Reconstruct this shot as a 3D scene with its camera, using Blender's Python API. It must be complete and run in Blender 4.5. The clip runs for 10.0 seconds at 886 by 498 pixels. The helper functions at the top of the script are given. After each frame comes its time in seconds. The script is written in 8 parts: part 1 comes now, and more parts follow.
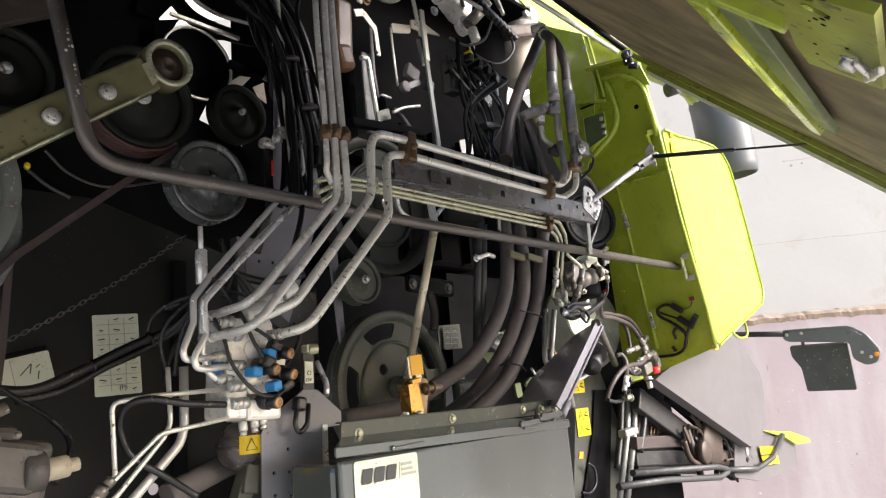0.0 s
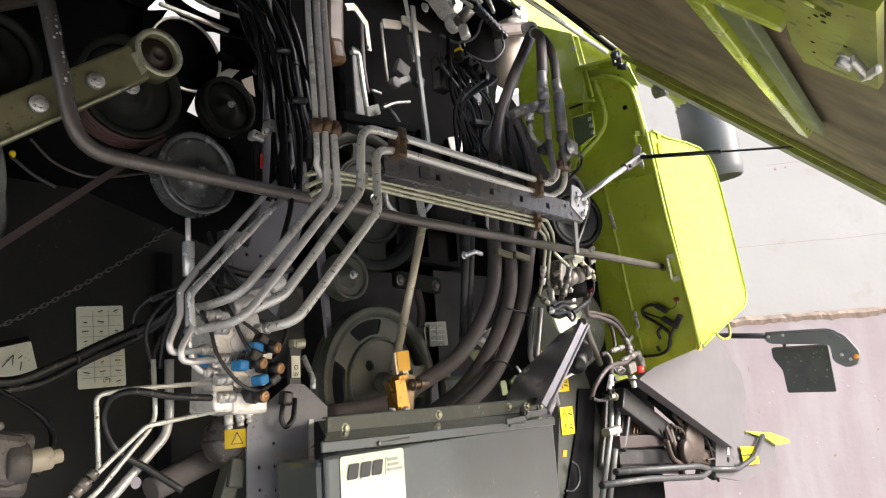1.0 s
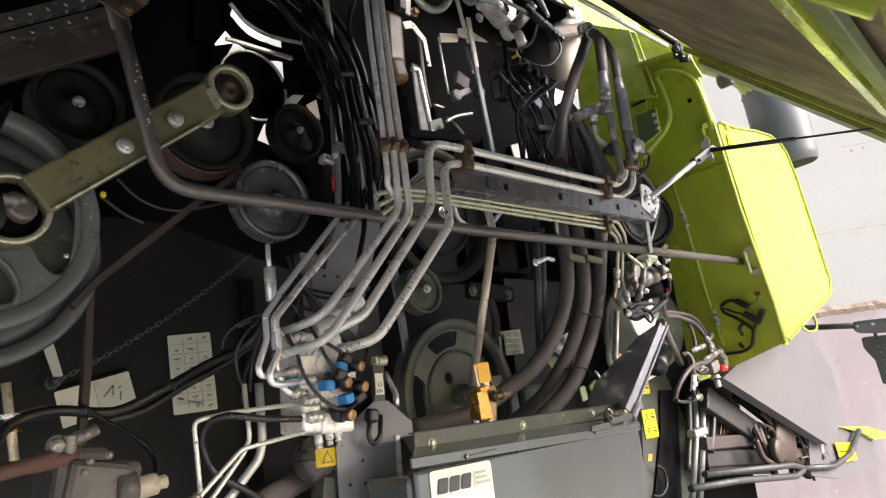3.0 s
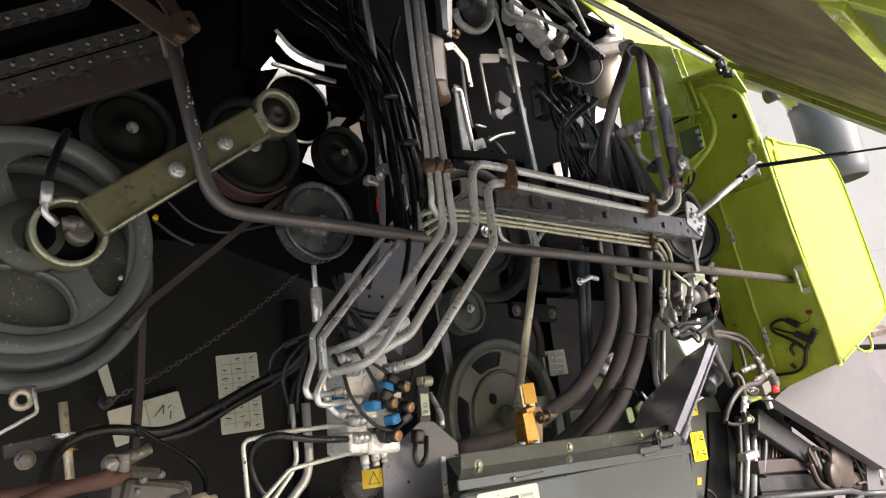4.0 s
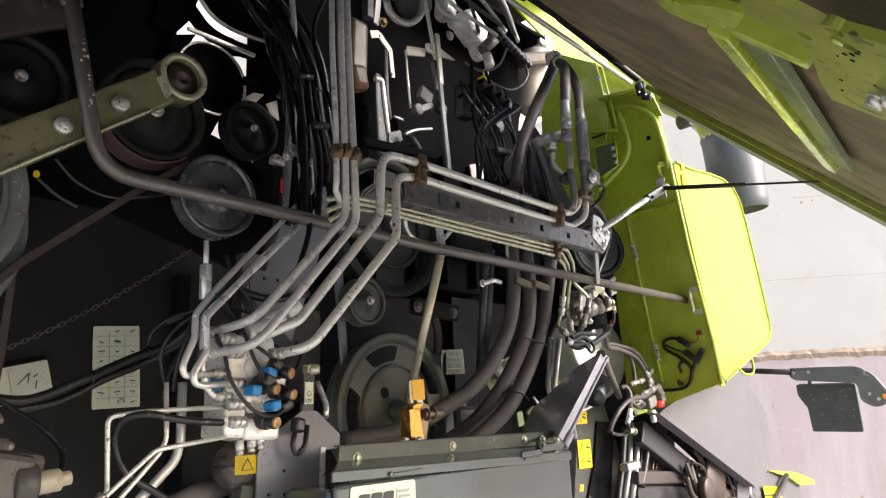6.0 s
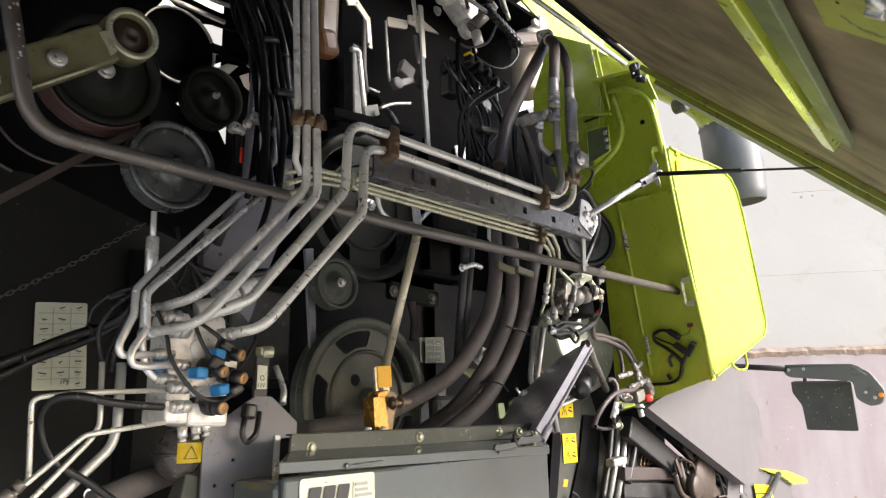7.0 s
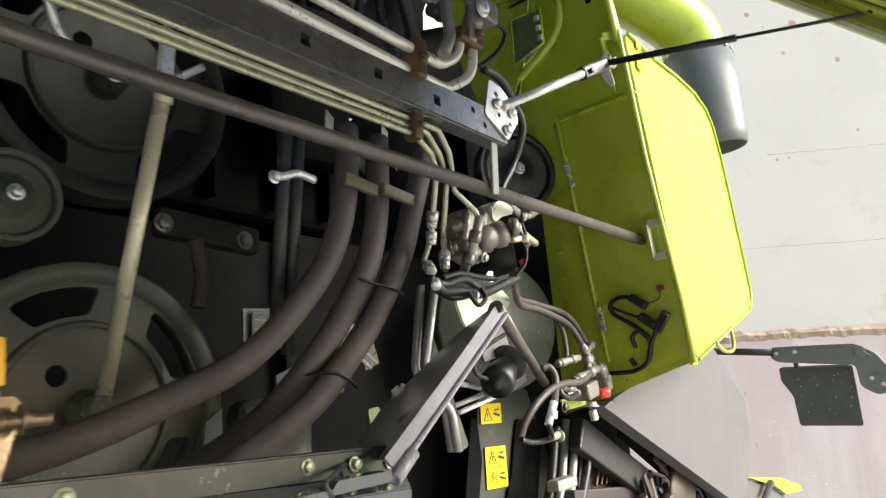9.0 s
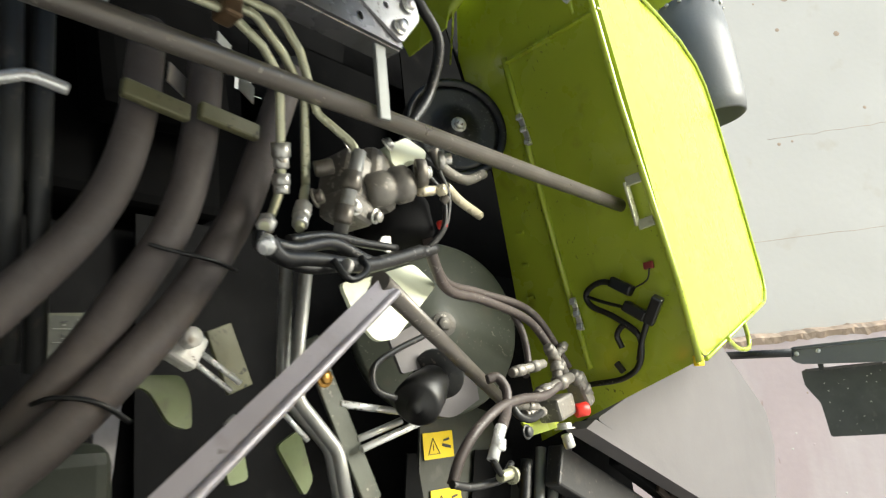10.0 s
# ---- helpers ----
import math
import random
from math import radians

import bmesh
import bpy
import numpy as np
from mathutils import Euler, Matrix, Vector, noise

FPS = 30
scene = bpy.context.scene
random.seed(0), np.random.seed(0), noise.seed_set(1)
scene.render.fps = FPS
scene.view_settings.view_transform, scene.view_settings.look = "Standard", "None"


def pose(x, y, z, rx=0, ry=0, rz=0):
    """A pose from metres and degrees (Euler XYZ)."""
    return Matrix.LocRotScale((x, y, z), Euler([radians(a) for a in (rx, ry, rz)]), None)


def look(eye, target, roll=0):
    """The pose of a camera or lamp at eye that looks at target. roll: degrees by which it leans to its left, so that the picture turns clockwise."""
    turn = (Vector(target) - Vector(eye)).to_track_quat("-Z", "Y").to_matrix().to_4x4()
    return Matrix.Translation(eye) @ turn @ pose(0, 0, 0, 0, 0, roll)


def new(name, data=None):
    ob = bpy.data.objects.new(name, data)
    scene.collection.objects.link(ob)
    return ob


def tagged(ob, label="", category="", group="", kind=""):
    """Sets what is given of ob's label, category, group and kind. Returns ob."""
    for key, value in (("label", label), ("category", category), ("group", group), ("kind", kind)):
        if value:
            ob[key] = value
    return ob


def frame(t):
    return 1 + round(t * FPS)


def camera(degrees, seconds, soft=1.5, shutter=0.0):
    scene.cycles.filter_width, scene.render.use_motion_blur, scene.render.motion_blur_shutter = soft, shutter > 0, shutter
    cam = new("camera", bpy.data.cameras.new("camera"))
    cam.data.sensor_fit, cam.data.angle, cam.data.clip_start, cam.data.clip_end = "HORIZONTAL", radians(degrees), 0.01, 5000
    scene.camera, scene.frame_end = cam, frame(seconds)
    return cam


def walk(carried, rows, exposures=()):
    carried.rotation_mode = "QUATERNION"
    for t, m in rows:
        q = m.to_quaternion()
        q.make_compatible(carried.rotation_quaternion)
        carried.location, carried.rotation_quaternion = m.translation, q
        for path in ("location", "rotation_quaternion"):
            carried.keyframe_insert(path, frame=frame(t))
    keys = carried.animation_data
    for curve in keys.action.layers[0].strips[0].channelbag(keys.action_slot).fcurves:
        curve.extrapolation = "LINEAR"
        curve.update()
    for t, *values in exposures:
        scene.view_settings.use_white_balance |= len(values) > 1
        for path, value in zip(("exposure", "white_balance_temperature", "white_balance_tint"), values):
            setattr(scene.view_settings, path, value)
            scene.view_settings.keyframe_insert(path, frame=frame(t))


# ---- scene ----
cam = camera(63.4, 10.0, soft=1.2, shutter=0.3)
PATH = [
    (0, (0.031, 0.007, 1.632), (1.489, 1.313, 2.041), -4.7),
    (0.5, (0.029, 0.004, 1.631), (1.507, 1.288, 2.038), -4.3),
    (1, (0.027, 0.015, 1.628), (1.514, 1.291, 2.03), -4.1),
    (1.5, (0.027, 0.024, 1.625), (1.508, 1.306, 2.025), -4.3),
    (2, (0.026, 0.024, 1.627), (1.485, 1.33, 2.031), -4.9),
    (2.5, (0.018, 0.024, 1.634), (1.435, 1.373, 2.049), -5.8),
    (3, (0.009, 0.025, 1.639), (1.371, 1.422, 2.076), -6.6),
    (4.3, (0.001, 0.035, 1.644), (1.273, 1.492, 2.153), -6.2),
    (4.5, (0.002, 0.029, 1.646), (1.286, 1.475, 2.156), -5.9),
    (5, (0.012, 0.018, 1.645), (1.351, 1.415, 2.15), -4.8),
    (5.5, (0.025, 0.016, 1.64), (1.439, 1.345, 2.126), -3.7),
    (7, (0.153, 0.041, 1.631), (1.595, 1.352, 2.083), -1.3),
    (7.5, (0.288, 0.12, 1.626), (1.728, 1.431, 2.081), -1.3),
    (8, (0.467, 0.231, 1.642), (1.923, 1.525, 2.095), -1.7),
    (8.5, (0.711, 0.316, 1.645), (2.196, 1.578, 2.096), -2.4),
    (9, (0.925, 0.404, 1.644), (2.43, 1.642, 2.093), -3.1),
    (9.5, (1.135, 0.509, 1.657), (2.667, 1.708, 2.122), -4.4),
    (10, (1.378, 0.573, 1.642), (2.869, 1.799, 2.162), -6.2),
]
walk(cam, [(t, look(eye, target, roll)) for t, eye, target, roll in PATH],
     exposures=[(0, 1.35, 6600, 14), (7, 1.35, 6600, 13), (10, 1.2, 6700, 2)])

# ---- light: open daylight from the yard side, the raised cover shades the machine ----
world = bpy.data.worlds.new("yard_sky")
scene.world = world
world.use_nodes = True
wn = world.node_tree.nodes
sky = wn.new("ShaderNodeTexSky")
sky.sky_type, sky.sun_disc = "NISHITA", False
sky.sun_elevation, sky.sun_rotation = radians(24), radians(154)
world.node_tree.links.new(sky.outputs[0], wn["Background"].inputs[0])
wn["Background"].inputs[1].default_value = 0.125
sun_data = bpy.data.lights.new("sun", "SUN")
sun_data.energy, sun_data.angle, sun_data.color = 4.4, radians(40), (1.0, 0.965, 0.92)
sun = new("sun", sun_data)
sun.matrix_world = look((0.40 * 9, -0.82 * 9, 0.41 * 9), (0, 0, 0))

# ---- materials ----


def mat(name, col, rough=0.5, metal=0.0, var=0.25, size=6.0, dirt=None, dirt_amount=0.4, bump=0.15, fine=90.0, coat=0.0, specks=None, speck_size=260.0, speck_amount=0.5, spec=None):
    """Paint, metal or rubber with broad and fine variation, dirt in blotches and fine relief; sizes in metres."""
    m = bpy.data.materials.new(name)
    m.use_nodes = True
    n, l = m.node_tree.nodes, m.node_tree.links
    b = n["Principled BSDF"]
    co = n.new("ShaderNodeTexCoord")

    def cloud(scale, detail):
        t = n.new("ShaderNodeTexNoise")
        t.inputs["Scale"].default_value, t.inputs["Detail"].default_value = scale, detail
        l.new(co.outputs["Object"], t.inputs["Vector"])
        return t.outputs["Fac"]

    def ramp(src, lo, hi):
        r = n.new("ShaderNodeMapRange")
        r.inputs["From Min"].default_value, r.inputs["From Max"].default_value = lo, hi
        l.new(src, r.inputs["Value"])
        return r

    def mix(fac, a, c):
        x = n.new("ShaderNodeMix")
        x.data_type = "RGBA"
        l.new(fac, x.inputs[0])
        for s, k in ((x.inputs[6], a), (x.inputs[7], c)):
            if isinstance(k, tuple):
                s.default_value = (*k, 1)
            else:
                l.new(k, s)
        return x.outputs[2]

    broad, grain = cloud(size, 5), cloud(fine, 6)
    base = mix(ramp(broad, 0.3, 0.7).outputs[0], tuple(c * (1 - var) for c in col), tuple(min(1, c * (1 + var)) for c in col))
    base = mix(ramp(grain, 0.35, 0.75).outputs[0], base, mix(broad, tuple(c * (1 - 0.6 * var) for c in col), tuple(min(1, c * (1 + 0.5 * var)) for c in col)))
    if dirt:
        spot = ramp(cloud(size * 3.7, 9), 0.72 - 0.35 * dirt_amount, 0.82)
        base = mix(spot.outputs[0], base, dirt)
    if specks:
        dot = ramp(cloud(speck_size, 2), 0.66 - 0.08 * speck_amount, 0.70 - 0.08 * speck_amount)
        patch = ramp(cloud(size * 2.1, 4), 0.62 - 0.3 * speck_amount, 0.70 - 0.2 * speck_amount)
        both = n.new("ShaderNodeMath")
        both.operation = "MULTIPLY"
        l.new(dot.outputs[0], both.inputs[0])
        l.new(patch.outputs[0], both.inputs[1])
        base = mix(both.outputs[0], base, specks)
    l.new(base, b.inputs["Base Color"])
    rr = ramp(cloud(size * 2.3, 7), 0.2, 0.8)
    rr.inputs["To Min"].default_value, rr.inputs["To Max"].default_value = max(0.05, rough - 0.13), min(1, rough + 0.13)
    l.new(rr.outputs[0], b.inputs["Roughness"])
    b.inputs["Metallic"].default_value = metal
    b.inputs["Specular IOR Level"].default_value = spec if spec is not None else 0.25 if rough > 0.55 else 0.5
    b.inputs["Coat Weight"].default_value = coat
    if bump:
        bp = n.new("ShaderNodeBump")
        bp.inputs["Strength"].default_value, bp.inputs["Distance"].default_value = bump, 0.002
        l.new(grain, bp.inputs["Height"])
        l.new(bp.outputs[0], b.inputs["Normal"])
    return m


WHEELDIRT = (0.07, 0.06, 0.05)
DUST = (0.20, 0.16, 0.12)
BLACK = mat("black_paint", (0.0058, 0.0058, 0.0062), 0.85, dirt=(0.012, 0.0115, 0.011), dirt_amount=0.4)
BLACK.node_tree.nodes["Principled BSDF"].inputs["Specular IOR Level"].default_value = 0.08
# darker copy of the black, with the bay's shade put into its colour
BAY_SHADE = mat("bay_shade_black", (0.0030, 0.0030, 0.0032), 0.9, dirt=(0.006, 0.0056, 0.005), dirt_amount=0.35, spec=0.03)
SHEET = mat("black_sheet", (0.0145, 0.015, 0.0135), 0.62, size=3, dirt=(0.028, 0.026, 0.022), dirt_amount=0.4, specks=(0.07, 0.065, 0.055), speck_size=120, speck_amount=0.2)
SHEET.node_tree.nodes["Principled BSDF"].inputs["Specular IOR Level"].default_value = 0.15
DARK = mat("dark_grey_paint", (0.035, 0.036, 0.036), 0.5, dirt=DUST, dirt_amount=0.25, specks=(0.16, 0.14, 0.12), speck_size=130, speck_amount=0.4)
CAST = mat("olive_cast_iron", (0.054, 0.060, 0.044), 0.5, dirt=(0.09, 0.08, 0.06), dirt_amount=0.4, specks=(0.22, 0.21, 0.17), speck_size=150, speck_amount=0.3)
DISH = mat("grey_pressed_steel", (0.19, 0.20, 0.19), 0.38, 0.15, dirt=(0.16, 0.15, 0.13), dirt_amount=0.35)
WHEEL = mat("grey_green_wheel_paint", (0.100, 0.108, 0.098), 0.42, 0.1, size=9, dirt=WHEELDIRT, dirt_amount=0.45, specks=(0.26, 0.25, 0.22), speck_size=150, speck_amount=0.3)
BROWN = mat("brown_grimy_steel", (0.055, 0.038, 0.028), 0.55, 0.2, size=14, dirt=(0.10, 0.06, 0.04), dirt_amount=0.4)
DULL = mat("dull_grey_pipe", (0.30, 0.30, 0.285), 0.42, 0.5, size=12, dirt=(0.18, 0.16, 0.13), dirt_amount=0.4)
# green of the levers; also stands for shade in the hood's pocket
LEVER = mat("dark_green_paint_and_shade", (0.10, 0.13, 0.045), 0.5, size=8, dirt=(0.06, 0.06, 0.035), dirt_amount=0.5)
ARM = mat("olive_paint", (0.13, 0.125, 0.065), 0.45, dirt=(0.07, 0.06, 0.035), dirt_amount=0.5, specks=(0.03, 0.028, 0.015), speck_size=100, speck_amount=0.4)
RAIL = mat("grey_galvanised_rail", (0.155, 0.153, 0.162), 0.28, 0.6, size=5, var=0.2, dirt=(0.08, 0.07, 0.066), dirt_amount=0.4, specks=(0.04, 0.037, 0.037), speck_size=130, speck_amount=0.35)
PLUM = mat("blue_grey_paint", (0.165, 0.163, 0.18), 0.45, dirt=(0.2, 0.18, 0.17), dirt_amount=0.3, specks=(0.05, 0.045, 0.045), speck_size=140, speck_amount=0.4)
BOX = mat("grey_green_gloss_paint", (0.105, 0.115, 0.104), 0.15, 0.35, var=0.14, size=3, dirt=(0.14, 0.135, 0.11), dirt_amount=0.2, bump=0.03, coat=0.6, specks=(0.24, 0.24, 0.22), speck_size=150, speck_amount=0.15)
ZINC = mat("zinc_plate", (0.56, 0.55, 0.52), 0.33, 0.65, dirt=(0.25, 0.22, 0.18), dirt_amount=0.4, specks=(0.12, 0.09, 0.06), speck_size=180, speck_amount=0.6)
STEEL = mat("steel_tube", (0.64, 0.635, 0.575), 0.33, 0.4, var=0.08, size=7, dirt=(0.42, 0.37, 0.29), dirt_amount=0.10, specks=(0.10, 0.075, 0.05), speck_size=150, speck_amount=0.55)
CHROME = mat("bright_steel", (0.78, 0.78, 0.77), 0.24, 0.55, var=0.08, specks=(0.16, 0.14, 0.12), speck_size=200, speck_amount=0.4)
TUBE = mat("worn_grey_tube", (0.115, 0.103, 0.092), 0.34, 0.35, size=8, dirt=(0.19, 0.165, 0.145), dirt_amount=0.15, specks=(0.32, 0.29, 0.26), speck_size=170, speck_amount=0.3)
FLAKY = mat("flaking_steel_tube", (0.50, 0.49, 0.46), 0.4, 0.35, var=0.2, size=14, dirt=(0.11, 0.085, 0.065), dirt_amount=0.42, specks=(0.72, 0.71, 0.68), speck_size=130, speck_amount=0.6)
OLIVE = mat("yellow_zinc_tube", (0.44, 0.44, 0.31), 0.30, 0.45, var=0.15, size=8, dirt=(0.34, 0.30, 0.18), dirt_amount=0.12, specks=(0.12, 0.10, 0.05), speck_size=200, speck_amount=0.4)
GOLD = mat("gold_zinc", (0.50, 0.27, 0.065), 0.28, 0.65, size=18, dirt=(0.42, 0.29, 0.12), dirt_amount=0.25, specks=(0.2, 0.10, 0.025), speck_size=150, speck_amount=0.5)
ROD = mat("tarnished_rod", (0.58, 0.52, 0.38), 0.30, 0.35, size=9, var=0.10, dirt=(0.50, 0.43, 0.30), dirt_amount=0.10, specks=(0.2, 0.15, 0.09), speck_size=190, speck_amount=0.2)
CLAMP = mat("rusty_clamp", (0.125, 0.080, 0.045), 0.42, 0.55, size=20, dirt=(0.10, 0.055, 0.03), dirt_amount=0.4)
LINE = mat("grey_rubber_line", (0.055, 0.043, 0.04), 0.5, size=12, dirt=(0.09, 0.08, 0.07), dirt_amount=0.4, specks=(0.14, 0.125, 0.115), speck_size=150, speck_amount=0.5)
RUBBER = mat("black_rubber", (0.009, 0.009, 0.0095), 0.42, dirt=(0.03, 0.027, 0.024), dirt_amount=0.3, specks=(0.10, 0.095, 0.09), speck_size=190, speck_amount=0.5)
HOSE = mat("dusty_rubber_hose", (0.100, 0.087, 0.084), 0.62, size=9, dirt=(0.135, 0.12, 0.115), dirt_amount=0.5, bump=0.3)
BELT = mat("worn_belt", (0.05, 0.038, 0.034), 0.65, dirt=(0.09, 0.07, 0.06))
LIME = mat("lime_paint", (0.345, 0.42, 0.036), 0.28, var=0.07, size=4, dirt=(0.22, 0.25, 0.03), dirt_amount=0.3, bump=0.04, coat=0.35, specks=(0.07, 0.08, 0.012), speck_size=120, speck_amount=0.15)
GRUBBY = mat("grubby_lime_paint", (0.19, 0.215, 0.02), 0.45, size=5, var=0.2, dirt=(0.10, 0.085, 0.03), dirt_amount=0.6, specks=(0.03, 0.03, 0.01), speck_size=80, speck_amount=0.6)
BRACE = mat("purple_grey_paint", (0.285, 0.265, 0.295), 0.34, 0.15, size=6, dirt=(0.19, 0.16, 0.15), dirt_amount=0.4, specks=(0.10, 0.085, 0.08), speck_size=120, speck_amount=0.3)
LINING = mat("dirty_cover_lining", (0.19, 0.155, 0.09), 0.7, size=2.6, var=0.5, dirt=(0.055, 0.038, 0.022), dirt_amount=0.95, bump=0.4)
FENDER = mat("grey_fender_plastic", (0.128, 0.120, 0.122), 0.62, size=3, var=0.1, dirt=(0.13, 0.122, 0.12), dirt_amount=0.2, spec=0.15)
ALLOY = mat("cast_alloy", (0.80, 0.78, 0.73), 0.4, 0.15, size=16, dirt=(0.35, 0.28, 0.2), dirt_amount=0.5, bump=0.3, specks=(0.2, 0.15, 0.11), speck_size=160, speck_amount=0.35)
PUMP = mat("grey_pump_casting", (0.19, 0.178, 0.16), 0.5, 0.4, size=14, dirt=(0.14, 0.12, 0.1), dirt_amount=0.6, bump=0.4, specks=(0.45, 0.42, 0.36), speck_size=110, speck_amount=0.6)
PLASTIC = mat("black_plastic", (0.012, 0.012, 0.012), 0.35, dirt=(0.05, 0.045, 0.04), dirt_amount=0.2)
BLUE = mat("blue_plastic", (0.02, 0.22, 0.52), 0.35, var=0.12)
CAP = mat("brown_brass_cap", (0.38, 0.22, 0.10), 0.4, 0.5)
BOTTLE = mat("tan_bottle_plastic", (0.105, 0.066, 0.026), 0.4, size=8, dirt=(0.09, 0.05, 0.02))
CREAM = mat("cream_decal", (0.58, 0.60, 0.47), 0.4, var=0.08, dirt=(0.45, 0.44, 0.34), dirt_amount=0.3, bump=0.02, specks=(0.2, 0.19, 0.15), speck_size=180, speck_amount=0.3)
INK = mat("decal_ink", (0.02, 0.02, 0.02), 0.45, var=0.1, bump=0)
FADED = mat("faded_decal_ink", (0.30, 0.31, 0.27), 0.45, var=0.1, bump=0)
YELLOW = mat("warning_yellow", (0.80, 0.58, 0.01), 0.35, var=0.08, bump=0.02)
WHITE = mat("white_coated_sheet", (0.47, 0.455, 0.43), 0.45, 0.2, dirt=(0.4, 0.36, 0.3), dirt_amount=0.4)
PALE = mat("pale_cream_plastic", (0.60, 0.63, 0.47), 0.45, var=0.1, dirt=(0.4, 0.4, 0.3))
RED = mat("red_plastic", (0.65, 0.03, 0.02), 0.35, var=0.1)
ORANGE = mat("orange_reflector", (0.85, 0.27, 0.02), 0.25, var=0.05)
SPOUT = mat("dark_spout_rubber", (0.10, 0.105, 0.11), 0.5, size=3, dirt=(0.12, 0.12, 0.12))
TAN = mat("tan_filter_shell", (0.55, 0.47, 0.40), 0.5, dirt=(0.35, 0.28, 0.22))
PLASTER = mat("pale_plaster", (0.47, 0.452, 0.43), 0.85, size=1.2, var=0.06, dirt=(0.42, 0.37, 0.32), dirt_amount=0.25, bump=0.4, fine=25)


def streaked(m, pale, rust):
    """Runs of pale lime and brown rust down a wall, over its base colour."""
    n, l = m.node_tree.nodes, m.node_tree.links
    b = n["Principled BSDF"]
    src = b.inputs["Base Color"].links[0].from_socket
    co = n.new("ShaderNodeTexCoord")
    for scale, depth, lo, hi, tint in (((3.2, 3.2, 0.5), 6, 0.47, 0.68, pale), ((11, 11, 0.9), 4, 0.66, 0.76, rust), ((26, 26, 7), 3, 0.72, 0.78, rust)):
        mp = n.new("ShaderNodeMapping")
        mp.inputs["Scale"].default_value = scale
        t = n.new("ShaderNodeTexNoise")
        t.inputs["Scale"].default_value, t.inputs["Detail"].default_value = 1.0, depth
        r = n.new("ShaderNodeMapRange")
        r.inputs["From Min"].default_value, r.inputs["From Max"].default_value, r.inputs["To Max"].default_value = lo, hi, 0.75
        x = n.new("ShaderNodeMix")
        x.data_type = "RGBA"
        l.new(co.outputs["Object"], mp.inputs["Vector"])
        l.new(mp.outputs[0], t.inputs["Vector"])
        l.new(t.outputs["Fac"], r.inputs["Value"])
        l.new(r.outputs[0], x.inputs[0])
        l.new(src, x.inputs[6])
        x.inputs[7].default_value = (*tint, 1)
        src = x.outputs[2]
    l.new(src, b.inputs["Base Color"])
    return m


CONCRETE = streaked(mat("pink_grey_concrete", (0.405, 0.335, 0.34), 0.85, size=1.6, var=0.12, dirt=(0.44, 0.38, 0.385), dirt_amount=0.3, bump=0.6, fine=25), (0.50, 0.455, 0.455), (0.27, 0.20, 0.19))
CRUMB = mat("crumbling_mortar", (0.36, 0.28, 0.22), 0.9, size=9, var=0.3, dirt=(0.2, 0.15, 0.11), bump=0.8, fine=40)
GROUND = mat("yard_concrete", (0.56, 0.535, 0.50), 0.85, size=0.8, var=0.15, dirt=(0.2, 0.18, 0.16), bump=0.4, fine=30)

# ---- helpers for things and parts ----
BASE = {}


def thing(name, at, label, category, group="", kind=""):
    ob = new(name)
    ob.empty_display_size = 0.05
    ob.location = at
    ob = tagged(ob, label, category, group, kind)
    BASE[ob] = Vector(at)
    return ob


def part(name, bm, material, parent=None, label=""):
    """Links a bmesh, given in the world's metres, as one mesh object under a thing or a part."""
    me = bpy.data.meshes.new(name)
    at = BASE[parent] if parent else Vector((0, 0, 0))
    bmesh.ops.translate(bm, verts=bm.verts, vec=-at)
    bmesh.ops.recalc_face_normals(bm, faces=bm.faces)
    bm.to_mesh(me)
    bm.free()
    me.materials.append(material)
    ob = new(name, me)
    if parent:
        ob.parent = parent
        BASE[ob] = at
    if label:
        ob["label"] = label
    return ob


def single(name, bm, material, label, category, group="", kind="", at=(0, 0, 0)):
    """A thing of one mesh."""
    me = bpy.data.meshes.new(name)
    bmesh.ops.translate(bm, verts=bm.verts, vec=-Vector(at))
    bmesh.ops.recalc_face_normals(bm, faces=bm.faces)
    bm.to_mesh(me)
    bm.free()
    me.materials.append(material)
    ob = new(name, me)
    ob.location = at
    BASE[ob] = Vector(at)
    return tagged(ob, label, category, group, kind)


def smooth(bm, limit=40):
    for f in bm.faces:
        f.smooth = True
    for e in bm.edges:
        if len(e.link_faces) == 2 and e.calc_face_angle(0) > radians(limit):
            e.smooth = False
    return bm


def bend(points, radius):
    """A polyline with its corners rounded."""
    p = [Vector(q) for q in points]
    out = [p[0]]
    for a, b, c in zip(p, p[1:], p[2:]):
        u, v = (a - b), (c - b)
        lu, lv = u.length, v.length
        u, v = u / lu, v / lv
        ang = u.angle(v, 3.14)
        if ang > 3.05:
            out.append(b)
            continue
        cut = min(radius / math.tan(ang / 2), 0.48 * lu, 0.48 * lv)
        s, e = b + u * cut, b + v * cut
        steps = max(3, int((math.pi - ang) / 0.2))
        for i in range(steps + 1):
            k = i / steps
            out.append((1 - k) ** 2 * s + 2 * k * (1 - k) * b + k * k * e)
    return out + [p[-1]]


def flow(points, steps=8):
    """A smooth curve through the points."""
    p = [Vector(q) for q in points]
    p = [2 * p[0] - p[1], *p, 2 * p[-1] - p[-2]]
    out = []
    for a, b, c, d in zip(p, p[1:], p[2:], p[3:]):
        for i in range(steps):
            t = i / steps
            out.append(0.5 * (2 * b + (c - a) * t + (2 * a - 5 * b + 4 * c - d) * t * t + (3 * b - a - 3 * c + d) * t ** 3))
    return out + [p[-2]]


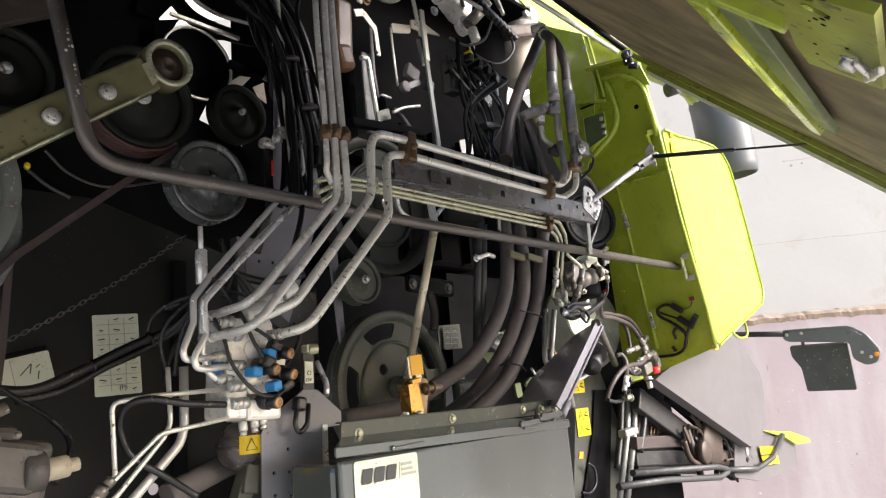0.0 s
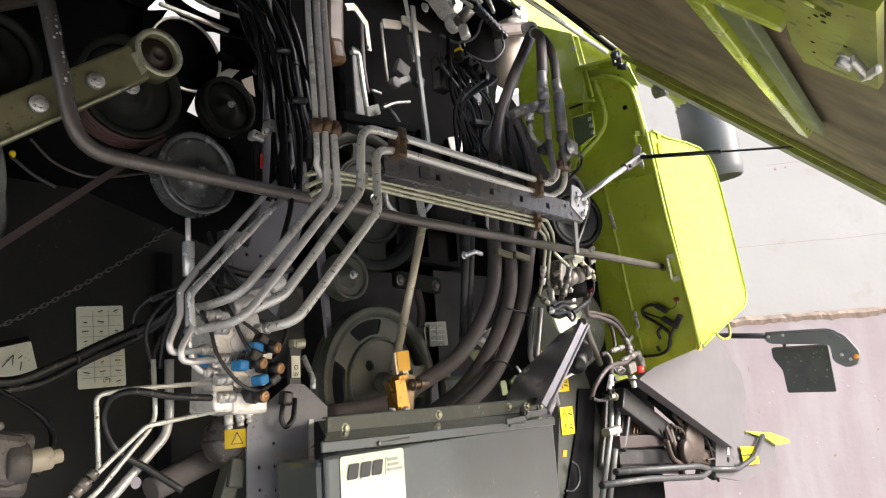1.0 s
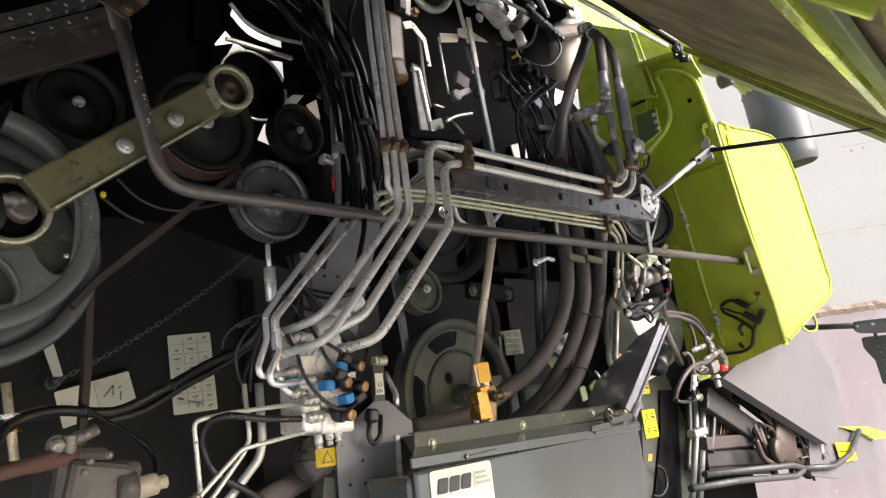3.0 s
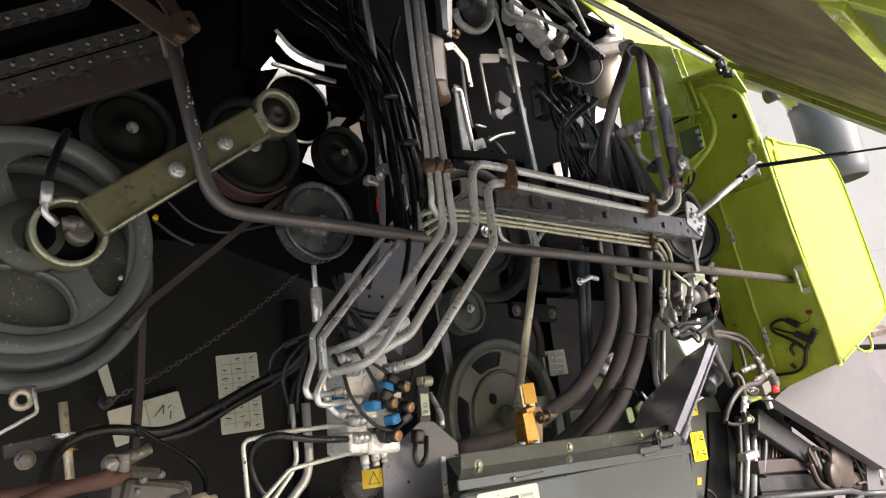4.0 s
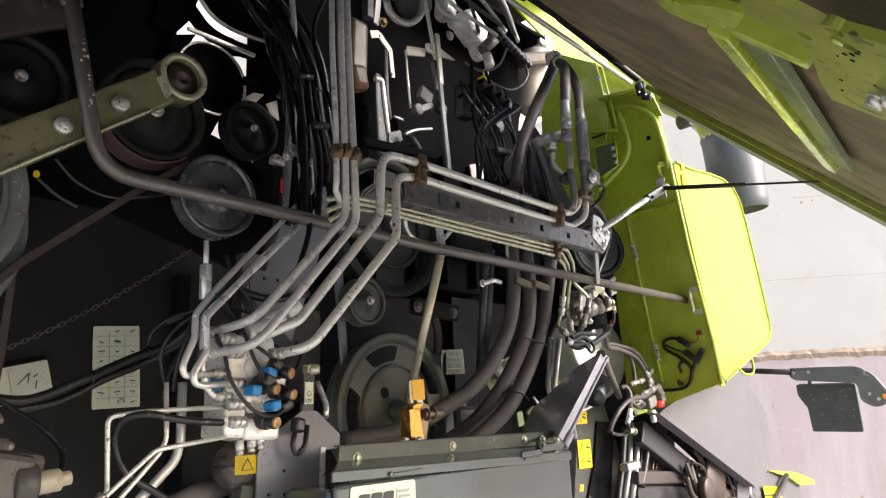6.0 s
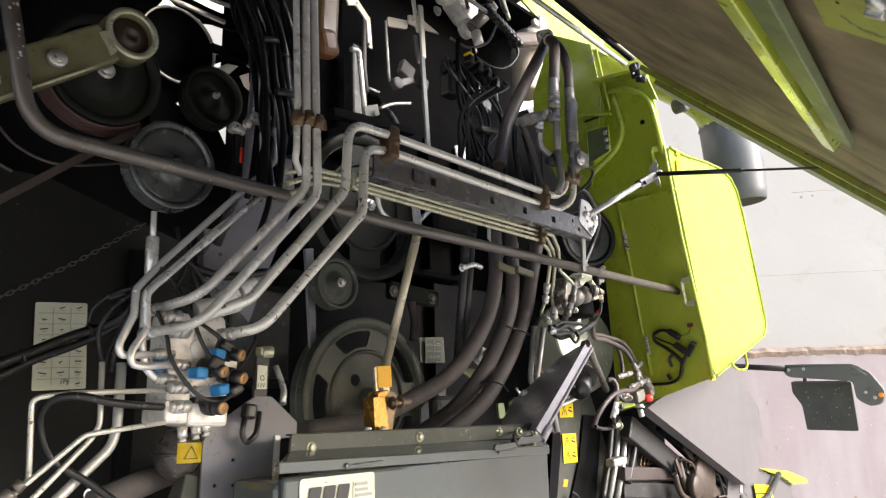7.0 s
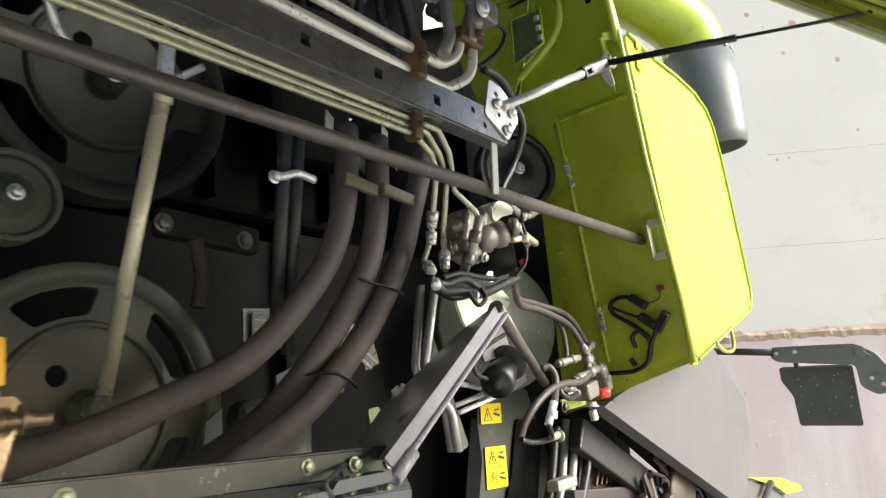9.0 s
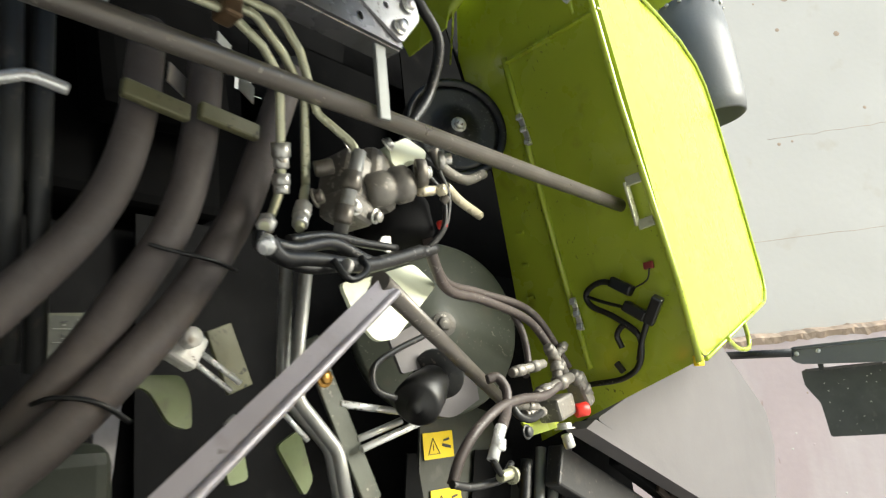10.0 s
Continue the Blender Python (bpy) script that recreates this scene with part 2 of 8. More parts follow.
def sweep(bm, path, r, seg=10, ridge=0.0, closed=False):
    """A round tube along a path; ridge: how far every second ring stands proud."""
    path = [Vector(q) for q in path]
    n = len(path)
    rings = []
    side = None
    for i, q in enumerate(path):
        if closed:
            d = path[(i + 1) % n] - path[i - 1]
        else:
            d = path[min(i + 1, n - 1)] - path[max(i - 1, 0)]
        d.normalize()
        if side is None:
            side = d.orthogonal().normalized()
        side = (side - d * side.dot(d)).normalized()
        up = d.cross(side)
        rr = r + (ridge if i % 2 else 0)
        rings.append([bm.verts.new(q + rr * (math.cos(2 * math.pi * k / seg) * side + math.sin(2 * math.pi * k / seg) * up)) for k in range(seg)])
    pairs = list(zip(rings, rings[1:])) + ([(rings[-1], rings[0])] if closed else [])
    for a, b in pairs:
        for k in range(seg):
            f = bm.faces.new((a[k], a[(k + 1) % seg], b[(k + 1) % seg], b[k]))
            f.smooth = True
    if not closed:
        bm.faces.new(rings[0][::-1])
        bm.faces.new(rings[-1])
    return bm


def pipe(points, r, radius=0.04, seg=12):
    return sweep(bmesh.new(), bend(points, radius), r, seg)


def cable(points, r, seg=8, steps=8):
    return sweep(bmesh.new(), flow(points, steps), r, seg)


def frame_of(axis):
    d = Vector(axis).normalized()
    u = d.orthogonal().normalized()
    if abs(d.z) < 0.9:
        u = Vector((0, 0, 1)).cross(d).normalized()
    return d, u, d.cross(u)


def lathe(bm, at, axis, profile, seg=40, closed=False):
    """Turns a profile of (radius, height along the axis) round the axis."""
    d, u, v = frame_of(axis)
    at = Vector(at)
    rings = []
    for r, h in profile:
        rings.append([bm.verts.new(at + d * h + r * (math.cos(2 * math.pi * k / seg) * u + math.sin(2 * math.pi * k / seg) * v)) for k in range(seg)] if r > 1e-5 else [bm.verts.new(at + d * h)])
    loop = list(zip(rings, rings[1:])) + ([(rings[-1], rings[0])] if closed else [])
    for a, b in loop:
        for k in range(seg):
            j = (k + 1) % seg
            if len(a) == 1 and len(b) == 1:
                continue
            if len(a) == 1:
                bm.faces.new((a[0], b[j], b[k]))
            elif len(b) == 1:
                bm.faces.new((a[k], a[j], b[0]))
            else:
                bm.faces.new((a[k], a[j], b[j], b[k]))
    return smooth(bm, 35)


def drum(at, axis, r, h, seg=24, chamfer=0.12):
    """A short solid cylinder with rounded rims, from at along axis."""
    c = min(r, h) * chamfer
    return lathe(bmesh.new(), at, axis, [(0, 0), (r - c, 0), (r, c), (r, h - c), (r - c, h), (0, h)], seg)


def join(*bms):
    out = bmesh.new()
    for b in bms:
        me = bpy.data.meshes.new("tmp")
        b.to_mesh(me)
        b.free()
        out.from_mesh(me)
        bpy.data.meshes.remove(me)
    return out


def block(at, size, turn=(0, 0, 0), bevel=0.003, segs=2):
    """A rounded block, centred at its place, turned by degrees."""
    bm = bmesh.new()
    bmesh.ops.create_cube(bm, size=1)
    bmesh.ops.scale(bm, vec=size, verts=bm.verts)
    if bevel:
        bmesh.ops.bevel(bm, geom=list(bm.edges), offset=min(bevel, min(size) * 0.45), segments=segs, affect="EDGES", profile=0.5)
    bmesh.ops.transform(bm, matrix=pose(*at, *turn), verts=bm.verts)
    return bm


def bar(a, b, wide, thick, up=(0, 0, 1), bevel=0.002):
    """A flat bar from a to b: wide across up, thick along the third way."""
    a, b = Vector(a), Vector(b)
    d = (b - a)
    length = d.length
    d.normalize()
    up = Vector(up)
    w = (up - d * up.dot(d)).normalized()
    t = d.cross(w)
    bm = bmesh.new()
    bmesh.ops.create_cube(bm, size=1)
    bmesh.ops.scale(bm, vec=(length, wide, thick), verts=bm.verts)
    if bevel:
        bmesh.ops.bevel(bm, geom=list(bm.edges), offset=min(bevel, thick * 0.4), segments=2, affect="EDGES", profile=0.5)
    m = Matrix((d, w, t)).transposed().to_4x4()
    bmesh.ops.transform(bm, matrix=Matrix.Translation((a + b) / 2) @ m, verts=bm.verts)
    return bm


def plate(outline, thick, holes=(), away=None):
    """A sheet cut from a flat outline of places, with round holes (place, radius) or cut-outs (lists of places); thick goes away from the viewer's side."""
    o = [Vector(q) for q in outline]
    n = Vector((0, 0, 0))
    for a, b in zip(o, o[1:] + o[:1]):
        n += a.cross(b)
    n.normalize()
    if away is not None and n.dot(Vector(away)) < 0:
        n = -n
    c = sum(o, Vector()) / len(o)
    loops = [o]
    d, u, v = frame_of(n)
    for hole in holes:
        if len(hole) == 2 and isinstance(hole[1], float):
            q = Vector(hole[0])
            loops.append([q + hole[1] * (math.cos(k * math.pi / 6) * u + math.sin(k * math.pi / 6) * v) for k in range(12)])
        else:
            loops.append([Vector(q) for q in hole])
    flat = [[q - n * n.dot(q - c) for q in lp] for lp in loops]
    bm = bmesh.new()
    layers = []
    for off in (0, thick):
        edges, rows = [], []
        for lp in flat:
            vs = [bm.verts.new(q + n * off) for q in lp]
            edges += [bm.edges.new((a, b)) for a, b in zip(vs, vs[1:] + vs[:1])]
            rows.append(vs)
        bmesh.ops.triangle_fill(bm, edges=edges, use_beauty=True, normal=n)
        layers.append(rows)
    for ra, rb in zip(*layers):
        k = len(ra)
        for i in range(k):
            bm.faces.new((ra[i], ra[(i + 1) % k], rb[(i + 1) % k], rb[i]))
    return bm


def rounded(outline, radius, steps=4):
    """An outline with its corners rounded."""
    p = [Vector(q) for q in outline]
    out = []
    for i, b in enumerate(p):
        a, c = p[i - 1], p[(i + 1) % len(p)]
        u, v = a - b, c - b
        cut = min(radius, 0.45 * u.length, 0.45 * v.length)
        s, e = b + u.normalized() * cut, b + v.normalized() * cut
        for k in range(steps + 1):
            t = k / steps
            out.append((1 - t) ** 2 * s + 2 * t * (1 - t) * b + t * t * e)
    return out


def hexbolt(at, axis, r, h, washer=True):
    """A hexagon head, with its washer, standing on at along axis."""
    bms = []
    if washer:
        bms.append(drum(at, axis, r * 1.35, h * 0.25, 16))
    bms.append(lathe(bmesh.new(), at, axis, [(0, 0), (r, 0), (r, h * 0.85), (r * 0.86, h), (0, h)], 6))
    return join(*bms)


def quad(c, u, v, w, h):
    """Four places round c: w along u, h along v."""
    c, u, v = Vector(c), Vector(u).normalized(), Vector(v).normalized()
    return [c - u * w / 2 - v * h / 2, c + u * w / 2 - v * h / 2, c + u * w / 2 + v * h / 2, c - u * w / 2 + v * h / 2]


def mid(*qs):
    return sum((Vector(q) for q in qs), Vector()) / len(qs)


FRONT = (0, -1, 0)

# ---- the yard: ground and the far wall ----
gm = bmesh.new()
bmesh.ops.create_grid(gm, x_segments=2, y_segments=2, size=400)
single("ground", gm, GROUND, "worn grey concrete yard floor", "ground", kind="structure")

WALL_A, WALL_D = Vector((5.85, 1.98, 0)), Vector((0.608, -0.794, 0))
WALL_IN = Vector((0.794, 0.608, 0))


def wall_place(s, z, out=0.0):
    return WALL_A + WALL_D * s - WALL_IN * out + Vector((0, 0, z))


wall = thing("wall_far", wall_place(0, 0), "pale plastered yard wall over a pinkish concrete base", "wall", kind="structure")
part("upper_wall", plate([wall_place(-9, 2.06), wall_place(9, 2.06), wall_place(9, 5.2), wall_place(-9, 5.2)], 0.3, away=WALL_IN), PLASTER, wall)
part("lower_wall", plate([wall_place(-9, -0.1, 0.06), wall_place(9, -0.1, 0.06), wall_place(9, 2.03, 0.06), wall_place(-9, 2.03, 0.06)], 0.36, away=WALL_IN), CONCRETE, wall)
# the rough mortar ledge between the two
lb = bmesh.new()
rows = []
for i in range(241):
    s = -3 + i * 0.025
    top = 2.075 + 0.012 * noise.noise((s * 9, 0, 0)) + 0.008 * noise.noise((s * 31, 5, 0))
    low = 2.005 + 0.022 * noise.noise((s * 5, 9, 0)) + 0.012 * noise.noise((s * 23, 7, 0))
    out = 0.085 + 0.02 * noise.noise((s * 17, 3, 0))
    rows.append([lb.verts.new(wall_place(s, top, 0.0)), lb.verts.new(wall_place(s, top - 0.015, out * 0.7)), lb.verts.new(wall_place(s, (top + low) / 2, out)), lb.verts.new(wall_place(s, low, 0.06))])
for a, b in zip(rows, rows[1:]):
    for k in range(3):
        lb.faces.new((a[k], b[k], b[k + 1], a[k + 1]))
part("ledge", lb, CRUMB, wall, "crumbling brown mortar ledge")
# cracks in the plaster
for z0, s0, s1, seed in ((2.62, -1.0, 2.6, 3), (3.3, 0.4, 2.2, 8)):
    pts = [wall_place(s0 + (s1 - s0) * k / 30, z0 + 0.012 * noise.noise((k * 0.7, seed, 0)) + 0.0016 * k, -0.001) for k in range(31)]
    part("crack", sweep(bmesh.new(), pts, 0.0022, 5), CRUMB, wall)
# shuttering marks down the concrete
for s in (1.9,):
    part("wall_seam", sweep(bmesh.new(), [wall_place(s + 0.01 * noise.noise((k, s, 0)), 0.2 + k * 0.12, 0.0575) for k in range(15)], 0.005, 5), CONCRETE, wall)
for k in range(70):
    s, z = random.uniform(-0.5, 2.4), random.uniform(0.6, 1.97)
    part("pit", lathe(bmesh.new(), wall_place(s, z, 0.06), -WALL_IN, [(0.001, 0.002), (random.uniform(0.002, 0.006), 0.001), (random.uniform(0.006, 0.011), 0.0)], 7), CRUMB if k % 4 == 0 else PLASTER if k % 4 < 3 else CONCRETE, wall)

# spalled spots on the upper plaster
for q, r in (((6.293, 1.401, 4.299), 0.028), ((6.234, 1.479, 4.068), 0.014), ((6.103, 1.650, 4.392), 0.018), ((6.165, 1.569, 4.283), 0.008), ((6.132, 1.612, 3.260), 0.012), ((6.184, 1.544, 3.269), 0.009), ((6.461, 1.183, 3.987), 0.02), ((6.490, 1.145, 3.442), 0.012)):
    part("spall", lathe(bmesh.new(), wall_place((Vector(q) - WALL_A).dot(WALL_D), q[2], 0.0005), -WALL_IN, [(0.0005, 0.0015), (r * 0.6, 0.001), (r, 0.0)], 9), CRUMB, wall)
# wall on the far side of the machine, seen bright through its gaps
single("wall_back", block((0.5, 6.2, 4.5), (14, 0.3, 9), bevel=0), PLASTER, "pale plastered wall behind the machine", "wall", kind="structure")

# ---- machine body ----
# black inner side sheet behind the belts
side = thing("drive_side_sheet", (0.2, 1.5, 0.9), "black painted inner side sheet of the harvester", "panel")
part("sheet", plate([(-1.2, 1.5, 0.9), (1.02, 1.5, 0.9), (1.02, 1.5, 1.98), (0.62, 1.5, 2.1), (-1.2, 1.5, 2.1)], 0.004, holes=[((0.45, 1.5, 1.4), 0.012), ((0.75, 1.5, 1.5), 0.012)], away=(0, 1, 0)), SHEET, side)
part("stiffener", bar((0.80, 1.49, 1.0), (0.80, 1.49, 1.98), 0.03, 0.02, up=(1, 0, 0)), BLACK, side)
part("stiffener", bar((0.965, 1.49, 1.2), (0.965, 1.49, 2.05), 0.05, 0.03, up=(1, 0, 0)), DARK, side)
# upper sheet takes the shade-darkened black, lying under the raised cover
part("upper_sheet", plate([(-1.2, 1.7, 1.95), (1.3, 1.7, 1.95), (1.3, 1.7, 2.36), (0.98, 1.7, 2.36), (0.86, 1.7, 2.42), (0.86, 1.7, 3.3), (-1.2, 1.7, 3.3)], 0.004, away=(0, 1, 0)), BAY_SHADE, side)

# near-black sheets stand for the bay's dark depth; real gaps to the far side
bay = thing("engine_bay", (1.6, 1.9, 0.9), "near-black sheets closing the engine bay, its dark depth in their colour", "panel")
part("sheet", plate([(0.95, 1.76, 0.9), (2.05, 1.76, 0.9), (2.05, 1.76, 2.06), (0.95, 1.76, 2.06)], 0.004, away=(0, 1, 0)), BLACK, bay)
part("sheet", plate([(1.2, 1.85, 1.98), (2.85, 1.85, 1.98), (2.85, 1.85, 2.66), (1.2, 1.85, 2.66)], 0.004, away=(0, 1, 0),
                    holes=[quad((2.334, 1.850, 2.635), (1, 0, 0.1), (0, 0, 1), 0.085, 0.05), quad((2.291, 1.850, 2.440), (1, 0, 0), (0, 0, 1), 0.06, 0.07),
                           quad((2.105, 1.850, 2.457), (1, 0, -0.1), (0.1, 0, 1), 0.06, 0.05), quad((2.264, 1.850, 2.601), (1, 0, -0.1), (0.1, 0, 1), 0.05, 0.10), quad((2.271, 1.850, 2.492), (1, 0, -0.1), (0.1, 0, 1), 0.05, 0.04)]), BAY_SHADE, bay)
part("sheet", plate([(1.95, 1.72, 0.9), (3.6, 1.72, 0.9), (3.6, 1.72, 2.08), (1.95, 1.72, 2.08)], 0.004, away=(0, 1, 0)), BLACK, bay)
part("sheet", plate([(2.75, 1.78, 1.9), (4.2, 1.78, 1.9), (4.2, 1.78, 3.0), (2.75, 1.78, 3.0)], 0.004, away=(0, 1, 0)), BAY_SHADE, bay)
part("sheet", plate([(1.2, 1.9, 2.6), (2.62, 1.9, 2.6), (2.70, 1.9, 3.05), (2.95, 1.9, 3.6), (1.2, 1.9, 3.6)], 0.004, away=(0, 1, 0)), BAY_SHADE, bay)
part("sheet", plate([(2.3, 2.05, 1.95), (3.4, 2.05, 1.95), (3.4, 2.05, 2.9), (2.95, 2.05, 3.25), (2.3, 2.05, 3.25)], 0.004, away=(0, 1, 0), holes=[quad((2.44, 2.05, 2.75), (1, 0, 0), (0, 0, 1), 0.16, 0.3)]), BAY_SHADE, bay)
part("floor_sheet", block((1.5, 1.85, 0.95), (5.2, 0.75, 0.02)), BAY_SHADE, bay)
# roof pieces added, out of view, to keep sun out of the bay
part("sun_block_roof", block((-0.1, 1.75, 3.3), (2.9, 1.0, 0.02)), BAY_SHADE, bay)

part("sun_block_roof", block((1.95, 1.95, 3.31), (1.2, 0.66, 0.02)), BAY_SHADE, bay)
part("sun_block_edge", plate([(-1.6, 0.77, 2.48), (0.86, 0.77, 2.48), (0.86, 1.3, 3.3), (-1.6, 1.3, 3.3)], 0.02, away=(0, -0.6, 0.6)), BAY_SHADE, bay)
part("sun_block_edge", plate([(0.862, 0.77, 2.48), (1.15, 0.77, 2.48), (1.3, 1.3, 3.3), (0.862, 1.3, 3.3)], 0.02, away=(0, -0.6, 0.6)), BAY_SHADE, bay)
part("sun_block_edge", plate([(1.302, 1.06, 2.85), (2.15, 1.06, 2.85), (2.15, 1.3, 3.3), (1.302, 1.3, 3.3)], 0.02, away=(0, -0.6, 0.6)), BAY_SHADE, bay)
part("sun_block_edge", plate([(1.25, 0.992, 2.742), (2.2, 0.992, 2.742), (2.15, 1.058, 2.848), (1.302, 1.058, 2.848)], 0.02, away=(0, -0.6, 0.6)), BAY_SHADE, bay)
part("sun_block_roof", block((1.50, 1.47, 3.30), (0.48, 0.30, 0.02)), BAY_SHADE, bay)
# panel and its back added to hide the sky over the castings
part("sky_block_roof", block((2.23, 1.75, 3.60), (1.04, 1.1, 0.02)), LINING, bay, "added brown panel that blocks the sky above the bay")
part("sky_block_back", block((2.23, 2.26, 3.455), (1.04, 0.02, 0.29)), BAY_SHADE, bay)
part("lower_body", block((0.9, 2.1, 0.62), (5.6, 1.5, 0.6), bevel=0.03), BLACK, bay)
part("belly_beam", block((0.9, 1.28, 0.78), (4.6, 0.12, 0.16), bevel=0.01), DARK, bay)
for x in (-1.0, 2.9):
    part("stand", block((x, 1.9, 0.16), (0.3, 0.9, 0.32), bevel=0.02), BLACK, bay)

# ---- rear hood: lime flange facing the engine bay, lime skin to the yard ----
hood = thing("rear_hood", (2.75, 1.15, 1.62), "lime-green rear hood of the harvester beside the engine bay", "body panel")
FL = [(2.400, 1.080, 2.802), (2.478, 1.078, 2.543), (2.572, 1.092, 2.237), (2.719, 1.085, 1.742), (2.847, 1.544, 1.623), (2.750, 1.496, 1.914), (2.629, 1.438, 2.278), (2.574, 1.452, 2.472), (2.424, 1.289, 2.864)]
part("flange", plate(FL, 0.004, holes=[[(2.492, 1.386, 2.699), (2.479, 1.315, 2.696), (2.503, 1.310, 2.614), (2.526, 1.389, 2.591)]], away=(1, 0, 0)), LIME, hood)
# black disc stands for the dark of a hole in the flange
part("dark_hole_disc", drum((2.452, 1.137, 2.652), (-1, 0, 0), 0.009, 0.003, 14), BLACK, hood)
# raised lip along the outer edge and the pressed rib
part("lip", pipe([(2.389, 1.077, 2.806), (2.468, 1.074, 2.539), (2.562, 1.083, 2.233), (2.665, 1.078, 1.886), (2.710, 1.084, 1.738)], 0.007, 0.2, 8), LIME, hood)
part("rib", cable([(2.428, 1.236, 2.788), (2.424, 1.214, 2.699), (2.428, 1.210, 2.629), (2.430, 1.235, 2.579), (2.430, 1.290, 2.537), (2.430, 1.402, 2.471)], 0.011), LIME, hood)
part("rim", cable([(2.421, 1.243, 2.799), (2.400, 1.165, 2.775), (2.402, 1.091, 2.713), (2.417, 1.074, 2.629), (2.475, 1.083, 2.526)], 0.010), LIME, hood)
part("crease", pipe([(2.557, 1.318, 2.421), (2.591, 1.323, 2.312), (2.661, 1.331, 2.085), (2.694, 1.336, 1.978), (2.759, 1.340, 1.763)], 0.007, 0.1, 8), LIME, hood)
part("fold", bar((2.565, 1.337, 2.411), (2.515, 1.067, 2.396), 0.006, 0.012, up=(0, 0, 1)), LIME, hood)
for k in range(9):
    a, b = Vector((2.611, 1.381, 2.287)), Vector((2.800, 1.483, 1.724))
    q = a.lerp(b, k / 8)
    part("rivet", block(q, (0.004, 0.02, 0.008), bevel=0.0015), LIME, hood)
for a, b in (((2.588, 1.319, 2.300), (2.608, 1.315, 2.231)), ((2.706, 1.325, 1.910), (2.727, 1.327, 1.841))):
    a, b = Vector(a), Vector(b)
    h = part("hinge_clip", bar(a, b, 0.013, 0.005, up=(0, 1, 0)), ZINC, hood, "bright steel hinge clip")
    for k in (0.12, 0.5, 0.88):
        part("stud", block(a.lerp(b, k) + Vector((-0.005, 0, 0)), (0.008, 0.015, 0.014), (0, 16, 0), 0.003), CHROME, h)
# upper step of the flange, further in
part("upper_flange", plate([(2.420, 1.585, 2.901), (2.420, 1.479, 3.127), (2.420, 1.307, 3.017), (2.420, 1.267, 2.716), (2.420, 1.359, 2.461), (2.420, 1.466, 2.444), (2.420, 1.591, 2.763)], 0.004, away=(1, 0, 0)), LIME, hood)
# black bar stands for the dark of a slot
part("slot", bar((2.413, 1.353, 2.708), (2.413, 1.278, 2.710), 0.007, 0.004, up=(0, 0, 1)), BLACK, hood, "dark slot")
# flat plate: the lime pocket's shade is put into a darker green
part("pocket", plate(rounded([(2.412, 1.344, 2.664), (2.412, 1.257, 2.659), (2.412, 1.258, 2.568), (2.412, 1.343, 2.538)], 0.006), 0.004, away=(1, 0, 0)), LEVER, hood, "flat dark green plate, the pocket's shade in its colour")
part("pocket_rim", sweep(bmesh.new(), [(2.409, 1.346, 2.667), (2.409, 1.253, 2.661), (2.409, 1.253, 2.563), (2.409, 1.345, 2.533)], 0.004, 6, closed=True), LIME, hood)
for q in ((2.403, 1.264, 2.635), (2.403, 1.261, 2.606), (2.403, 1.258, 2.578)):
    part("bright_stud", block(q, (0.008, 0.014, 0.016), (10, 0, 0), 0.003), WHITE, hood)
# white disc stands for the brightness seen in a small hole
part("bright_hole_disc", drum((2.412, 1.300, 2.947), (-1, 0, 0), 0.011, 0.003, 14), WHITE, hood)
part("edge_bead", pipe([(2.414, 1.281, 2.985), (2.414, 1.260, 2.837), (2.414, 1.245, 2.724)], 0.005), LIME, hood)
part("step", block(mid((2.410, 1.366, 2.732), (2.410, 1.266, 2.713)), (0.012, 0.16, 0.012), (14, 0, 0)), LIME, hood)
part("cap_edge", bar((2.418, 1.297, 2.855), (2.393, 1.120, 2.820), 0.012, 0.05, up=(0, 0, 1)), LIME, hood)
part("inner_web", plate([(2.424, 1.289, 2.864), (2.420, 1.267, 2.716), (2.420, 1.359, 2.461), (2.574, 1.452, 2.472)], 0.004, away=(0, 1, 0)), LIME, hood)
# the skin towards the yard
SK = [(2.470, 1.062, 2.545), (2.700, 1.097, 2.580), (3.050, 1.152, 2.655), (3.300, 1.190, 2.698), (3.500, 1.221, 2.706), (3.610, 1.238, 2.675), (3.700, 1.252, 2.580), (3.810, 1.269, 2.380), (3.982, 1.296, 2.053), (3.863, 1.278, 1.981), (2.804, 1.114, 1.749)]
part("skin", plate(rounded(SK, 0.05), 0.012, away=(0, 1, 0)), LIME, hood)
part("skin_edge", pipe([(2.490, 1.060, 2.545), (2.700, 1.092, 2.577), (3.050, 1.147, 2.652), (3.300, 1.185, 2.694), (3.496, 1.216, 2.702), (3.604, 1.233, 2.671), (3.694, 1.247, 2.578), (3.804, 1.264, 2.378), (3.972, 1.291, 2.047), (3.872, 1.275, 1.981), (2.823, 1.113, 1.749)], 0.0045, 0.06, 8), LIME, hood)
part("back_skin", plate([(3.982, 1.296, 2.053), (3.803, 1.269, 2.374), (3.658, 1.246, 2.639), (3.7, 1.75, 2.62), (3.85, 1.75, 2.3), (4.0, 1.75, 2.0)], 0.004, away=(1, 0, 0)), LIME, hood)
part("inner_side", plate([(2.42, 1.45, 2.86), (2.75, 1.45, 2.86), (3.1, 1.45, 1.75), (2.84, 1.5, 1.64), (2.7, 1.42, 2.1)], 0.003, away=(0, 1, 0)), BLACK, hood)
